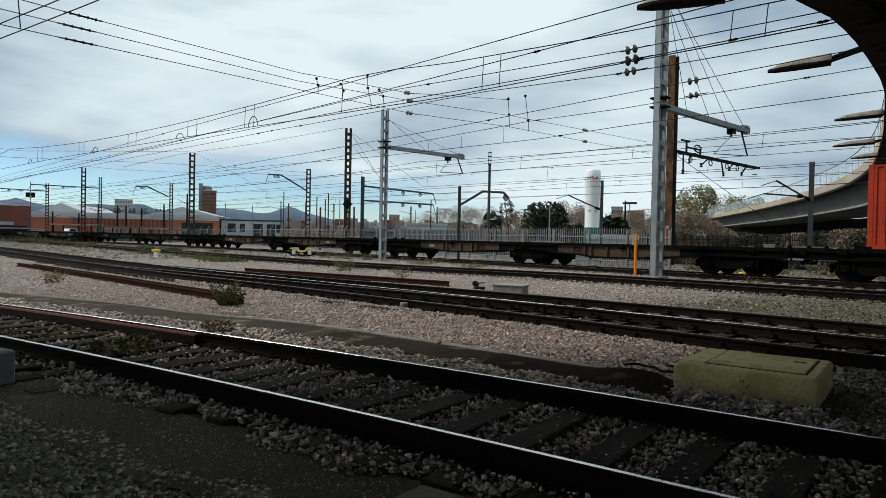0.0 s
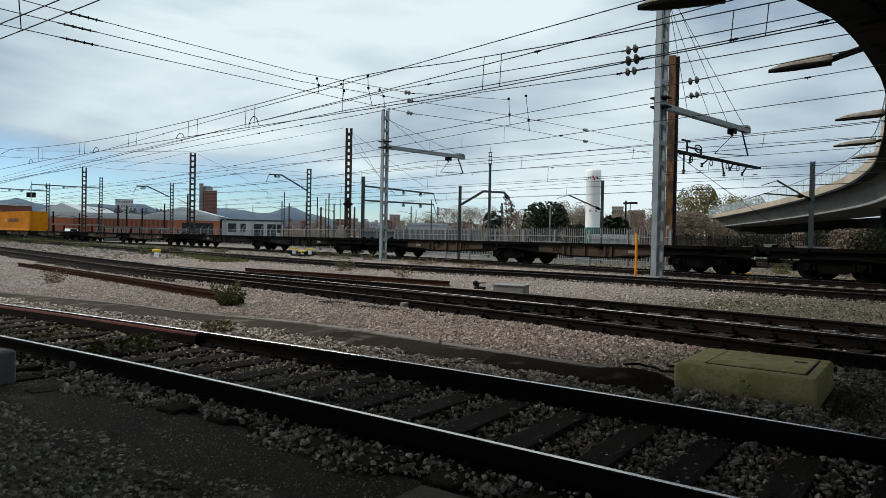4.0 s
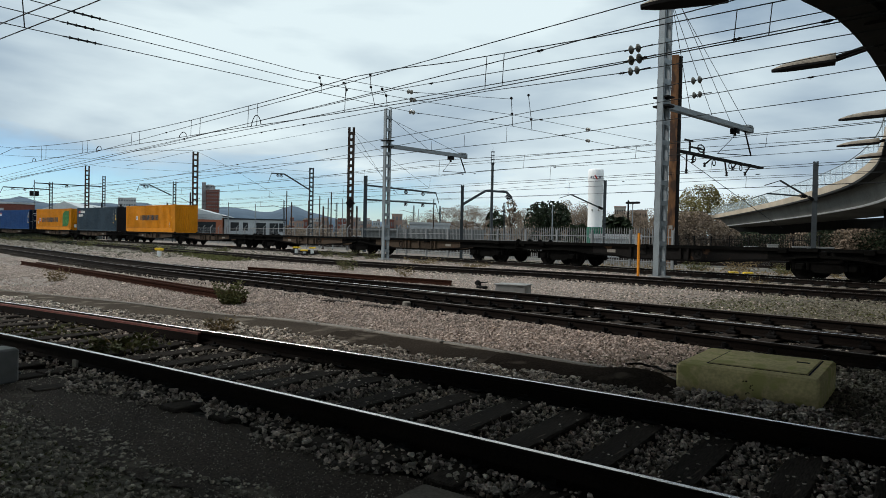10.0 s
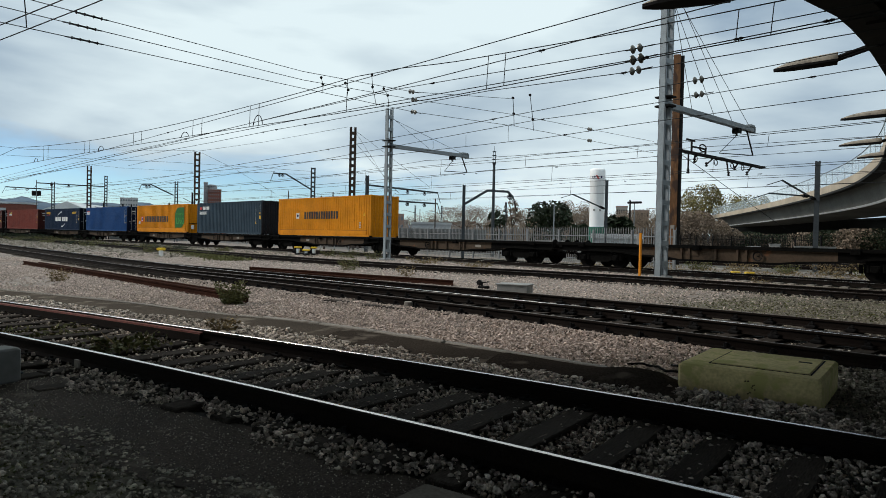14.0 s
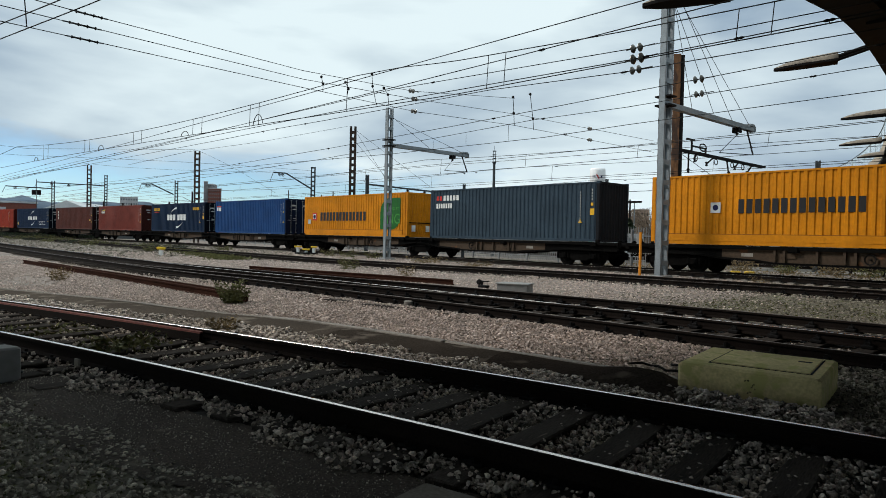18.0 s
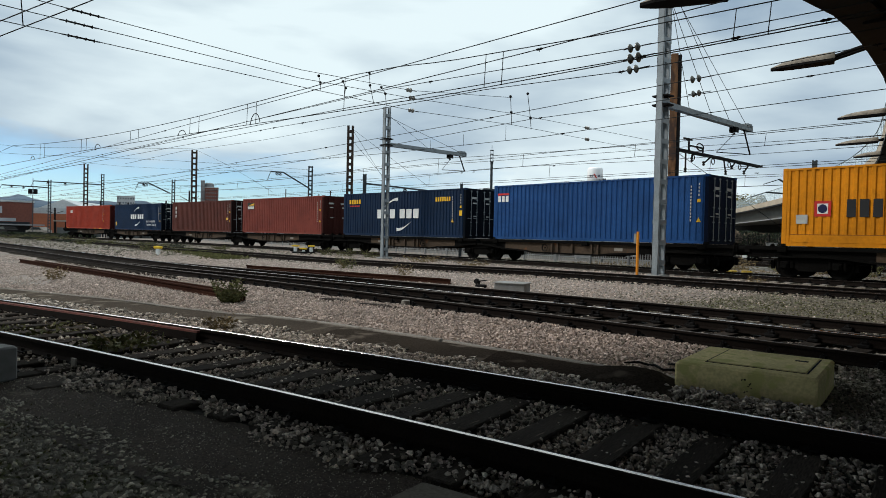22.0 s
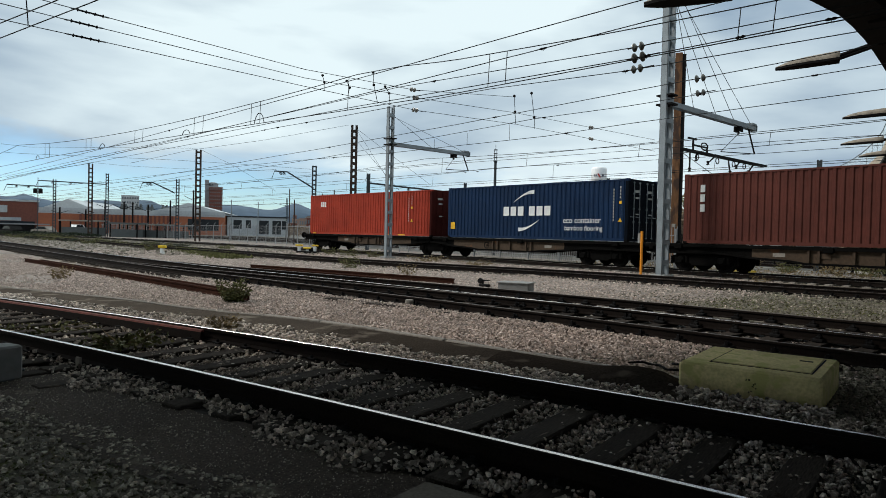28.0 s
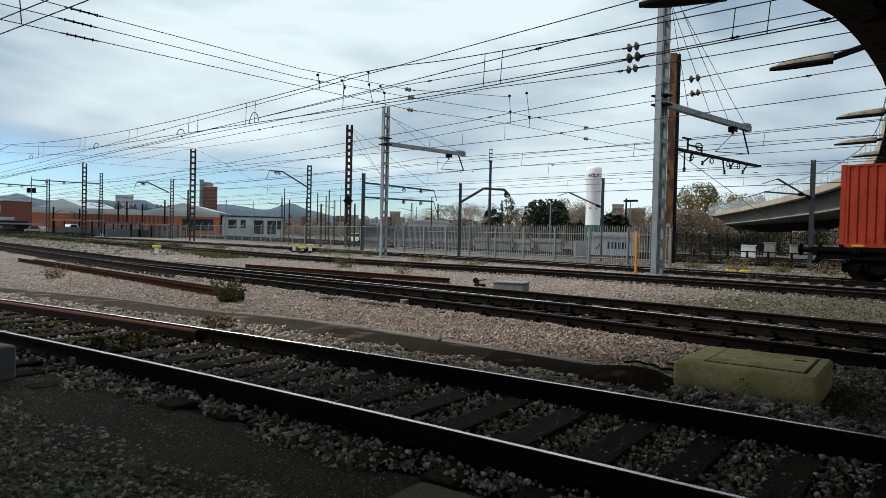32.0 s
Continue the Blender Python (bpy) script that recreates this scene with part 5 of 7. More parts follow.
    return tagged(new(name, me), words, "gravel", kind="stuff")


def mid_y(mid, x):
    return np.interp(x, [p[0] for p in mid], [p[1] for p in mid])


rg = np.random.default_rng(5)


def heap(gap):
    """Stones lie higher against the sleeper ends."""
    return 0.05 * np.clip((1.75 - gap) / 0.5, 0, 1)


n = 88000
x = -16 + 19.5 * rg.uniform(0, 1, n) ** 0.8
off = rg.uniform(-1.5, 1.95, n)
keep = (np.abs(np.abs(off) - 0.87) > 0.085) & (off < 1.75 + 0.2 * np.sin(3.1 * x)) & (off > -1.30 + 0.14 * np.sin(2.3 * x + 1) + 0.09 * np.sin(7.7 * x))
# sleepers stay half bare; the turnout's end is worn down to dark timber
keep &= (x > -7.2) | (rg.uniform(0, 1, n) < 0.45)
x, off = x[keep], off[keep]
y = mid_y(NEAR_MID, x) + off * 1.02
size = 0.0095 + 0.0175 * rg.uniform(0, 1, len(x)) ** 1.6
inner = np.abs(off) < 0.8
z = np.where(inner, -0.062, -0.045) + 0.022 * np.clip(1 - np.abs(np.abs(off) - 0.87) / 0.3, 0, 1) + 0.055 * rg.uniform(0, 1, len(x)) ** 1.6
spot = np.stack([x, y, z], 1)
close = x > -6.0
stones("ballast_stones", spot[close], size[close], M["stone"], "loose grey-brown ballast stones between the near rails", 1)
stones("ballast_stones", spot[~close], size[~close], M["stone"], "loose grey-brown ballast stones between the rails", 31, True)

n = 15000
x = -19 + 15.6 * rg.uniform(0, 1, n) ** 0.8
lo = mid_y(NEAR_MID, x) + 1.05
hi = np.interp(x, [p[0] for p in KERB_NEAR], [p[1] for p in KERB_NEAR]) + 0.10 * np.sin(5.3 * x) + 0.07 * np.sin(13.1 * x) + 0.05
y = lo + (hi - lo) * rg.uniform(0, 1, n) ** 0.85
stones("ballast_stones", np.stack([x, y, -0.05 + 0.035 * rg.uniform(0, 1, n)], 1), 0.011 + 0.024 * rg.uniform(0, 1, n) ** 1.5, M["stone"], "loose ballast stones against the asphalt strip", 12, True)
n = 15000
x = rg.uniform(-8.0, 0.4, n)
off = -2.06 - 0.08 * np.sin(4 * x) - 0.05 * np.sin(11 * x) - 2.5 * rg.uniform(0, 1, n) ** 1.25
y = mid_y(NEAR_MID, x) + off
stones("ballast_stones", np.stack([x, y, -0.046 + 0.012 * rg.uniform(0, 1, n)], 1), 0.006 + 0.019 * rg.uniform(0, 1, n) ** 1.8, M["dusty"], "rounded pebbles beside the asphalt path", 2)

n = 9000
x = rg.uniform(-9, 1, n)
y = mid_y(NEAR_MID, x) + rg.uniform(-2.2, -1.3, n)
stones("ballast_stones", np.stack([x, y, np.full(n, -0.035)], 1), 0.002 + 0.006 * rg.uniform(0, 1, n) ** 3, M["dusty"], "grit strewn over the asphalt path", 3, True)

n = 82000
x = 1.0 - 41 * rg.uniform(0, 1, n) ** 1.3
lo = np.interp(x, [p[0] for p in KERB_FAR], [p[1] for p in KERB_FAR]) + 0.06 + (x < -6.2) * (0.14 - 0.12 * rg.uniform(0, 1, n))
lo = np.where(x > -3.4, 5.5 + 0.12 * (x + 3.4), lo)
hi = mid_y(MID_A, x) - 1.02 - 0.8 * np.clip((-20 - x) / 6, 0, 1) + 0.10 * np.sin(2.1 * x) * np.sin(5.7 * x)
y = lo + (hi - lo) * rg.uniform(0, 1, n)
bare = (x < -13.5) & (np.sin(0.55 * x + 0.8) + 0.7 * np.sin(1.9 * y + 0.3 * x) > 1.1) & (rg.uniform(0, 1, n) < 0.85)
x, y = x[~bare], y[~bare]
size = 0.010 + 0.018 * rg.uniform(0, 1, len(x)) ** 1.5
# stones to the right take the darker colour with shade in it
drab = x + 0.9 * rg.normal(size=len(x)) > -3.4
spot = np.stack([x, y, -0.054 + heap(mid_y(MID_A, x) - y) + 0.02 * rg.uniform(0, 1, len(x))], 1)
stones("gravel_stones", spot[~drab], size[~drab], M["pink"], "pinkish grey gravel between the tracks", 4, True)
stones("gravel_stones", spot[drab], size[drab], M["mossy"], "mossy gravel round the pit cover, darkened for the bridge's shade", 24, True)

n = 36000
x = 2.0 - 50 * rg.uniform(0, 1, n) ** 1.15
lo = np.where(x > -22, mid_y(MID_B, np.maximum(x, -22)), mid_y(MID_A, x)) + 0.97
hi = mid_y(MID_C, x) - 0.97
y = lo + (hi - lo) * rg.uniform(0, 1, n)
size = 0.013 + 0.022 * rg.uniform(0, 1, n) ** 1.4
spot = np.stack([x, y, -0.055 + np.maximum(heap(mid_y(MID_C, x) - y), heap(y - lo + 0.97))], 1)
thin = (x > -26) | (rg.uniform(0, 1, n) < 0.3) | (y - mid_y(MID_A, x) > 3.0)
drab = (x + 1.6 * rg.normal(size=n) > -8.5)[thin]
spot, size = spot[thin], size[thin]
stones("gravel_stones", spot[~drab], size[~drab], M["pink"], "pinkish grey gravel between turnout and siding", 5, True)
stones("gravel_stones", spot[drab], size[drab], M["mossy"], "mossy gravel beside the turnout, darkened for the bridge's shade", 25, True)
n = 14000
x = 2.0 - 62 * rg.uniform(0, 1, n)
lo, hi = mid_y(MID_C, x) + 0.97, np.array([main_y(v) for v in x]) - 0.98
y = lo + (hi - lo) * rg.uniform(0, 1, n)
spot, size = np.stack([x, y, np.full(n, -0.055)], 1), rg.uniform(0.018, 0.042, n)
drab = x + 1.6 * rg.normal(size=n) > -10
stones("gravel_stones", spot[~drab], size[~drab], M["pink"], "pale gravel beside the main track", 6, True)
stones("gravel_stones", spot[drab], size[drab], M["mossy"], "mossy gravel beside the main track, darkened for the bridge's shade", 28, True)
n = 9000
x = rg.uniform(-110, -38, n)
lo, hi = mid_y(MID_A, x) + 1.1, np.array([main_y(v) for v in x]) - 1.4
y = lo + (hi - lo) * rg.uniform(0, 1, n)
stones("gravel_stones", np.stack([x, y, np.full(n, -0.055)], 1), 0.03 + 0.09 * rg.uniform(0, 1, n) ** 3, M["mossy"], "rough stones and rubble far along the tracks", 27, True)
for mid, x0, seed in ((MID_A, -32, 7), (MID_B, -14, 8), (MID_C, -34, 9)):
    n = 4200 if seed < 9 else 5000
    x = rg.uniform(x0, 2, n)
    off = rg.uniform(-1.4, 1.4, n)
    k = np.abs(np.abs(off) - 0.87) > 0.14
    x, off = x[k], off[k]
    stones("ballast_stones", np.stack([x, mid_y(mid, x) + off, np.full(len(x), -0.06)], 1), rg.uniform(0.016, 0.036, len(x)), M["stone"], "oily ballast stones of a track", seed, True)
n = 6000
x = rg.uniform(-34, 0, n)
y = np.array([main_y(v) for v in x]) + 1.6 + 5.4 * rg.uniform(0, 1, n)
stones("gravel_stones", np.stack([x, y, np.full(n, -0.055)], 1), rg.uniform(0.02, 0.06, n), M["mossy"], "loose dirty stones beyond the main track", 26, True)

# concrete cover, slab, boxes
bx = thing("cable_pit_cover", "mossy yellow-green concrete cover of a cable pit", "pit cover", at=(-2.72, 6.90, 0.02), turn=11)
part("curb", Solid().box(-0.66, 0.58, -0.62, 0.62, -0.08, 0.23, 0.022), M["box"], bx, "thick chipped concrete block")
part("lid", Solid().box(-0.40, 0.46, -0.42, 0.50, 0.23, 0.243, 0.006), M["box"], bx)
part("lid_seam", Solid().box(-0.42, -0.405, -0.44, 0.52, 0.228, 0.233).box(0.465, 0.48, -0.44, 0.52, 0.228, 0.233).box(-0.42, 0.48, -0.44, -0.425, 0.228, 0.233), M["dark"], bx)
part("lifting_slot", Solid().box(0.28, 0.40, 0.16, 0.22, 0.24, 0.2455), M["dark"], bx)
rnd = random.Random(8)
for k in range(9):
    part("chip", Solid().block(pose(rnd.uniform(-0.05, 0.1), -0.621, rnd.uniform(0.02, 0.14), 0, rnd.uniform(0, 90), 0), rnd.uniform(0.008, 0.02), 0.006, rnd.uniform(0.007, 0.015)), M["dark"], bx)
whole("concrete_slab", Solid().box(-0.35, 0.35, -0.22, 0.22, -0.02, 0.05, 0.015), M["earth"], "small sandy concrete slab beside the rail", "slab", at=(-2.52, 2.44, -0.05), turn=12)
whole("concrete_post", Solid().box(-0.14, 0.14, -0.14, 0.14, 0, 0.33, 0.02), M["grey"], "squat grey concrete post beside the path", "post", at=(-7.50, 1.22, -0.04), turn=20)
gb = thing("cable_box", "low grey steel cable box on the gravel", "box", at=(-12.0, 13.75, -0.06), turn=25)
part("body", Solid().box(-0.42, 0.42, -0.3, 0.3, 0, 0.24, 0.012), M["grey"], gb)
part("lid", Solid().box(-0.45, 0.45, -0.33, 0.33, 0.24, 0.275, 0.01), M["grey"], gb)
pm = thing("point_lever", "dark point lever on a low stand", "point lever", at=(-13.6, 14.2, -0.06))
part("stand", Solid().box(-0.16, 0.16, -0.1, 0.1, 0, 0.09, 0.02).rod((-0.08, 0, 0.09), (-0.08, 0, 0.2), 0.035, 8), M["dark"], pm)
part("counterweight", Solid().turned([(0.0, -0.05), (0.07, -0.05), (0.085, 0.0), (0.07, 0.05), (0.0, 0.05)], 14, at=(-0.18, 0, 0.17), axis="y").rod((-0.18, 0, 0.17), (0.22, 0, 0.22), 0.016, 6), M["dark"], pm)
whole("marker_block", Solid().box(-0.045, 0.045, -0.012, 0.012, 0.0, 0.085, 0.004), M["kerb"], "small pale marker tag at the rail", "marker", at=(-7.62, 1.93, 0.0), turn=12)
ws = stones("white_stone", np.array([(-2.22, 2.94, -0.01)]), np.array([0.055]), M["kerb"], "single whitish stone beside the rail", 3)
tagged(ws, category="stone", kind="thing")

bl = thing("bollard", "slim orange marker post beside the mast", "bollard", at=(-14.46, 24.14, -0.06))
part("post", Solid().rod((0, 0, 0), (0, 0, 1.83), 0.055, 12), M["orange"], bl)
part("plate", Solid().box(-0.17, -0.06, -0.03, 0.03, 1.35, 1.75, 0.01), M["grey"], bl, "grey upright plate")
part("foot", Solid().box(-0.3, 0.3, -0.25, 0.25, -0.02, 0.05, 0.02), M["dark"], bl)

yd = thing("point_machine", "yellow-topped point machine on white stands", "point machine", at=(-41.6, 25.2, -0.06), turn=42)
for k, (x, h, w) in enumerate(((-0.6, 0.55, 0.5), (0.0, 0.36, 0.55), (0.55, 0.55, 0.42))):
    part("yellow_cover", Solid().box(x - w / 2, x + w / 2, -0.16, 0.16, h - 0.06, h + 0.05, 0.02), M["yellow"], yd, "yellow cover plate")
    part("stand", Solid().box(x - 0.1, x + 0.1, -0.1, 0.1, 0, h - 0.1), M["white"], yd, "white stand")
part("base", Solid().box(-0.75, 0.75, -0.3, 0.3, 0, 0.14, 0.02), M["dark"], yd)
for x in (-0.85, 0.28):
    part("motor", Solid().turned([(0.0, -0.16), (0.13, -0.14), (0.13, 0.14), (0.0, 0.16)], 12, at=(x, 0, 0.27), axis="x"), M["dark"], yd, "round dark motor housing")
part("drive_rod", Solid().rod((0.7, 0.0, 0.15), (2.0, 0.5, 0.06), 0.03, 6), M["dark"], yd)
ys = thing("ground_signal", "small yellow-topped ground signal with a white base", "signal", at=(-40.0, 14.5, -0.06), turn=40)
part("head", Solid().box(-0.23, 0.23, -0.12, 0.12, 0.36, 0.52, 0.03), M["yellow"], ys)
part("base", Solid().box(-0.1, 0.1, -0.1, 0.1, 0, 0.36, 0.02), M["white"], ys)
for k, (x, y) in enumerate(((-14.3, 32.5), (-13.7, 32.75))):
    whole("wheel_stop", Solid().box(-0.22, 0.22, -0.14, 0.14, 0, 0.13, 0.03), M["yellow"], "low yellow block beside the main track", "track block", "yellow blocks", at=(x, y, -0.06), turn=47)


def loose_rail(a, b, z=-0.05):
    whole("loose_rail", Solid().sweep([(*a, z), ((a[0] + b[0]) / 2, (a[1] + b[1]) / 2 + 0.04, z), (*b, z)], FOOT[:6] + [(0.036, 0.16), (-0.036, 0.16)] + FOOT[10:]), M["rust"], "rusty spare rail lying on the gravel", "rail", "spare rails on the gravel")


for a, b in (((-31.4, 5.95), (-13.1, 6.55)), ((-30.2, 6.25), (-13.9, 6.80)), ((-24.5, 12.3), (-14.9, 14.2)), ((-22.8, 11.6), (-16.6, 12.5))):
    loose_rail(a, b)

LEAF = {
    "weed": material("dry_green_weed", (0.125, 0.125, 0.042), 0.8, dark=0.5, grain=8, patch=2, bump=0, each=0.4),
    "dry": material("dry_brown_stalk", (0.22, 0.16, 0.08), 0.85, dark=0.6, grain=8, patch=2, bump=0, each=0.35),
    "grass": material("low_green_grass", (0.13, 0.13, 0.042), 0.85, dark=0.5, grain=8, patch=2, bump=0, each=0.4),
    "dark": material("dark_evergreen_leaf", (0.022, 0.035, 0.014), 0.7, dark=0.5, grain=5, patch=0.6, bump=0, each=0.4),
    "bare": material("bare_autumn_twig", (0.29, 0.22, 0.165), 0.9, dark=0.6, grain=4, patch=0.4, bump=0, each=0.35),
    "olive": material("olive_autumn_leaf", (0.25, 0.205, 0.07), 0.85, dark=0.5, grain=4, patch=0.4, bump=0, each=0.4),
    "bark": material("grey_brown_bark", (0.10, 0.075, 0.055), 0.9, dark=0.6, grain=14, patch=2, bump=0.4),
}


def leaves(centres, size, seed, upright=0.0):
    """Many small bent leaves or blades round the centres given."""
    r = np.random.default_rng(seed)
    s = Solid()
    c = np.asarray(centres, float)
    n = len(c)
    d = r.normal(size=(n, 3))
    d[:, 2] = d[:, 2] * (1 - upright) + upright * 2.2 * np.abs(d[:, 2])
    d /= np.linalg.norm(d, axis=1)[:, None]
    e = np.cross(d, r.normal(size=(n, 3)))
    e /= np.linalg.norm(e, axis=1)[:, None] + 1e-9
    L = size * r.uniform(0.6, 1.4, n)
    W = L * (0.32 - 0.22 * upright)
    for i in range(n):
        p = c[i]
        s.add([p - d[i] * L[i] / 2, p + e[i] * W[i], p + d[i] * L[i] / 2, p - e[i] * W[i]], [(0, 1, 2), (0, 2, 3)])
    return s


def quick(solid, name, mat):
    me = bpy.data.meshes.new(name)
    me.from_pydata(solid.v, [], solid.f)
    me.materials.append(mat)
    return me


def weed(x, y, r, h, n, tone, words, seed):
    g = np.random.default_rng(seed)
    w = thing("weed_clump", words, "plant", at=(x, y, -0.06))
    a, q = g.uniform(0, 2 * np.pi, n), g.uniform(0, 1, n)
    rad = r * np.sqrt(g.uniform(0, 1, n)) * (0.45 + 0.55 * q)
    pts = np.stack([rad * np.cos(a), rad * np.sin(a), q * h * (0.75 + 0.25 * np.cos(3 * a))], 1)
    tagged(part("foliage", quick(leaves(pts, 0.05 + 0.05 * r, seed, 0.35), "foliage", LEAF[tone]), None, w), kind="stuff")
    st = Solid()
    for k in range(9):
        b = g.uniform(0, 2 * np.pi)
        st.rod((0, 0, 0), (r * 0.8 * math.cos(b), r * 0.8 * math.sin(b), h * g.uniform(0.7, 1.05)), 0.006, 4, 0.003)
    tagged(part("stalk", st, LEAF["dry"], w), kind="stuff")
    return w


weed(-13.1, 6.2, 0.40, 0.5, 1100, "weed", "green flowering weed clump on the gravel", 21)
weed(-23.7, 16.4, 0.62, 0.6, 420, "weed", "green bush on the gravel beside the siding", 22)
weed(-21.3, 4.9, 0.4, 0.42, 260, "dry", "dry weed clump with a stalk on the gravel", 23)
weed(-9.5, 4.35, 0.3, 0.24, 260, "dry", "dark dry weeds at the asphalt strip", 24)
weed(-8.6, 2.7, 0.55, 0.22, 420, "weed", "weeds between the rails of the track", 25)
weed(-10.7, 2.3, 0.8, 0.10, 320, "grass", "flat grass between the rails", 26)
weed(-19.2, 15.9, 0.45, 0.4, 160, "dry", "dry grass tuft beside the siding", 27)
for k, (x, y, r) in enumerate(((-36.5, 25.3, 1.0), (-34.2, 25.6, 0.9), (-38.5, 25.0, 0.7))):
    weed(x, y, r, 0.55, 300, "weed", "low green bushes at the foot of the mast", 30 + k)
weed(-28.0, 24.6, 1.4, 0.35, 260, "dry", "dry grass beside the main track", 34)
weed(-24.0, 24.4, 1.2, 0.3, 200, "dry", "dry grass beside the main track", 35)
weed(-10.0, 24.8, 0.5, 0.3, 80, "dry", "dry grass beside the main track", 36)


for k, (x, y, r, h) in enumerate(((-100, 21.4, 2.0, 0.55), (-90, 21.2, 1.5, 0.5), (-69, 20.4, 1.0, 0.4), (-78, 21.2, 1.2, 0.45), (-61, 21.0, 0.9, 0.38), (-108, 21.8, 1.8, 0.55), (-56, 20.6, 0.7, 0.35))):
    weed(x, y, r, h, 420, "weed" if k % 3 else "grass", "low green bush between siding and main track", 120 + k)


for k, (x, y, r, h) in enumerate(((-66, 17.6, 1.3, 0.4), (-73, 17.8, 1.2, 0.35), (-81, 17.6, 1.4, 0.45), (-88, 17.4, 1.2, 0.4), (-96, 17.4, 1.8, 0.5), (-58, 22.6, 1.0, 0.35), (-51, 23.4, 0.9, 0.35), (-64, 22.4, 1.1, 0.4), (-47, 16.2, 0.5, 0.4))):
    weed(x, y, r, h, 500, "dark" if k % 2 else "weed", "dark scrubby bush on the far gravel", 140 + k)


def grass_patch(x0, x1, y_of, depth, n, tone, words, seed, h=0.12, blade=0.16):
    g = np.random.default_rng(seed)
    x = g.uniform(x0, x1, n)
    y = np.array([y_of(v) for v in x]) + depth * g.normal(0, 0.4, n)
    c = np.stack([x, y, -0.05 + g.uniform(0, h, n)], 1)
    tagged(new("grass", quick(leaves(c, blade, seed, 0.5), "grass", LEAF[tone])), words, "grass", kind="stuff")


grass_patch(-50, -33, lambda v: 15.9 + 0.35 * (-33 - v) * 0.6, 1.6, 3600, "grass", "green grass patch on the gravel", 41)
grass_patch(-95, -45, lambda v: 18.6 + 0.06 * (-45 - v), 1.5, 1500, "grass", "grass and weeds along the siding", 42, 0.2)
grass_patch(-6.5, -2.2, lambda v: 0.62 + 0.19 * (v + 6.5), 0.7, 1100, "grass", "sparse grass among the stones beside the path", 43, 0.015, 0.03)
grass_patch(-8, 1, lambda v: 16.8 + 0.1 * v, 3.0, 2600, "grass", "thin moss and grass on the gravel", 44, 0.02, 0.05)

grass_patch(-24, -1, lambda v: 34.6, 4.5, 1500, "dry", "dry grass and dirt beyond the main track", 45, 0.16, 0.14)
for k, (x, y, r, h) in enumerate(((-17.5, 35.2, 0.9, 0.6), (-15.6, 36.4, 1.1, 0.8), (-13.2, 36.0, 0.8, 0.55), (-11.4, 37.0, 1.2, 0.7), (-9.6, 36.2, 0.9, 0.6))):
    weed(x, y, r, h, 500, "dry" if k % 2 else "weed", "scrubby dry bush beyond the main track", 160 + k)

# the yard beyond the fence
yd2 = Solid().add([(-9, 36.2, -0.05), (-83, 41.0, -0.05), (-400, 60, -0.05), (-400, 420, -0.05), (60, 420, -0.05), (60, 36.2, -0.05)], [(0, 1, 2, 3, 4, 5)])
whole("yard_ground", yd2, M["yard"], "dark stained ground of the yard beyond the fence", "ground", kind="structure")
for k, (y0, tilt) in enumerate(((42.5, 0.05), (47.0, 0.05), (52.5, 0.06), (60.0, 0.05))):
    mid = [(x, y0 - tilt * (x + 20)) for x in np.arange(-140, 10, 5.0)]
    tr = thing("yard_track", "distant dull track beyond the fence", "railway track", kind="structure")
    for off in (GAUGE, -GAUGE):
        rail(tr, beside(mid, off), "dull")

# a rusty switch blade against the far rail, rods and plates of the turnout
blade = beside(NEAR_FINE, GAUGE - 0.085)
blade = [p for p in blade if -17 < p[0] < -8.3]
sb = thing("switch_blade", "rusty red switch blade against the rail", "rail")
part("blade", Solid().sweep([(x, y, 0.004) for x, y in blade], [(-0.03, 0), (0.03, 0), (0.03, 0.105), (-0.022, 0.105)]), M["rail"], sb, "dark steel blade")
part("top_edge", Solid().sweep([(x, y, 0.004) for x, y in blade], [(-0.022, 0.107), (0.03, 0.107), (0.03, 0.135), (-0.012, 0.128)]), material("red_rust_steel", (0.17, 0.048, 0.034), 0.85, dark=0.4, grain=14, patch=1.0, bump=0.15), sb, "red rusty top edge")
for k, (x, y) in enumerate(((-8.55, 1.15), (-8.0, 1.3), (-9.2, 1.05))):
    pr = thing("point_rod", "dark steel point rod with bolts beside the rail", "point rod", at=(x, y, -0.03), turn=12 + 8 * k)
    part("plate", Solid().box(-0.32, 0.32, -0.07, 0.07, 0, 0.03, 0.008), M["slate"], pr)
    bm_ = Solid().rod((0, 0, 0.03), (0, 0, 0.075), 0.028, 6).mesh("bolt", M["dark"])
    for dx in (-0.2, 0.0, 0.2):
        part("bolt", bm_, None, pr, at=(dx, 0.0, 0))
rnd = random.Random(31)
for k in range(6):
    x = -10.4 + 0.62 * k
    whole("timber", Solid().box(-0.11, 0.11, -0.42, 0.42, -0.1, 0.02, 0.012), M["wood"], "dark long timber end of the turnout", "timber", "timber ends of the turnout", at=(x + 0.3, float(mid_y(NEAR_MID, x)) - 1.30 + rnd.uniform(-0.12, 0.08), -0.036 + rnd.uniform(-0.01, 0.012)), turn=13 + rnd.uniform(-7, 7))
n = 700
x = rg.uniform(-3.5, -1.9, n)
y = 6.21 + 0.19 * (x + 2.6) - np.abs(rg.normal(0, 0.14, n))
stones("ballast_stones", np.stack([x, y, -0.04 + 0.07 * rg.uniform(0, 1, n) * np.clip((y - 5.9 - 0.19 * (x + 2.6)) / 0.3, 0, 1)], 1), rg.uniform(0.014, 0.036, n), M["stone"], "loose stones heaped against the pit cover", 14)
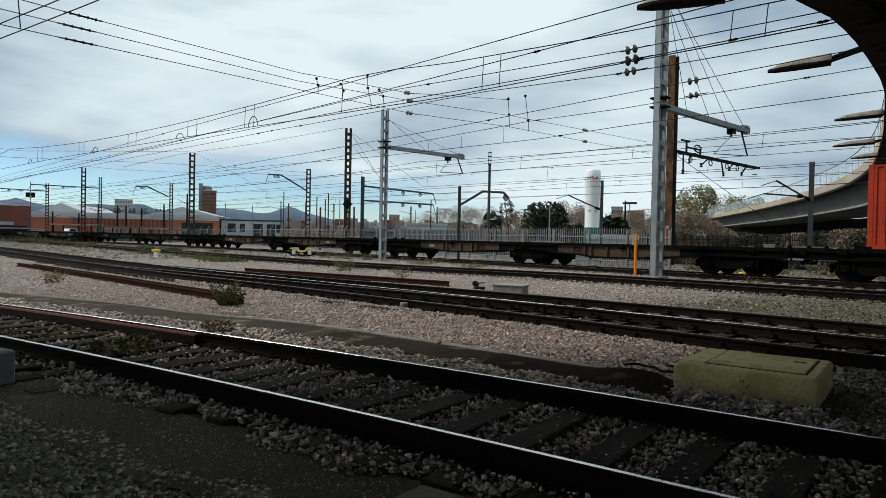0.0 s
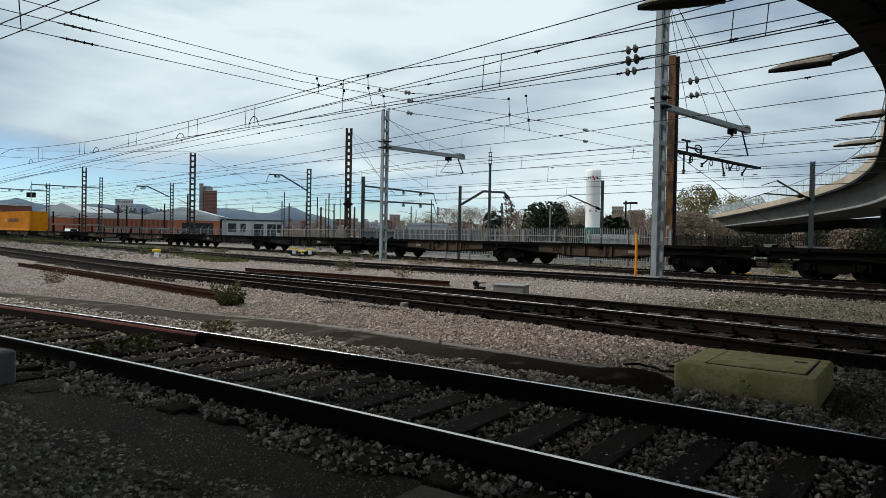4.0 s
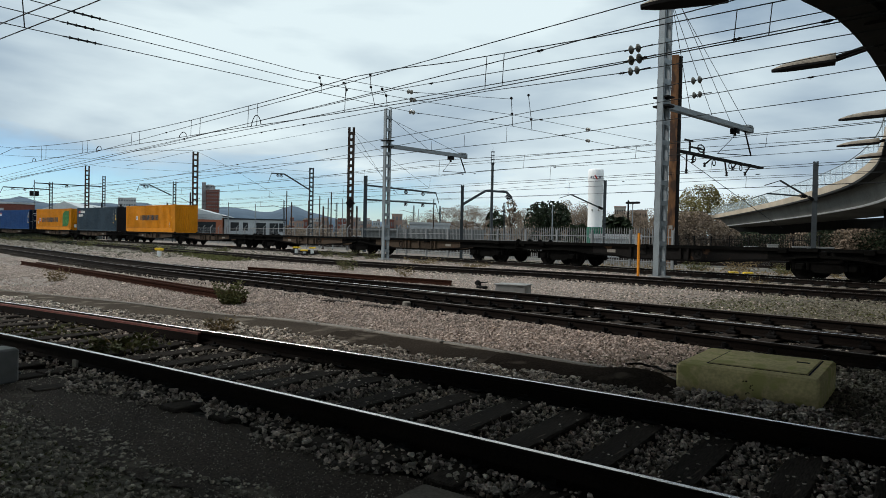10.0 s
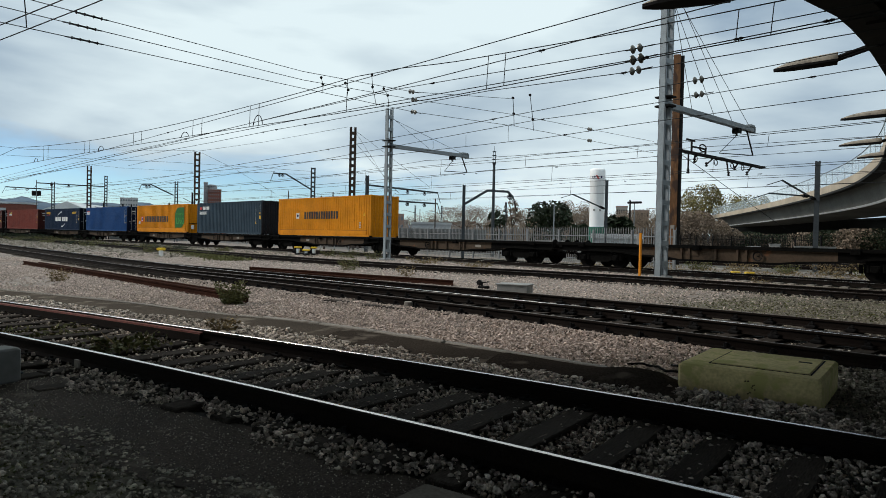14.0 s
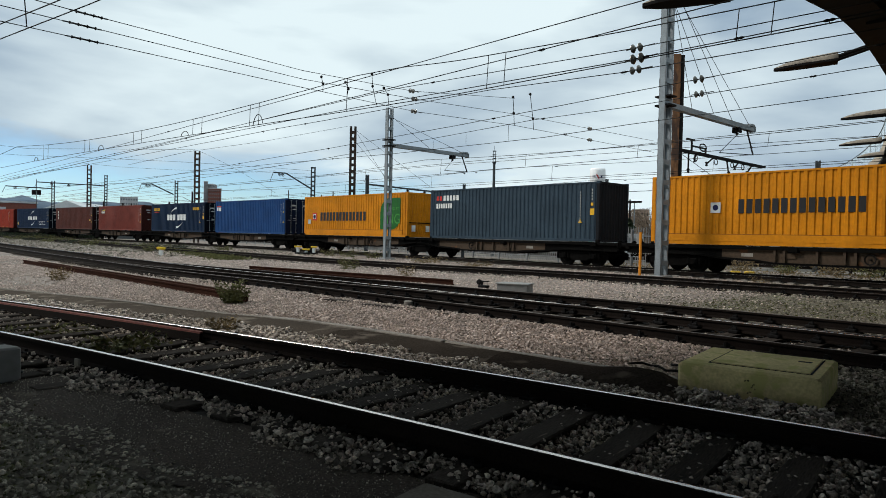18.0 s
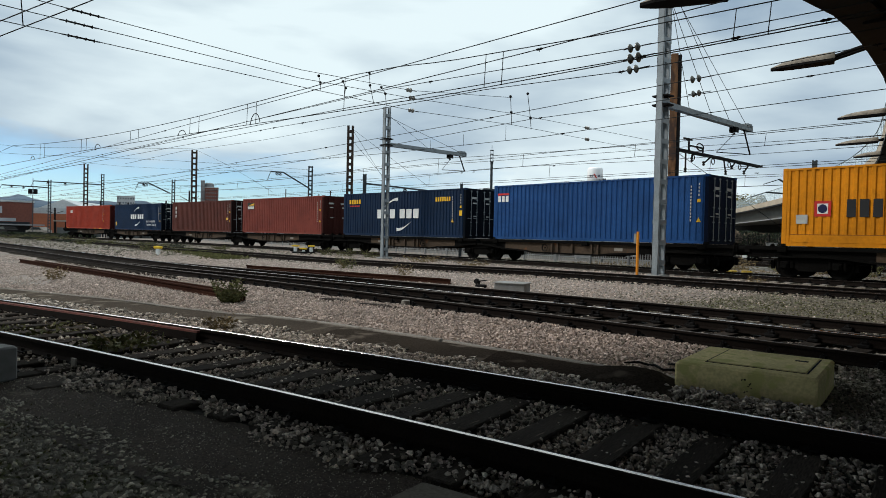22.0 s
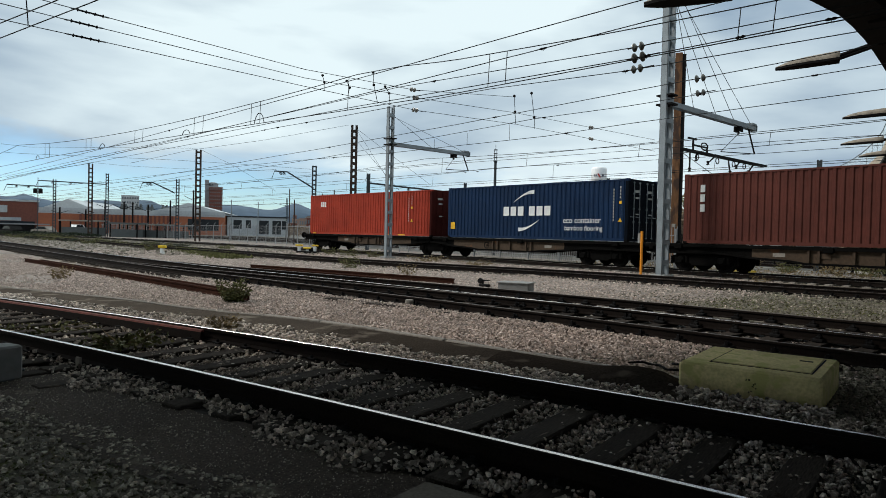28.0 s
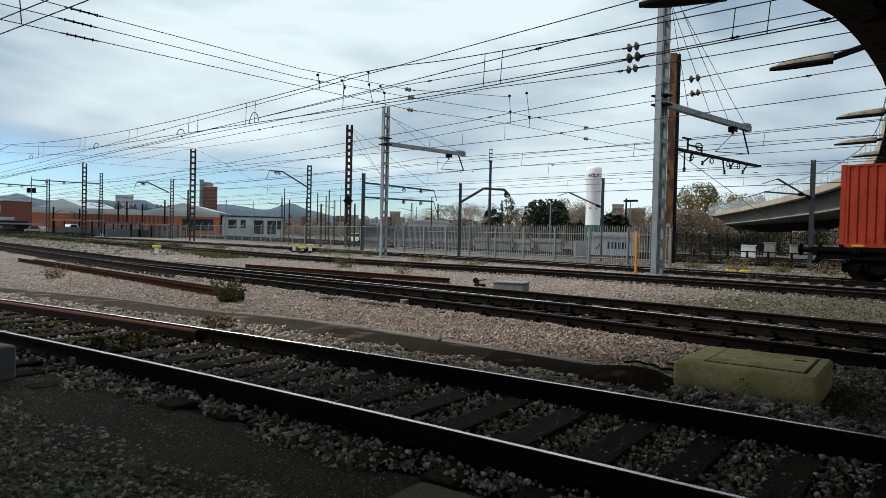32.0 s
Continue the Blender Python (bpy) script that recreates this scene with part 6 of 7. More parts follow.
whole("grease_pot", Solid().turned([(0.0, 0.0), (0.085, 0.0), (0.09, 0.02), (0.085, 0.10), (0.07, 0.11), (0.0, 0.10)], 16), M["kerb"], "small grey round pot beside the turnout rail", "pot", at=(-10.45, 8.72, 0.0))
for k, (x, y, w, turn) in enumerate(((-12.9, 8.25, 0.5, 14), (-12.2, 8.15, 0.75, 16), (-10.9, 8.2, 0.7, 12), (-10.3, 8.35, 0.55, 15), (-9.0, 8.45, 0.5, 10), (-13.9, 8.3, 0.4, 18))):
    whole("timber", Solid().box(-w / 2, w / 2, -0.11, 0.11, -0.09, 0.02, 0.012), M["rust"] if k == 0 else M["wood"], "dark timber end of the far turnout in the gravel", "timber", "timber ends of the far turnout", at=(x, y + 0.1, -0.012), turn=turn)
cab = [(-4.3 + 0.07 * i, 6.95 + 0.10 * math.sin(i * 0.55) + 0.01 * i, -0.02 + 0.02 * math.sin(i * 0.9) ** 2) for i in range(14)]
whole("cable", Solid().line(cab, 0.014, 6), M["dark"], "black cable end lying on the gravel", "cable")
cab = [(-3.95 + 0.05 * i, 7.35 - 0.14 * math.sin(i * 0.4), -0.02 + 0.03 * math.sin(i * 0.5) ** 2) for i in range(12)]
whole("cable", Solid().line(cab, 0.014, 6), M["dark"], "black cable end lying on the gravel", "cable")


# more wires that run with the tracks: distance away, then (x, z) along the wire

CLAMP = Solid().turned([(0.0, -0.12), (0.02, -0.09), (0.032, -0.04), (0.018, 0.0), (0.032, 0.04), (0.02, 0.09), (0.0, 0.12)], 8, axis="x").rod((0, 0, 0), (0, 0, -0.06), 0.009, 5).mesh("wire_clamp", M["dark"])
knock = random.Random(404)


def clamps(y, pts, count):
    """Dark clamps and splices strung along a wire."""
    for _ in range(count):
        k = knock.randrange(len(pts) - 1)
        (xa, za), (xb, zb) = pts[k], pts[k + 1]
        u = knock.random()
        whole("wire_splice", CLAMP, None, "dark splice on an overhead wire", "wire splice", "clamps on the wires", at=(xa + (xb - xa) * u, y, za + (zb - za) * u))


def line_at(y, *pts):
    """A wire at one distance away, through its (x, z) points, carried on along the line."""
    if pts[0][0] > -120:
        pts = ((-150.0, pts[0][1]),) + pts
    wire([(x, y, z) for x, z in pts], 0.0125)
    clamps(y, [(max(x, -75.0), z) for x, z in pts], 5)


line_at(12.4, (-42.52, 6.23), (-19.75, 6.31), (-10.67, 6.37), (-7.39, 6.38), (0.61, 6.40))
line_at(12.4, (-34.89, 5.72), (-15.73, 5.81), (-10.62, 5.86), (-5.54, 5.94), (2.46, 6.07))
line_at(15, (-87.52, 6.95), (-58.03, 6.79), (-44.45, 6.69), (-18.87, 6.66), (-9.53, 6.28), (-4.99, 6.20), (3.01, 6.06))
line_at(13.15, (-40.99, 5.97), (-18.94, 5.70), (-8.35, 5.44), (-4.20, 5.43), (3.80, 5.41))
line_at(16, (-77.86, 6.88), (-49.77, 6.59), (-36.39, 6.46), (-29.45, 6.43), (-25.44, 6.36), (-15.30, 6.25), (-10.15, 6.00), (-4.74, 5.92), (3.26, 5.80))
line_at(19, (-71.48, 5.34), (-56.74, 5.48), (-43.42, 5.62), (-34.92, 5.74), (-30.17, 5.79), (-19.90, 5.97), (-12.03, 6.18), (-5.30, 6.35), (2.70, 6.55))
line_at(21.4, (-69.52, 5.24), (-33.96, 5.79), (-17.89, 6.29), (-13.54, 6.26), (-5.65, 6.41), (2.35, 6.56))
line_at(21.4, (-104.04, 6.51), (-74.17, 6.25), (-51.05, 6.02), (-39.32, 5.88), (-27.26, 5.60), (-17.33, 5.52), (-13.52, 5.62), (-5.32, 5.72), (2.68, 5.82))
line_at(28.0, (-89.36, 5.97), (-44.40, 5.92), (-25.86, 5.88), (-17.67, 5.91), (-8.09, 5.95), (-0.09, 5.98))
line_at(33.0, (-37.41, 6.59), (-17.06, 6.33), (-8.08, 6.10), (-0.08, 5.90))
for x, top, low in ((-21.81, 6.07, 5.54), (-19.25, 6.21, 5.56), (-24.04, 6.00, 5.54)):
    wire([(x, 21.4, top), (x, 21.4, low)], 0.008, "dropper between two overhead wires")
for y, z, count in ((35.5, 5.3, 7), (35.5, 6.2, 6), (47.0, 5.3, 6), (47.0, 6.2, 6)):
    clamps(y, [(-110, z), (-60, z), (-30, z), (-8, z)], count)
for k, y, x0, x1 in ((0.115, 40.0, -110, 10), (0.098, 44.0, -120, 10), (0.085, 52.0, -130, 10)):
    wire([(x0, y - 0.3, EYE + k * y), ((x0 + x1) / 2, y, EYE + k * y), (x1, y, EYE + k * y)], 0.015, sag=0.12)


def insulator(p, d, n=2, r=0.11):
    """Glass discs strung on a wire at p along d."""
    p, d = Vector(p), Vector(d).normalized()
    s = thing("insulator_string", "pale glass insulator discs on a wire", "insulator", at=p, group="insulators on the wires")
    turn = d.to_track_quat("Z", "Y").to_matrix().to_4x4()
    s.matrix_basis = Matrix.Translation(p) @ turn
    for k in range(n):
        part("disc", Solid().turned([(0.02, -0.05), (r, -0.02), (r, 0.0), (0.05, 0.05), (0.02, 0.06)], 14, at=(0, 0, (k - n / 2) * 0.2)), M["glass"], s)
    part("rod", Solid().rod((0, 0, -0.2 - 0.1 * n), (0, 0, 0.2 + 0.1 * n), 0.014, 6), M["dark"], s)


for p in ((-9.14, 15, 6.27), (-7.98, 13.15, 5.44), (-9.77, 16, 6.01), (-9.51, 19, 6.24), (-10.69, 21.4, 6.36)):
    insulator(p, (1, 0, 0.02))



def strain_rod(p, d):
    """A dark rod insulator with small fins and an eye at each end, strung on a wire."""
    p, d = Vector(p), Vector(d).normalized()
    r = thing("strain_insulator", "dark rod insulator with end eyes on a wire", "insulator", at=p, group="insulators on the wires")
    r.matrix_basis = Matrix.Translation(p) @ d.to_track_quat("Z", "Y").to_matrix().to_4x4()
    part("rod", Solid().rod((0, 0, -0.42), (0, 0, 0.42), 0.028, 8), M["dark"], r)
    for z in (-0.4, -0.14, 0.14, 0.4):
        part("fin", Solid().turned([(0.02, z - 0.02), (0.055, z), (0.02, z + 0.02)], 10), M["dark"], r)
    for sgn in (-1, 1):
        ring = [(0.05 * math.cos(a), 0, sgn * 0.52 + 0.1 * math.sin(a)) for a in (k * math.pi / 5 for k in range(11))]
        part("eye", Solid().line(ring, 0.012, 5), M["galva"], r)


FEEDS = [
    [(-20.9, 2.99, 7.61), (-22.35, 5.88, 7.89), (-25.11, 14.9, 8.31), (-25.51, 21.32, 8.54), (-25.96, 29.35, 9.5)],
    [(-21.0, 3.01, 7.25), (-22.48, 5.74, 7.56), (-25.18, 14.94, 7.97), (-25.48, 21.48, 8.17), (-26.05, 29.49, 8.62), (-24.84, 42.82, 8.45)],
    [(-21.1, 3.03, 6.86), (-22.56, 5.82, 7.17), (-25.24, 14.99, 7.63), (-25.58, 21.54, 7.58), (-26.11, 29.58, 7.98), (-24.88, 42.92, 7.67)],
]
for f in FEEDS:
    wire(f, 0.013, "feeder wire that crosses the tracks")
    insulator(f[3], Vector(f[3]) - Vector(f[2]), 2, 0.11)
    strain_rod(Vector(f[1]), Vector(f[2]) - Vector(f[1]))
    if len(f) > 5:
        insulator((Vector(f[4]) + Vector(f[5])) / 2, Vector(f[5]) - Vector(f[4]), 2, 0.11)
for pts in ([(-21.25, 2.81, 6.37), (-16.9, 3.71, 6.4), (-14.72, 3.97, 6.29)], [(-21.33, 2.82, 6.01), (-16.7, 4.39, 6.49), (-14.53, 4.55, 6.34)], [(-18.86, 3.52, 7.09), (-18.97, 3.58, 6.65), (-19.05, 3.62, 6.32)]):
    wire(pts, 0.014)
for pts in ([(-25.58, 16.09, 8.34), (-25.59, 16.19, 8.06), (-25.65, 16.23, 7.7)], [(-25.04, 17.0, 8.17), (-25.01, 17.14, 7.89), (-25.12, 17.13, 7.47)], [(-24.29, 17.89, 8.58), (-24.36, 17.99, 8.06), (-24.38, 18.24, 7.27)],
            [(-24.07, 18.4, 8.01), (-24.0, 18.58, 7.73), (-24.05, 18.69, 7.22)], [(-20.17, 22.68, 7.73), (-20.22, 22.81, 7.05), (-20.26, 22.91, 6.51)], [(-19.58, 23.16, 7.85), (-19.6, 23.41, 6.81), (-19.62, 23.5, 6.31)]):
    wire(pts, 0.014, "jumper wire between feeder wires")
    for p in pts[:2]:
        whole("wire_clamp", Solid().turned([(0.0, -0.07), (0.06, -0.03), (0.06, 0.03), (0.0, 0.07)], 8, at=p), M["dark"], "dark clamp on a feeder wire", "wire clamp", "clamps on the wires")

# feeders and guy wires that cross the yard
wire([(-88.84, 14.4, 10.49), (-88.37, 17.08, 10.37), (-86.84, 23.65, 10.89), (-83.24, 34.21, 11.61)], 0.015, "thin wire that crosses the yard")
wire([(-83.86, 13.85, 9.12), (-83.61, 15.33, 9.12), (-81.69, 23.48, 9.38), (-79.48, 30.14, 9.51), (-75.59, 38.88, 9.41), (-72.41, 44.52, 9.2)], 0.015, "thin wire that crosses the yard")
wire([(-108.43, 28.03, 10.99), (-107.08, 32.83, 10.77), (-104.66, 39.88, 10.78), (-98.36, 53.56, 11.15), (-95.41, 58.67, 11.11)], 0.015, "thin wire that crosses the yard")
wire([(-66.47, 20.98, 7.49), (-64.77, 25.74, 9.04), (-61.77, 32.28, 10.53), (-57.47, 39.44, 12.49)], 0.015, "thin wire that crosses the yard")
wire([(-83.07, 34.64, 11.5), (-81.41, 38.37, 9.66), (-79.02, 43.07, 6.61)], 0.015, "thin wire that crosses the yard")
wire([(-57.02, 39.9, 12.21), (-55.06, 42.57, 7.22)], 0.015, "thin wire that crosses the yard")
wire([(-57.02, 39.9, 12.21), (-52.12, 46.13, 6.52)], 0.015, "thin wire that crosses the yard")
wire([(-57.08, 39.82, 11.17), (-54.18, 43.69, 5.8)], 0.015, "thin wire that crosses the yard")
wire([(-59.17, 9.96, 4.98), (-58.77, 12.08, 5.63), (-57.99, 15.4, 6.47)], 0.015, "thin wire that crosses the yard")
wire([(-77.9, 18.21, 4.78), (-75.79, 25.62, 6.35), (-73.78, 30.93, 7.74), (-70.26, 38.26, 8.57)], 0.015, "thin wire that crosses the yard")
wire([(-73.96, 12.46, 4.93), (-72.48, 19.26, 5.79), (-69.52, 28.14, 6.6)], 0.015, "thin wire that crosses the yard")


# ---------------------------------------------------------------- bridge
# the first five points are out of view, laid to shade the foreground
EDGE = smooth_line([(-60, -22.0), (-28, -12.0), (-17, -5.5), (-10.6, 2.2), (-7.5, 9.5), (-6.3, 17.8), (-6.2, 20.9), (-6.75, 25.75), (-7.45, 30.0), (-8.9, 36.0), (-11.3, 45.2), (-15.6, 59.0), (-22.8, 75.1), (-34.8, 96.1), (-52.3, 123.2), (-74.4, 155.3)], 1.5)
BR = 7.45


def ease(a, b, x):
    u = min(1, max(0, (x - a) / (b - a)))
    return u * u * (3 - 2 * u)


EDGE3 = [(x, y, -0.55 * ease(36, 75, y)) for x, y in EDGE]
WIDE = 14.0
br = thing("road_bridge", "curved concrete road bridge with a beige edge and a dark underside", "bridge", kind="structure")
# the unseen 44 m width is invented to keep sky light out
part("deck", Solid().sweep([p for p in EDGE3 if p[1] < 41], [(-0.3, BR + 0.3), (-0.3, BR + 0.6), (-44, BR + 0.6), (-44, BR + 0.3)]), M["soffit"], br, "concrete deck darkened for its shaded underside")
part("ramp_deck", Solid().sweep([p for p in EDGE3 if p[1] > 39], [(-0.3, BR + 0.305), (-0.3, BR + 0.605), (-WIDE, BR + 0.605), (-WIDE, BR + 0.305)]), M["soffit"], br, "concrete deck darkened for its shaded underside")
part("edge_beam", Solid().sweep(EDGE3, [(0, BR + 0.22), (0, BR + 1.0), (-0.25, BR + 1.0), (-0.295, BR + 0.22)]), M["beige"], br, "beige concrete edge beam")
# added dark nose: paints the backlit foot of the edge beam
part("drip_nose", Solid().sweep(EDGE3, [(-0.004, BR), (-0.004, BR + 0.216), (-0.9, BR + 0.216), (-0.9, BR + 0.1)]), M["soffit"], br, "added dark nose that paints shade under the edge beam")
part("far_edge_beam", Solid().sweep([p for p in EDGE3 if p[1] > 41], [(-WIDE, BR), (-WIDE, BR + 1.0), (-WIDE - 0.3, BR + 1.0), (-WIDE - 0.3, BR)]), M["beige"], br)
FARSIDE = [p for p in EDGE3 if p[1] > 33]
part("girder", Solid().sweep(FARSIDE, [(-1.3, BR + 0.299), (-1.9, BR - 1.55), (-10.5, BR - 1.55), (-11.2, BR + 0.299)]), material("stained_girder_concrete", (0.19, 0.185, 0.17), 0.9, dark=0.7, grain=5, patch=0.3, bump=0.15), br, "grey concrete box girder")
part("drip_edge", Solid().sweep(FARSIDE, [(-1.84, BR - 1.66), (-1.72, BR - 1.5), (-1.87, BR - 1.5), (-2.0, BR - 1.66)]), M["white"], br, "pale strip along the girder's foot")
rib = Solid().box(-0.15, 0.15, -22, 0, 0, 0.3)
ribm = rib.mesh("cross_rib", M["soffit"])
for i in range(2, len(EDGE3) - 1, 2):
    x, y, z = EDGE3[i]
    if -9 < y < 40:
        d = math.degrees(math.atan2(EDGE3[i + 1][1] - y, EDGE3[i + 1][0] - x))
        part("cross_rib", ribm, None, br, at=(x + 0.4 * math.sin(radians(d)), y - 0.4 * math.cos(radians(d)), BR - 0.02), turn=d)
SCREEN = material("pale_screen_panel", (0.62, 0.72, 0.76), 0.25, dark=0.9, grain=4, patch=0.3, bump=0)
SCREEN.node_tree.nodes["Principled BSDF"].inputs["Alpha"].default_value = 0.28
FARPATH = [p for p in EDGE3 if p[1] > 30]
for i in range(0, len(FARPATH) - 2, 2):
    a, b = Vector(FARPATH[i]), Vector(FARPATH[i + 2])
    s = Solid().beam(a + Vector((0.1, 0, BR + 1.75)), b + Vector((0.1, 0, BR + 1.75)), 0.02, 1.4)
    part("screen_panel", s, SCREEN, br, "pale translucent parapet panel")
    part("screen_post", Solid().box(a.x + 0.085, a.x + 0.115, a.y - 0.015, a.y + 0.015, a.z + BR + 1.0, a.z + BR + 2.5), M["galva"], br)
part("hand_rail", Solid().line([(x + 0.1, y, z + BR + 2.52) for x, y, z in FARPATH], 0.04, 6), M["galva"], br)


# added wall out of view: blocks light from the far right
far_wall = thing("abutment_wall", "unseen dark wall added to block light under the bridge", "abutment", kind="structure")
part("wall", Solid().box(2.0, 46, 37.2, 38.0, -0.06, BR + 0.28), M["soffit"], far_wall, "dark wall out of view")


def plan_on(y0):
    i = min(range(len(EDGE)), key=lambda k: abs(EDGE[k][1] - y0))
    return EDGE[i]


for y0, inset in ((52.0, 6.0), (80.0, 6.0), (-8.0, 9.0)):
    x, y = plan_on(y0)
    pr = Solid().turned([(0.75, 0), (0.75, BR - 2.2), (1.6, BR - 1.2), (1.6, BR - 0.9)], 20)
    whole("bridge_pier", pr, M["soffit"], "round concrete pier under the bridge", "bridge pier", "bridge piers", "structure", at=(x + inset, y + 1.0, -0.06))


def bridge_lamp(tip, root, hold):
    """A long shell-shaped luminaire on twin tubes that reach out from the bridge."""
    tip, root, hold = Vector(tip), Vector(root), Vector(hold)
    L = thing("bridge_lamp", "long beige shell-shaped street lamp on twin dark tubes", "street lamp", at=root, group="lamps along the bridge")
    d = tip - root
    ln = d.length
    d.normalize()
    side = Vector((-d.y, d.x, 0)).normalized()
    shell, under = Solid(), Solid()
    rows = []
    for k in range(7):
        u = k / 6
        c = d * ln * u
        w = 0.30 * (1 - 0.75 * u ** 6)
        h = 0.27 * (1 - 0.30 * u) * (1 - 0.9 * u ** 5)
        rows.append([c + side * w * math.cos(a) + Vector((0, 0, h * math.sin(a))) for a in (math.pi * j / 8 for j in range(9))])
    vs = [p for r in rows for p in r]
    shell.add(vs, [(9 * i + j, 9 * i + j + 1, 9 * i + 10 + j, 9 * i + 9 + j) for i in range(6) for j in range(8)] + [tuple(range(8, -1, -1)), tuple(range(54, 63))])
    under.add([r[0] + Vector((0, 0, -0.006)) for r in rows] + [r[8] + Vector((0, 0, -0.006)) for r in rows] + [r[0] + Vector((0, 0, -0.07)) for r in rows] + [r[8] + Vector((0, 0, -0.07)) for r in rows],
              [(i, i + 1, 8 + i, 7 + i) for i in range(6)] + [(14 + i, 21 + i, 22 + i, 15 + i) for i in range(6)] + [(i, 14 + i, 15 + i, i + 1) for i in range(6)] + [(7 + i, 8 + i, 22 + i, 21 + i) for i in range(6)] + [(0, 7, 21, 14), (6, 20, 27, 13)])
    part("shell", shell, M["shell"], L, "weathered beige shell", smooth=True)
    part("underside", under, M["dark"], L, "dark glazed underside")
    for k in (-0.2, 0.2):
        part("tube", Solid().rod(d * 0.3 + side * k, hold - root + side * k, 0.06, 8), M["dark"], L)


for tip, root in (((-9.2, 23.39, 7.27), (-7.44, 23.98, 7.38)), ((-10.64, 34.94, 7.34), (-8.88, 35.7, 7.46)), ((-13.64, 44.58, 7.4), (-11.6, 45.25, 7.5)), ((-14.11, 49.71, 7.2), (-12.6, 50.3, 7.3)), ((-8.42, 13.86, 6.87), (-6.75, 14.75, 6.92))):
    t_, r_ = Vector(tip), Vector(root)
    h_ = r_ + (r_ - t_).normalized() * 1.5
    bridge_lamp(tip, root, (h_.x, h_.y, BR + 0.45))

# ---------------------------------------------------------------- far buildings and hills
FAR = {
    "brick": material("red_brick_wall", (0.34, 0.118, 0.064), 0.9, dark=0.8, grain=3, patch=0.15, bump=0.1),
    "brick2": material("brown_brick_wall", (0.19, 0.070, 0.052), 0.9, dark=0.8, grain=3, patch=0.15, bump=0.1),
    "sheet": material("grey_sheet_roof", (0.55, 0.57, 0.58), 0.6, dark=0.85, grain=2, patch=0.1, bump=0.05),
    "wall": material("whitewashed_wall", (0.44, 0.455, 0.47), 0.85, dark=0.85, grain=2, patch=0.2, bump=0.05),
    # both hill colours have distance haze mixed in
    "hill": material("haze_blue_hill", (0.115, 0.155, 0.205), 1.0, dark=0.8, grain=0.02, patch=0.006, bump=0),
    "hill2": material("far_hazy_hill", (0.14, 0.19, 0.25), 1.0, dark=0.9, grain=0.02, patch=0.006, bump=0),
    # beige and terracotta are dulled to stand in for distance haze
    "beigeb": material("beige_render", (0.37, 0.33, 0.29), 0.9, dark=0.85, grain=0.5, patch=0.1, bump=0),
    "terra": material("terracotta_render", (0.36, 0.245, 0.20), 0.9, dark=0.85, grain=0.5, patch=0.1, bump=0),
    "pane": material("dark_window", (0.02, 0.024, 0.028), 0.2, dark=0.8, grain=1, patch=0.2, bump=0),
    "glazing": material("grey_window_band", (0.16, 0.18, 0.20), 0.3, dark=0.8, grain=1, patch=0.2, bump=0),
    "concrete": material("weathered_tower_concrete", (0.27, 0.27, 0.28), 0.9, dark=0.8, grain=0.6, patch=0.15, bump=0),
    "tarp": material("dark_grey_screen", (0.11, 0.118, 0.118), 0.9, dark=0.85, grain=2, patch=0.3, bump=0.1),
}


def in_sight(az, dist):
    """A plan place by its bearing (degrees right of the view's middle) and distance."""
    a = radians(46.93 - az)
    return (-math.sin(a) * dist, math.cos(a) * dist)


def ridge(name, dist, heights, mat, words, rough, seed):
    s = Solid()
    top = []
    for i in range(241):
        az = -62 + i * 0.5
        h = np.interp(az, [a for a, _ in heights], [b for _, b in heights]) + rough * noise.noise((az * 0.5, seed, 0)) + 0.5 * rough * noise.noise((az * 1.7, seed, 2))
        top.append((in_sight(az, dist), in_sight(az, dist + 400), h))
    n = len(top)
    s.add([(p[0], p[1], -8) for p, q, h in top] + [(p[0], p[1], h * 0.55) for p, q, h in top] + [(q[0], q[1], h * (dist + 400) / dist) for p, q, h in top],
          [(r * n + i, r * n + i + 1, (r + 1) * n + i + 1, (r + 1) * n + i) for r in range(2) for i in range(n - 1)])
    return whole(name, s, mat, words, "hills", kind="structure", smooth=True)


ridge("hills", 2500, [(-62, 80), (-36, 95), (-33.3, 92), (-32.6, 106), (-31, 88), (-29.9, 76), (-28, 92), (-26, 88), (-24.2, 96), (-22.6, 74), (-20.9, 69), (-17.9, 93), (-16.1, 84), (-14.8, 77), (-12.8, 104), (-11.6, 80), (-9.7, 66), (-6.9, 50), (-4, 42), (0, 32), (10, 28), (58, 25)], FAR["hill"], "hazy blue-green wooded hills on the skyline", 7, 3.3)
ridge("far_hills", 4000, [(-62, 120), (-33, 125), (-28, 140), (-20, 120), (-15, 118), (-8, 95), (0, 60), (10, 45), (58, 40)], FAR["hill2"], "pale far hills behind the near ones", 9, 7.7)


def block(name, az0, az1, dist, z0, z1, depth, mat, words, windows=None, roof=None, turn=0.0, group="", glass="pane"):
    """A building whose front runs between two bearings; windows: (columns, rows, width share, height share)."""
    a, b = Vector(in_sight(az0, dist)), Vector(in_sight(az1, dist + turn))
    L = (b - a).length
    th = thing(name, words, "building", at=(a.x, a.y, -0.06), turn=math.degrees(math.atan2(b.y - a.y, b.x - a.x)), group=group)
    part("wall", Solid().box(0, L, 0, depth, z0, z1), mat, th)
    part("roof", Solid().box(-0.15, L + 0.15, -0.15, depth + 0.15, z1 + 0.004, z1 + 0.35), roof or FAR["sheet"], th)
    if windows:
        c, r, ws, hs = windows
        me = Solid().box(0, L / c * ws, -0.06, 0.05, 0, (z1 - z0) / r * hs).mesh("window", FAR[glass])
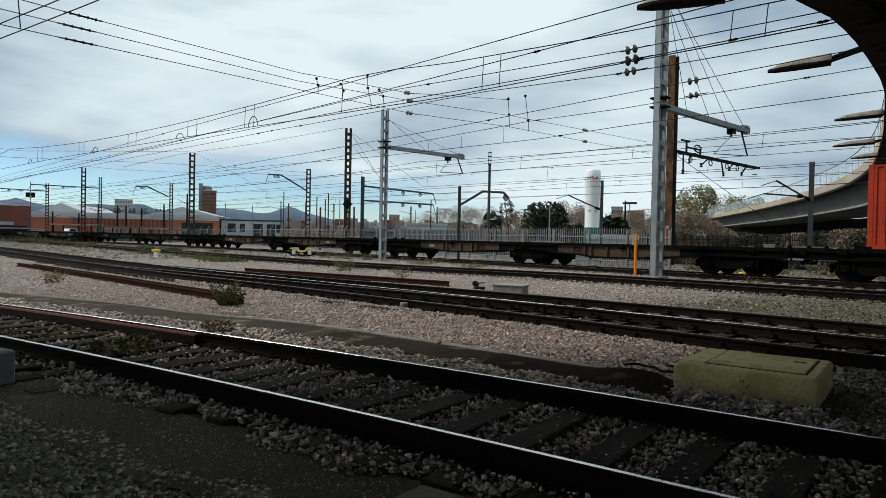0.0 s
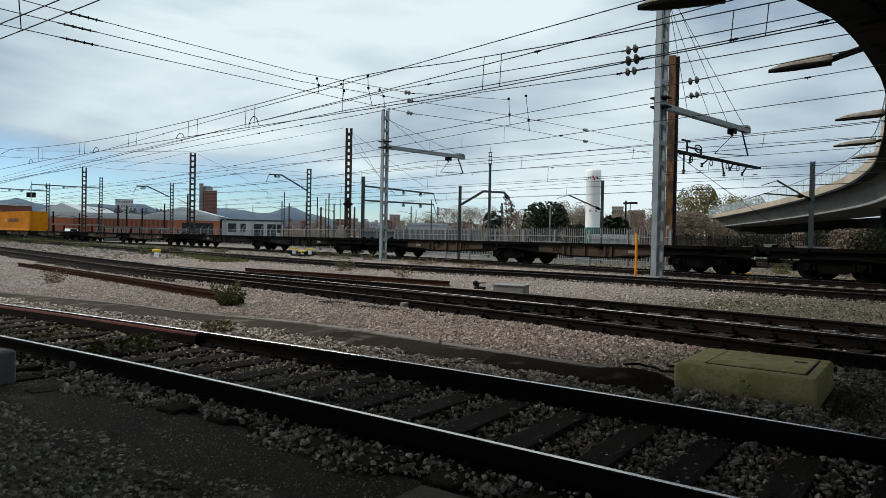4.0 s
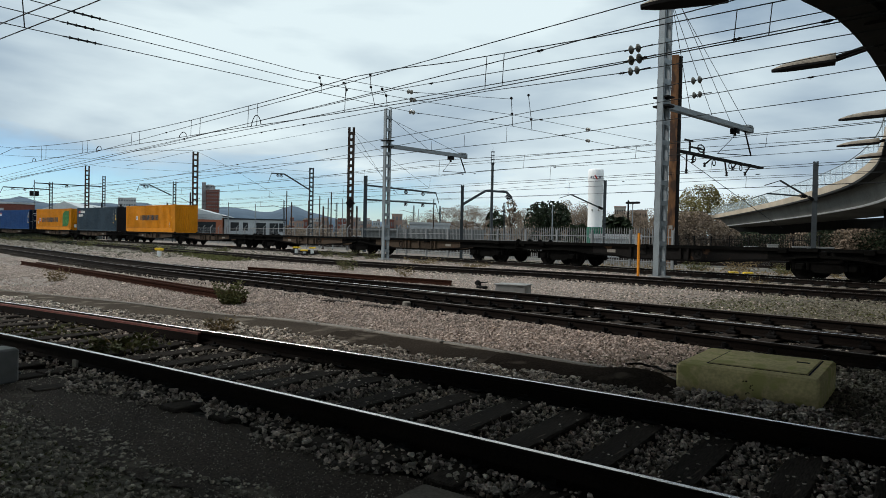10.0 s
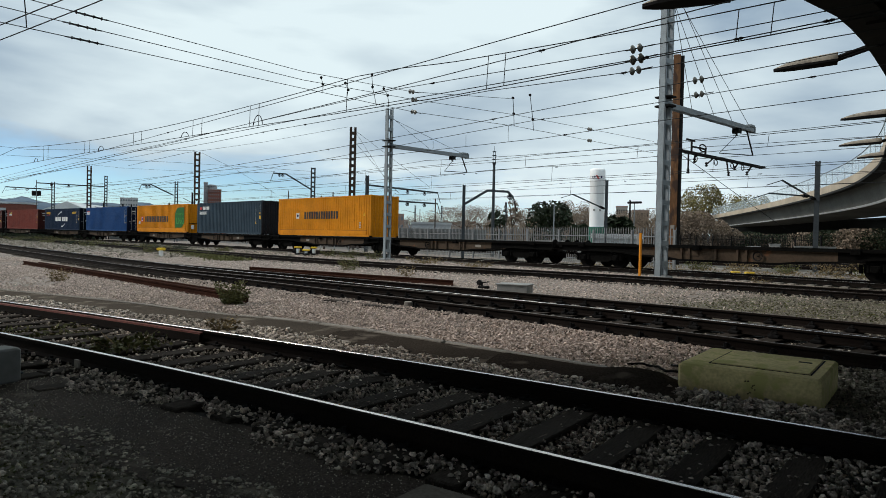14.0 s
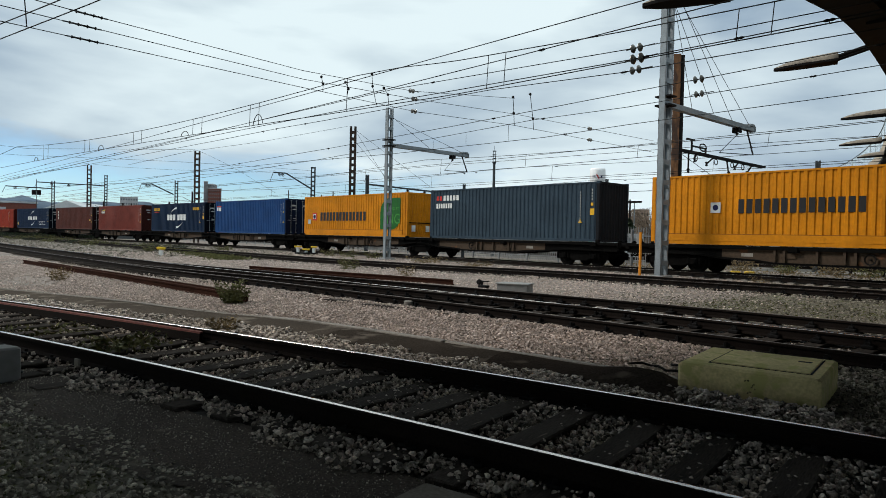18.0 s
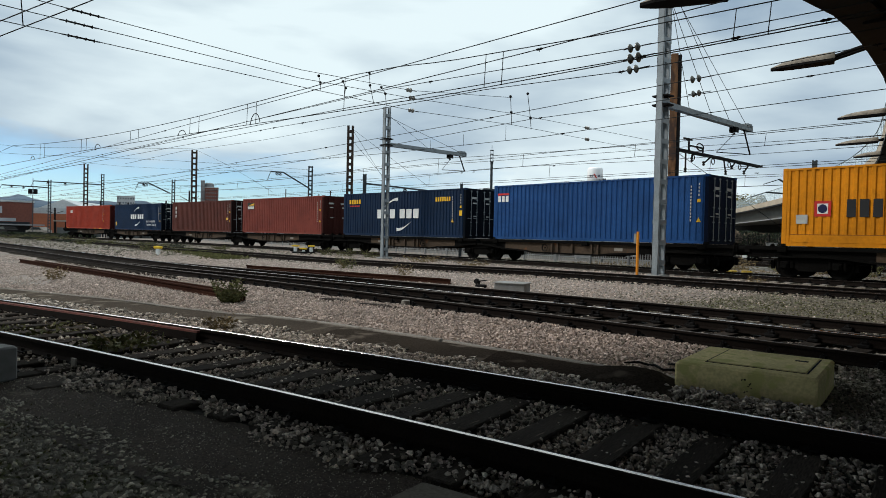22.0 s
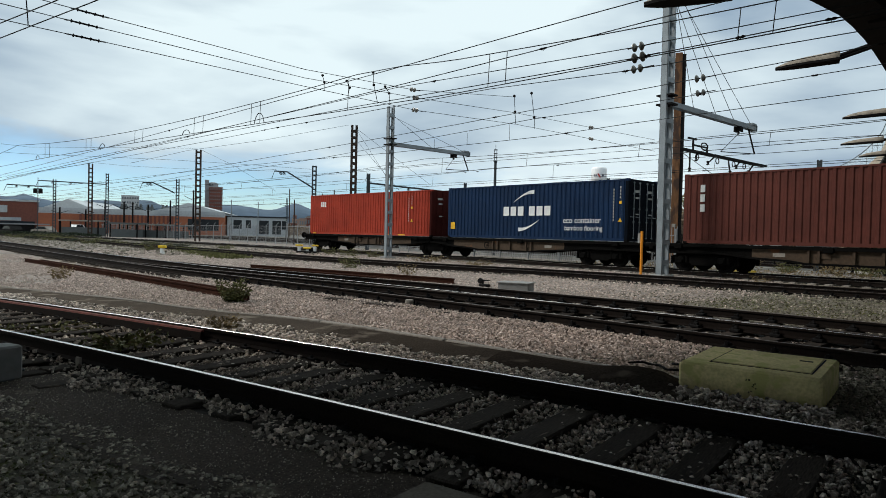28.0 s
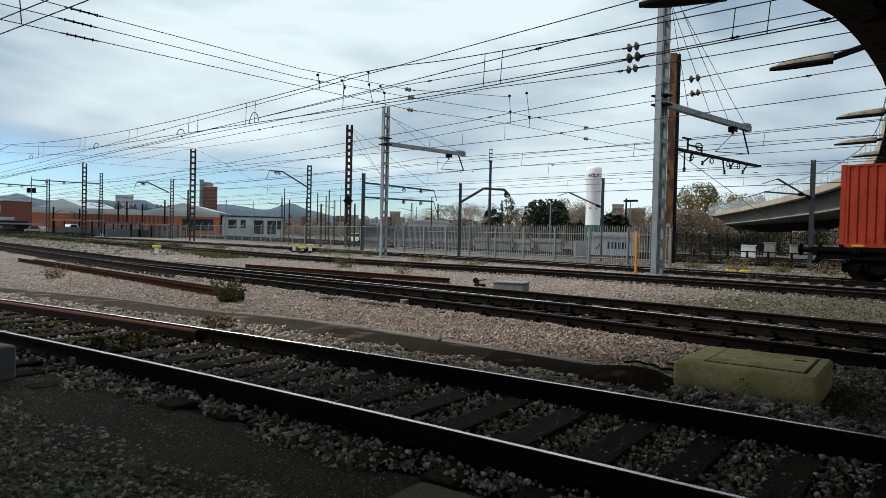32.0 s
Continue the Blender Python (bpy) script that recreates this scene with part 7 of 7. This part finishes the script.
        for i in range(c):
            for j in range(r):
                part("window", me, None, th, at=(L / c * (i + 0.5 - ws / 2), 0, z0 + (z1 - z0) / r * (j + 0.5 - hs / 2)))
    return th, L


b1, L = block("brick_building", -39, -31.55, 150, 0, 6.0, 30, FAR["brick2"], "low red-brown brick building with a flat roof", None)
part("window", Solid().box(L - 7.4, L - 5.0, -0.05, 0.1, 3.9, 5.2), FAR["wall"], b1, "white panel in the brick wall")
part("band", Solid().box(L - 6.5, L - 2.8, -0.05, 0.1, 2.4, 3.0), FAR["wall"], b1)
# dark panel on the wall paints the canopy's shade
part("opening", Solid().box(L - 17, L - 0.6, -0.06, 0.1, 0, 2.3), FAR["pane"], b1, "dark panel for the shade under the canopy")
part("canopy", Solid().box(L - 7, L + 1.5, -5, 0, 1.65, 1.9), FAR["concrete"], b1, "grey canopy roof")
w1, L = block("warehouse", -31.9, -18.5, 205, 0, 5.45, 40, FAR["brick"], "long red-brick warehouse with a pale low roof", None, FAR["wall"], turn=-12)
part("parapet", Solid().box(0, L, -0.05, 0.3, 4.95, 6.4), FAR["wall"], w1, "pale band above the brick")
rf = Solid()
for x0, x1, zt in ((2, 14, 8.8), (0.62 * L, L - 1, 8.6)):
    rf.add([(x0, 1, 6.4), (x1, 1, 6.4), ((x0 + x1) / 2, 1, zt), (x0, 38, 6.4), (x1, 38, 6.4), ((x0 + x1) / 2, 38, zt)], [(0, 1, 2), (3, 5, 4), (0, 2, 5, 3), (1, 4, 5, 2)])
part("gable_roof", rf, FAR["sheet"], w1, "low grey gable roof")
me = Solid().box(-0.25, 0.25, -0.12, 0.1, 0, 4.9).mesh("pilaster", FAR["brick2"])
for i in range(22):
    part("pilaster", me, None, w1, at=(L * (0.24 + 0.5 * i / 22), -0.06, 0))
me = Solid().box(0, 4.2, -0.08, 0.2, 1.2, 4.3).mesh("opening", FAR["pane"])
for x in (0.80 * L, 0.88 * L):
    part("opening", me, None, w1, at=(x, 0, 0))
vm = Solid().box(-0.8, 0.8, 0, 1.6, 0, 0.9, 0.1).rod((-0.5, 0.8, 0.9), (-0.5, 0.8, 1.5), 0.25, 8).rod((0.5, 0.8, 0.9), (0.5, 0.8, 1.5), 0.25, 8).mesh("roof_fan", FAR["tarp"])
for u in (0.44, 0.52, 0.58, 0.66, 0.72, 0.75, 0.81):
    part("roof_fan", vm, None, w1, at=(L * u, 3, 6.5))
w2, L = block("white_building", -18.3, -13.5, 195, 0, 5.2, 14, FAR["wall"], "low white industrial building with dark windows", None, FAR["pane"])
for u, w, z0 in ((0.1, 2.2, 2.0), (0.3, 1.4, 2.2), (0.52, 2.6, 0.6), (0.74, 2.4, 0.6), (0.9, 1.2, 2.0)):
    part("window", Solid().box(L * u, L * u + w, -0.06, 0.1, z0, 4.4), FAR["pane"], w2)
block("white_tower", -26.1, -24.85, 520, 0, 24, 14, FAR["wall"], "pale office block with rows of windows", (7, 8, 0.6, 0.4), glass="glazing")
block("slab_tower", -20.05, -19.75, 455, 0, 33, 16, FAR["concrete"], "narrow grey end of a tower block", None)
block("brown_tower", -19.72, -18.7, 450, 0, 28.5, 16, FAR["brick2"], "brown brick tower block", (7, 13, 0.45, 0.4), glass="glazing")
whole("tower_drum", Solid().turned([(3.4, 0), (3.4, 31), (3.0, 31.8), (1.5, 32.3), (0, 32.4)], 16), FAR["concrete"], "round grey top of the tower block", "building", at=(*in_sight(-19.45, 462), -0.06))
rnd = random.Random(77)
for k in range(120):
    az = rnd.uniform(-13.6, 4.0) if k < 108 else rnd.uniform(4, 20)
    d = rnd.uniform(380, 760)
    w = rnd.uniform(0.22, 0.75)
    h = rnd.uniform(8, 16) * d / 560
    if k == 0:
        az, w, d, h = -4.65, 0.9, 400, 14.5
    block("apartment_block", az, az + w, d, 0, h, 14, FAR[("terra", "beigeb", "wall", "brick2", "beigeb", "terra")[k % 6]], ("terracotta", "beige", "white", "brown brick", "beige", "terracotta")[k % 6] + " apartment block far across the town",
          (3, max(2, min(4, int(h / 4))), 0.5, 0.45), FAR[("beigeb", "sheet", "terra")[k % 3]], group="far apartment blocks", glass="glazing")
block("apartment_block", 14.0, 14.9, 240, 0, 13.2, 12, FAR["beigeb"], "beige apartment block behind the trees", (5, 4, 0.5, 0.45), FAR["terra"], group="far apartment blocks")
block("apartment_block", 15.3, 16.6, 250, 0, 12.4, 12, FAR["terra"], "terracotta apartment block behind the trees", (6, 4, 0.5, 0.45), FAR["beigeb"], group="far apartment blocks")
sh, L = block("shed", -3.1, 0.3, 112, 0, 3.55, 6, FAR["wall"], "low white shed with a flat pale roof", (6, 1, 0.6, 0.4), FAR["wall"])
block("screen_wall", -7.2, 3.2, 74, 0.75, 2.0, 0.25, FAR["tarp"], "dark grey screen wall behind the fence", None, FAR["tarp"], turn=-4)
DULL = material("dirty_whitewash", (0.25, 0.245, 0.235), 0.9, dark=0.6, grain=5, patch=0.5, bump=0.1, stain=(0.15, 0.14, 0.125), stain_at=0.55)
for az0, az1, d, z in ((-6.9, -4.6, 72, 0.72), (-4.3, -1.2, 71.5, 0.7), (-0.8, 2.4, 71, 0.72), (2.7, 5.6, 67, 1.0), (5.9, 7.3, 66, 0.9), (7.6, 9.9, 65, 1.05)):
    block("low_wall", az0, az1, d, 0, z, 0.3, DULL, "low stained whitewashed wall behind the fence", None, DULL, turn=-1.5, group="low walls behind the fence")

# invented dark backing: fills the deep shade under the ramp
ab, L = block("abutment", 21.5, 37.0, 195, 0, 5.6, 2.0, M["soffit"], "dark backing wall that stands in for shade under the ramp", None, M["soffit"], turn=-85)
ab["category"] = "abutment"

# tank and the white van body beside it
tx, ty = in_sight(12.45, 60)
tk = thing("storage_tank", "tall white gas storage tank with a green foot", "storage tank", at=(tx, ty, -0.06))
part("vessel", Solid().turned([(0.0, 7.72), (0.55, 7.70), (0.64, 7.6), (0.66, 7.5), (0.66, 6.55), (0.63, 6.5), (0.63, 2.7), (0.63, 2.3)], 28), M["bright"], tk, smooth=True)
part("foot", Solid().turned([(0.70, 0.0), (0.70, 2.6), (0.63, 2.65)], 28), material("green_tank_foot", (0.02, 0.15, 0.10), 0.6, grain=10, patch=1), tk, "green foot ring")
v = Vector((-tx, -ty)).normalized()
sd = Vector((-v.y, v.x))
lg = Solid()
for k, (o, w) in enumerate(((-0.33, 0.16), (0.24, 0.11), (0.4, 0.11))):
    c = sd * o * -1 + v * math.sqrt(max(0.05, 0.675 ** 2 - o * o))
    lg.block(Matrix.Translation((c.x, c.y, 6.95)) @ pose(0, 0, 0, 0, 0, math.degrees(math.atan2(sd.y, sd.x))), w * 0.7, 0.03, 0.17)
tagged(part("mark", lg, INK["navy"], tk, "dark letter-sized bars"), kind="stuff")
part("red_stroke", Solid().beam((v.x * 0.69 + sd.x * 0.12, v.y * 0.69 + sd.y * 0.12, 6.75), (v.x * 0.69 - sd.x * 0.1, v.y * 0.69 - sd.y * 0.1, 7.1), 0.04, 0.1), INK["red"], tk)
for o in (-0.24, 0.28):
    c = sd * o + v * 0.6
    part("lug", Solid().block(Matrix.Translation((c.x, c.y, 4.1)), 0.1, 0.1, 0.16), M["grey"], tk)
bd, L = block("van_body", 12.2, 16.1, 52, 0.25, 1.65, 1.8, FAR["wall"], "white box body with blue bars behind the fence", None, FAR["wall"])
bd["category"] = "box body"
for k in range(6):
    part("letter_bar", Solid().box(1.35 + k * 0.26, 1.53 + k * 0.26, -0.02, 0.0, 0.75, 1.25), INK["navy"], bd)
part("red_stroke", Solid().beam((0.5, -0.02, 0.7), (1.0, -0.02, 1.3), 0.03, 0.14), INK["red"], bd)
gx, gy = in_sight(11.6, 50)
whole("green_cabinet", Solid().box(-0.5, 0.5, -0.4, 0.4, 0, 1.3, 0.03), tk.children[1].data.materials[0], "green steel cabinet behind the fence", "cabinet", at=(gx, gy, -0.06), turn=40)


# ---------------------------------------------------------------- trees
def tree(az, dist, h, r, tone, words, seed, n=900, trunk=True, base=0.25, leaf=0.34, up=0.2, name="tree", squash=1.0):
    g = np.random.default_rng(seed)
    x, y = in_sight(az, dist)
    T = thing(name, words, "tree", at=(x, y, -0.06))
    tr = Solid().rod((0, 0, 0), (0.1, 0, h * 0.5), 0.02 * h, 7, 0.011 * h)
    tips = []
    for k in range(9):
        a = k * 2.4 + g.uniform(-0.3, 0.3)
        z0 = h * g.uniform(0.22, 0.5)
        q = Vector((r * 0.75 * math.cos(a), r * 0.75 * math.sin(a), h * g.uniform(0.55, 0.92)))
        tr.rod((0, 0, z0), q, 0.010 * h, 5, 0.004 * h)
        tips.append(q)
    part("trunk", tr, LEAF["bark"], T)
    cl = [np.array(t) for t in tips] + [np.array((g.uniform(-0.6, 0.6) * r, g.uniform(-0.6, 0.6) * r, h * g.uniform(base + 0.1, 0.95))) for _ in range(16)]
    pts = []
    for i in range(n):
        c = cl[i % len(cl)]
        d = g.normal(size=3)
        d = d / np.linalg.norm(d) * g.uniform(0, 1) ** 0.5 * r * 0.42
        p = c + d * np.array((1, 1, 0.8 * squash))
        lim = r * math.sqrt(max(0.05, 1 - abs((p[2] / h - 0.55) / 0.55) ** 2.2))
        q = math.hypot(p[0], p[1])
        if q > lim:
            p[:2] *= lim / q
        p[2] = min(max(p[2], base * h), h * 1.02)
        pts.append(p)
    tagged(part("crown", quick(leaves(pts, leaf, seed, up), "crown", LEAF[tone]), None, T), kind="stuff")
    return T


tree(8.55, 92, 6.4, 3.2, "dark", "dense dark evergreen tree behind the fence", 51, 2600, base=0.12, leaf=0.42, up=0.0)
tree(4.15, 88, 5.0, 1.3, "dark", "small dark conifer behind the fence", 52, 900, base=0.1, leaf=0.35, up=0.0)
tree(5.5, 100, 7.2, 1.5, "bare", "slender russet autumn tree", 53, 700, leaf=0.32)
tree(11.4, 74, 2.9, 1.6, "dark", "dark palm beside the tank", 54, 400, base=0.5, leaf=0.9, up=0.1, name="palm_tree")
tree(14.1, 76, 4.0, 1.7, "dark", "dark palm beside the tank", 55, 500, base=0.5, leaf=0.9, up=0.1, name="palm_tree")
for k, (az, d, h, r) in enumerate(((-2.2, 150, 6.6, 4.2), (-0.2, 140, 7.4, 4.6), (1.6, 135, 7.8, 4.4), (3.2, 130, 7.6, 4.2), (6.4, 128, 7.0, 4.0), (7.2, 120, 6.2, 3.6), (10.1, 112, 7.6, 3.6), (10.9, 105, 7.2, 3.4), (11.7, 108, 6.6, 3.4), (14.5, 100, 5.6, 3.6), (15.8, 98, 5.6, 3.4), (17.0, 96, 5.8, 3.4), (9.6, 125, 8.6, 2.8))):
    tree(az, d, h, r, "bare", "bare brown winter tree behind the yard", 60 + k, 6500, leaf=0.17, up=0.5)
for k, (az, d, h, r, tone) in enumerate(((19.4, 95, 8.2, 2.6, "olive"), (20.6, 100, 9.4, 3.2, "olive"), (21.8, 100, 8.6, 3.2, "olive"), (23.2, 104, 8.6, 3.4, "olive"), (24.4, 108, 8.4, 2.8, "olive"))):
    tree(az, d * 1.75, h * 1.62, r * 1.6, tone, "yellow-green autumn tree behind the bridge ramp", 80 + k, 3200, leaf=0.4, up=0.1)
for k, (az, d, h, r, tone) in enumerate(((18.6, 84, 5.0, 2.8, "bare"), (19.8, 84, 5.0, 3.0, "bare"), (20.9, 86, 4.2, 3.0, "bare"), (22.0, 88, 3.2, 2.8, "bare"), (23.6, 90, 2.8, 3.2, "dark"), (25.2, 92, 2.6, 3.4, "bare"), (26.8, 90, 2.6, 3.4, "dark"), (28.4, 88, 2.8, 3.4, "bare"), (30.0, 86, 3.0, 3.4, "dark"), (31.6, 84, 3.2, 3.4, "bare"), (33.4, 82, 3.2, 3.4, "dark"))):
    tree(az, d, h, r, tone, "tangled shrubs under the bridge ramp" if tone == "dark" else "rust-brown shrub beside the bridge ramp", 90 + k, 3600, base=0.02, leaf=0.24, up=0.2, name="shrub")


def woods(az0, az1, dist, h, n, tone, words, seed):
    g = np.random.default_rng(seed)
    pts = []
    for i in range(n):
        az = g.uniform(az0, az1)
        top = h * (0.62 + 0.38 * noise.noise((az * 0.9, seed, 0)) + 0.25 * noise.noise((az * 3.1, seed, 4)))
        x, y = in_sight(az, dist * g.uniform(0.95, 1.05))
        pts.append((x, y, top * g.uniform(0, 1) ** 0.6))
    tagged(new("woods", quick(leaves(pts, dist * 0.0026, seed, 0.45), "woods", LEAF[tone])), words, "woods", kind="stuff")


woods(-14.5, 4.0, 330, 7.5, 20000, "bare", "bare brown trees across the town", 5)
woods(-14.5, -3.5, 230, 4.6, 11000, "bare", "bare trees beyond the tracks", 6)
woods(3.0, 20.5, 150, 7.5, 30000, "bare", "bare brown woodland behind the yard", 7)
woods(-3.6, 4.0, 160, 5.0, 8000, "bare", "brown scrub behind the shed", 8)
woods(24.0, 34.5, 112, 3.6, 9000, "dark", "dark thicket under the bridge", 9)


# ---------------------------------------------------------------- poles and small things behind the fence
def pole(az, dist, high, r, mat, words, yoke=False):
    x, y = in_sight(az, dist)
    p = thing("yard_pole", words, "pole", at=(x, y, -0.06), group="poles behind the fence")
    part("shaft", Solid().rod((0, 0, 0), (0, 0, high), r, 8, r * 0.8), M[mat], p)
    if yoke:
        part("yoke", Solid().rod((0, 0, high * 0.78), (1.5, 1.1, high * 0.88), 0.05, 5).rod((0, 0, high * 0.78), (-1.5, -1.1, high * 0.88), 0.05, 5), M["dark"], p)


for az, d, h in ((-18.0, 110, 6.2), (-15.9, 120, 6.5), (-13.4, 95, 7.4), (-13.0, 80, 5.2), (-10.7, 90, 6.6), (-10.0, 88, 6.2), (-9.75, 82, 6.6), (-8.8, 110, 7.4), (-2.4, 120, 6.4), (-1.1, 90, 6.6)):
    pole(az, d, h, 0.085, "galva" if d > 100 else "tower", "slim grey pole in the yard" if d > 100 else "slim rusty brown pole in the yard")
for az, d, h in ((-30.2, 150, 5.2), (-28.5, 150, 5.0), (-27.2, 140, 6.6), (-25.9, 140, 6.4), (-25.3, 140, 6.4), (-22.6, 135, 6.8), (-20.9, 130, 8.6), (-24.2, 140, 6.0)):
    pole(az, d, h, 0.18, "dark", "dark pole with a yoke before the warehouse", True)
pole(8.95, 60, 4.6, 0.06, "galva", "slim white lamp pole behind the fence")
pole(15.1, 82, 6.3, 0.12, "dark", "dark pole behind the fence")
for az, d, h, w in ((-13.6, 150, 8.8, 0.36), (-9.3, 142, 8.2, 0.34), (-2.8, 150, 8.4, 0.34), (-0.55, 128, 7.4, 0.32), (4.9, 96, 6.6, 0.28)):
    x, y = in_sight(az, d)
    small_mast(x, y, h, w, M["slate"], "slim grey lattice mast of the far yard", ([(y, h * 0.8), (y - 3.2, h * 0.86)],), thin=True)
for az, d, h in ((-11.6, 84, 5.6), (-8.2, 76, 5.0), (-7.6, 72, 4.6), (-10.4, 70, 4.4)):
    pole(az, d, h, 0.11, "tower", "stout rusty brown pole in the yard")
fl = thing("floodlight_mast", "floodlight on a slim grey pole", "floodlight", at=(*in_sight(15.45, 84), -0.06))
part("shaft", Solid().rod((0, 0, 0), (0, 0, 6.1), 0.06, 8), M["galva"], fl)
part("lamp_head", Solid().box(-0.9, 0.9, -0.2, 0.2, 6.0, 6.25, 0.05), M["dark"], fl)

dp = Vector((-57.2, 39.9))
u_ = Vector((-dp.x, -dp.y)).normalized()
dm = Solid().block(pose(0, 0, 0, 0, 45, 0), 0.72, 0.08, 0.72)
whole("signal_plate", dm, M["dark"], "dark diamond plate on the lattice mast", "sign", at=(dp.x + u_.x * 0.5, dp.y + u_.y * 0.5, 4.7), turn=math.degrees(math.atan2(-u_.x, u_.y)) + 180)
tw = thing("twin_sign", "two small dark square plates on a hanger", "sign", at=(*in_sight(-31.6, 128), -2.1), turn=78)
part("hanger", Solid().rod((0, 0, 9.9), (0, 0, 11.4), 0.05, 6).rod((-0.6, 0, 9.6), (0.6, 0, 9.6), 0.04, 6).rod((0, 0, 9.9), (0, 0, 2.04), 0.05, 6), M["slate"], tw)
for dx in (-0.36, 0.36):
    part("plate", Solid().block(pose(dx, -0.06, 9.2, 0, 0, 0), 0.6, 0.06, 0.75), M["dark"], tw, "dark square plate")
cx, cy = -22.3, 41.0
whole("warning_band", Solid().box(-0.32, 0.32, -0.30, 0.30, 0, 0.22), M["kerb"], "pale band round the rusty column", "band", at=(cx, cy, 2.3))


for k, (az, d, h, r) in enumerate(((-34.2, 116, 0.7, 2.4), (-32.9, 114, 0.6, 2.2), (-31.6, 112, 0.65, 2.2), (-30.4, 110, 0.55, 2.0), (-29.3, 108, 0.6, 2.0), (-28.2, 106, 0.5, 1.6))):
    tree(az, d, h, r, "dark", "low dark hedge shrub far along the line", 180 + k, 900, base=0.02, leaf=0.22, up=0.2, name="shrub")


def car(az, dist, mat, words, turn, high=1.45, long=4.2):
    x, y = in_sight(az, dist)
    c = thing("parked_car", words, "car", at=(x, y, -0.06), turn=turn, group="parked cars")
    h = high
    part("body", Solid().plate([(-long / 2, 0.3), (-long / 2, 0.8), (-long * 0.3, 0.9), (-long * 0.16, h), (long * 0.25, h), (long * 0.42, 0.95), (long / 2, 0.85), (long / 2, 0.3)], -0.85, 0.85), mat, c)
    part("side_window", Solid().plate([(-long * 0.26, 0.92), (-long * 0.14, h - 0.08), (long * 0.22, h - 0.08), (long * 0.34, 0.95)], -0.86, -0.852), FAR["pane"], c)
    wm = Solid().turned([(0.0, -0.1), (0.3, -0.1), (0.32, 0), (0.32, 0.1), (0.0, 0.1)], 14, axis="y").mesh("wheel", M["dark"])
    for x in (-long * 0.3, long * 0.3):
        for y in (-0.8, 0.8):
            part("wheel", wm, None, c, at=(x, y, 0.32))


car(-31.2, 143, M["kerb"], "pale grey car parked behind the line", 32)
car(-29.1, 143, M["white"], "white van parked behind the line", 110, 1.9, 3.2)
car(-33.2, 130, M["dark"], "dark car parked under the canopy", 15)
car(-7.3, 100, M["white"], "white car parked behind the fence", 10)
for k, (az, d, w, z) in enumerate(((-25.6, 118, 5.0, 2.1), (-24.0, 120, 7.0, 2.0), (-22.3, 118, 5.0, 1.9), (-28.6, 125, 7.0, 2.4))):
    x, y = in_sight(az, d)
    s = thing("canopy_shelter", "flat dark-roofed shelter behind the fence", "shelter", at=(x, y, -0.06), turn=43, group="shelters behind the fence")
    part("roof", Solid().box(-w / 2, w / 2, -1.5, 1.5, z, z + 0.22), M["kerb"] if k % 2 else FAR["tarp"], s)
    pm_ = Solid().box(-0.08, 0.08, -0.08, 0.08, 0, z).mesh("post", M["dark"])
    for px_ in (-w / 2 + 0.3, w / 2 - 0.3):
        for py_ in (-1.3, 1.3):
            part("post", pm_, None, s, at=(px_, py_, 0))
    part("store", Solid().box(-w / 2 + 0.4, w / 2 - 0.6, -1.2, 1.2, 0, z * 0.6), FAR["tarp"], s)
for k, (az, d, w, h, mat) in enumerate(((25.9, 66, 0.85, 1.45, "grey"), (28.6, 64, 3.0, 1.3, "grey"), (24.4, 58, 1.0, 1.2, "white"))):
    x, y = in_sight(az, d)
    cb = thing("relay_cabinet", "grey steel relay cabinet under the bridge" if mat == "grey" else "low white cabinet beside the line", "cabinet", at=(x, y, -0.06), turn=25)
    part("body", Solid().box(-w / 2, w / 2, -0.3, 0.3, 0, h, 0.02), M[mat], cb)
    part("door", Solid().box(-w / 2 + 0.08, w / 2 - 0.08, -0.32, -0.301, 0.12, h - 0.1), M[mat], cb)
    part("cap", Solid().box(-w / 2 - 0.05, w / 2 + 0.05, -0.35, 0.35, h + 0.002, h + 0.07), M[mat], cb)
low = thing("low_barrier", "low dark rail barrier beside the line under the bridge", "barrier", at=(-23.0, 46.0, -0.06), turn=-32)
for z in (0.45, 0.85):
    part("barrier_rail", Solid().box(0, 22, -0.03, 0.03, z, z + 0.08), M["dark"], low)
pm_ = Solid().box(-0.05, 0.05, -0.05, 0.05, 0, 0.95).mesh("post", M["dark"])
for i in range(12):
    part("post", pm_, None, low, at=(i * 2, 0.09, 0))


# ---------------------------------------------------------------- what moves
def motions():
    for ob, u, kind in MOVING:
        lift = (1.15 + RAIL) if kind == "box" else 0.0
        side = -1.219 if kind == "box" else 0.0
        walk(ob, [(t, train_pose(u, t, lift) @ pose(0, side, 0)) for t in TIMES])
    beat = [i * 0.07 for i in range(457)] + [32.0]
    angles = [-math.degrees(-run(t) / 0.46) for t in beat]
    for ob, dx in TURNING:
        walk(ob, [(t, pose(dx, 0, 0.46, 0, a, 0)) for t, a in zip(beat, angles)])


motions()
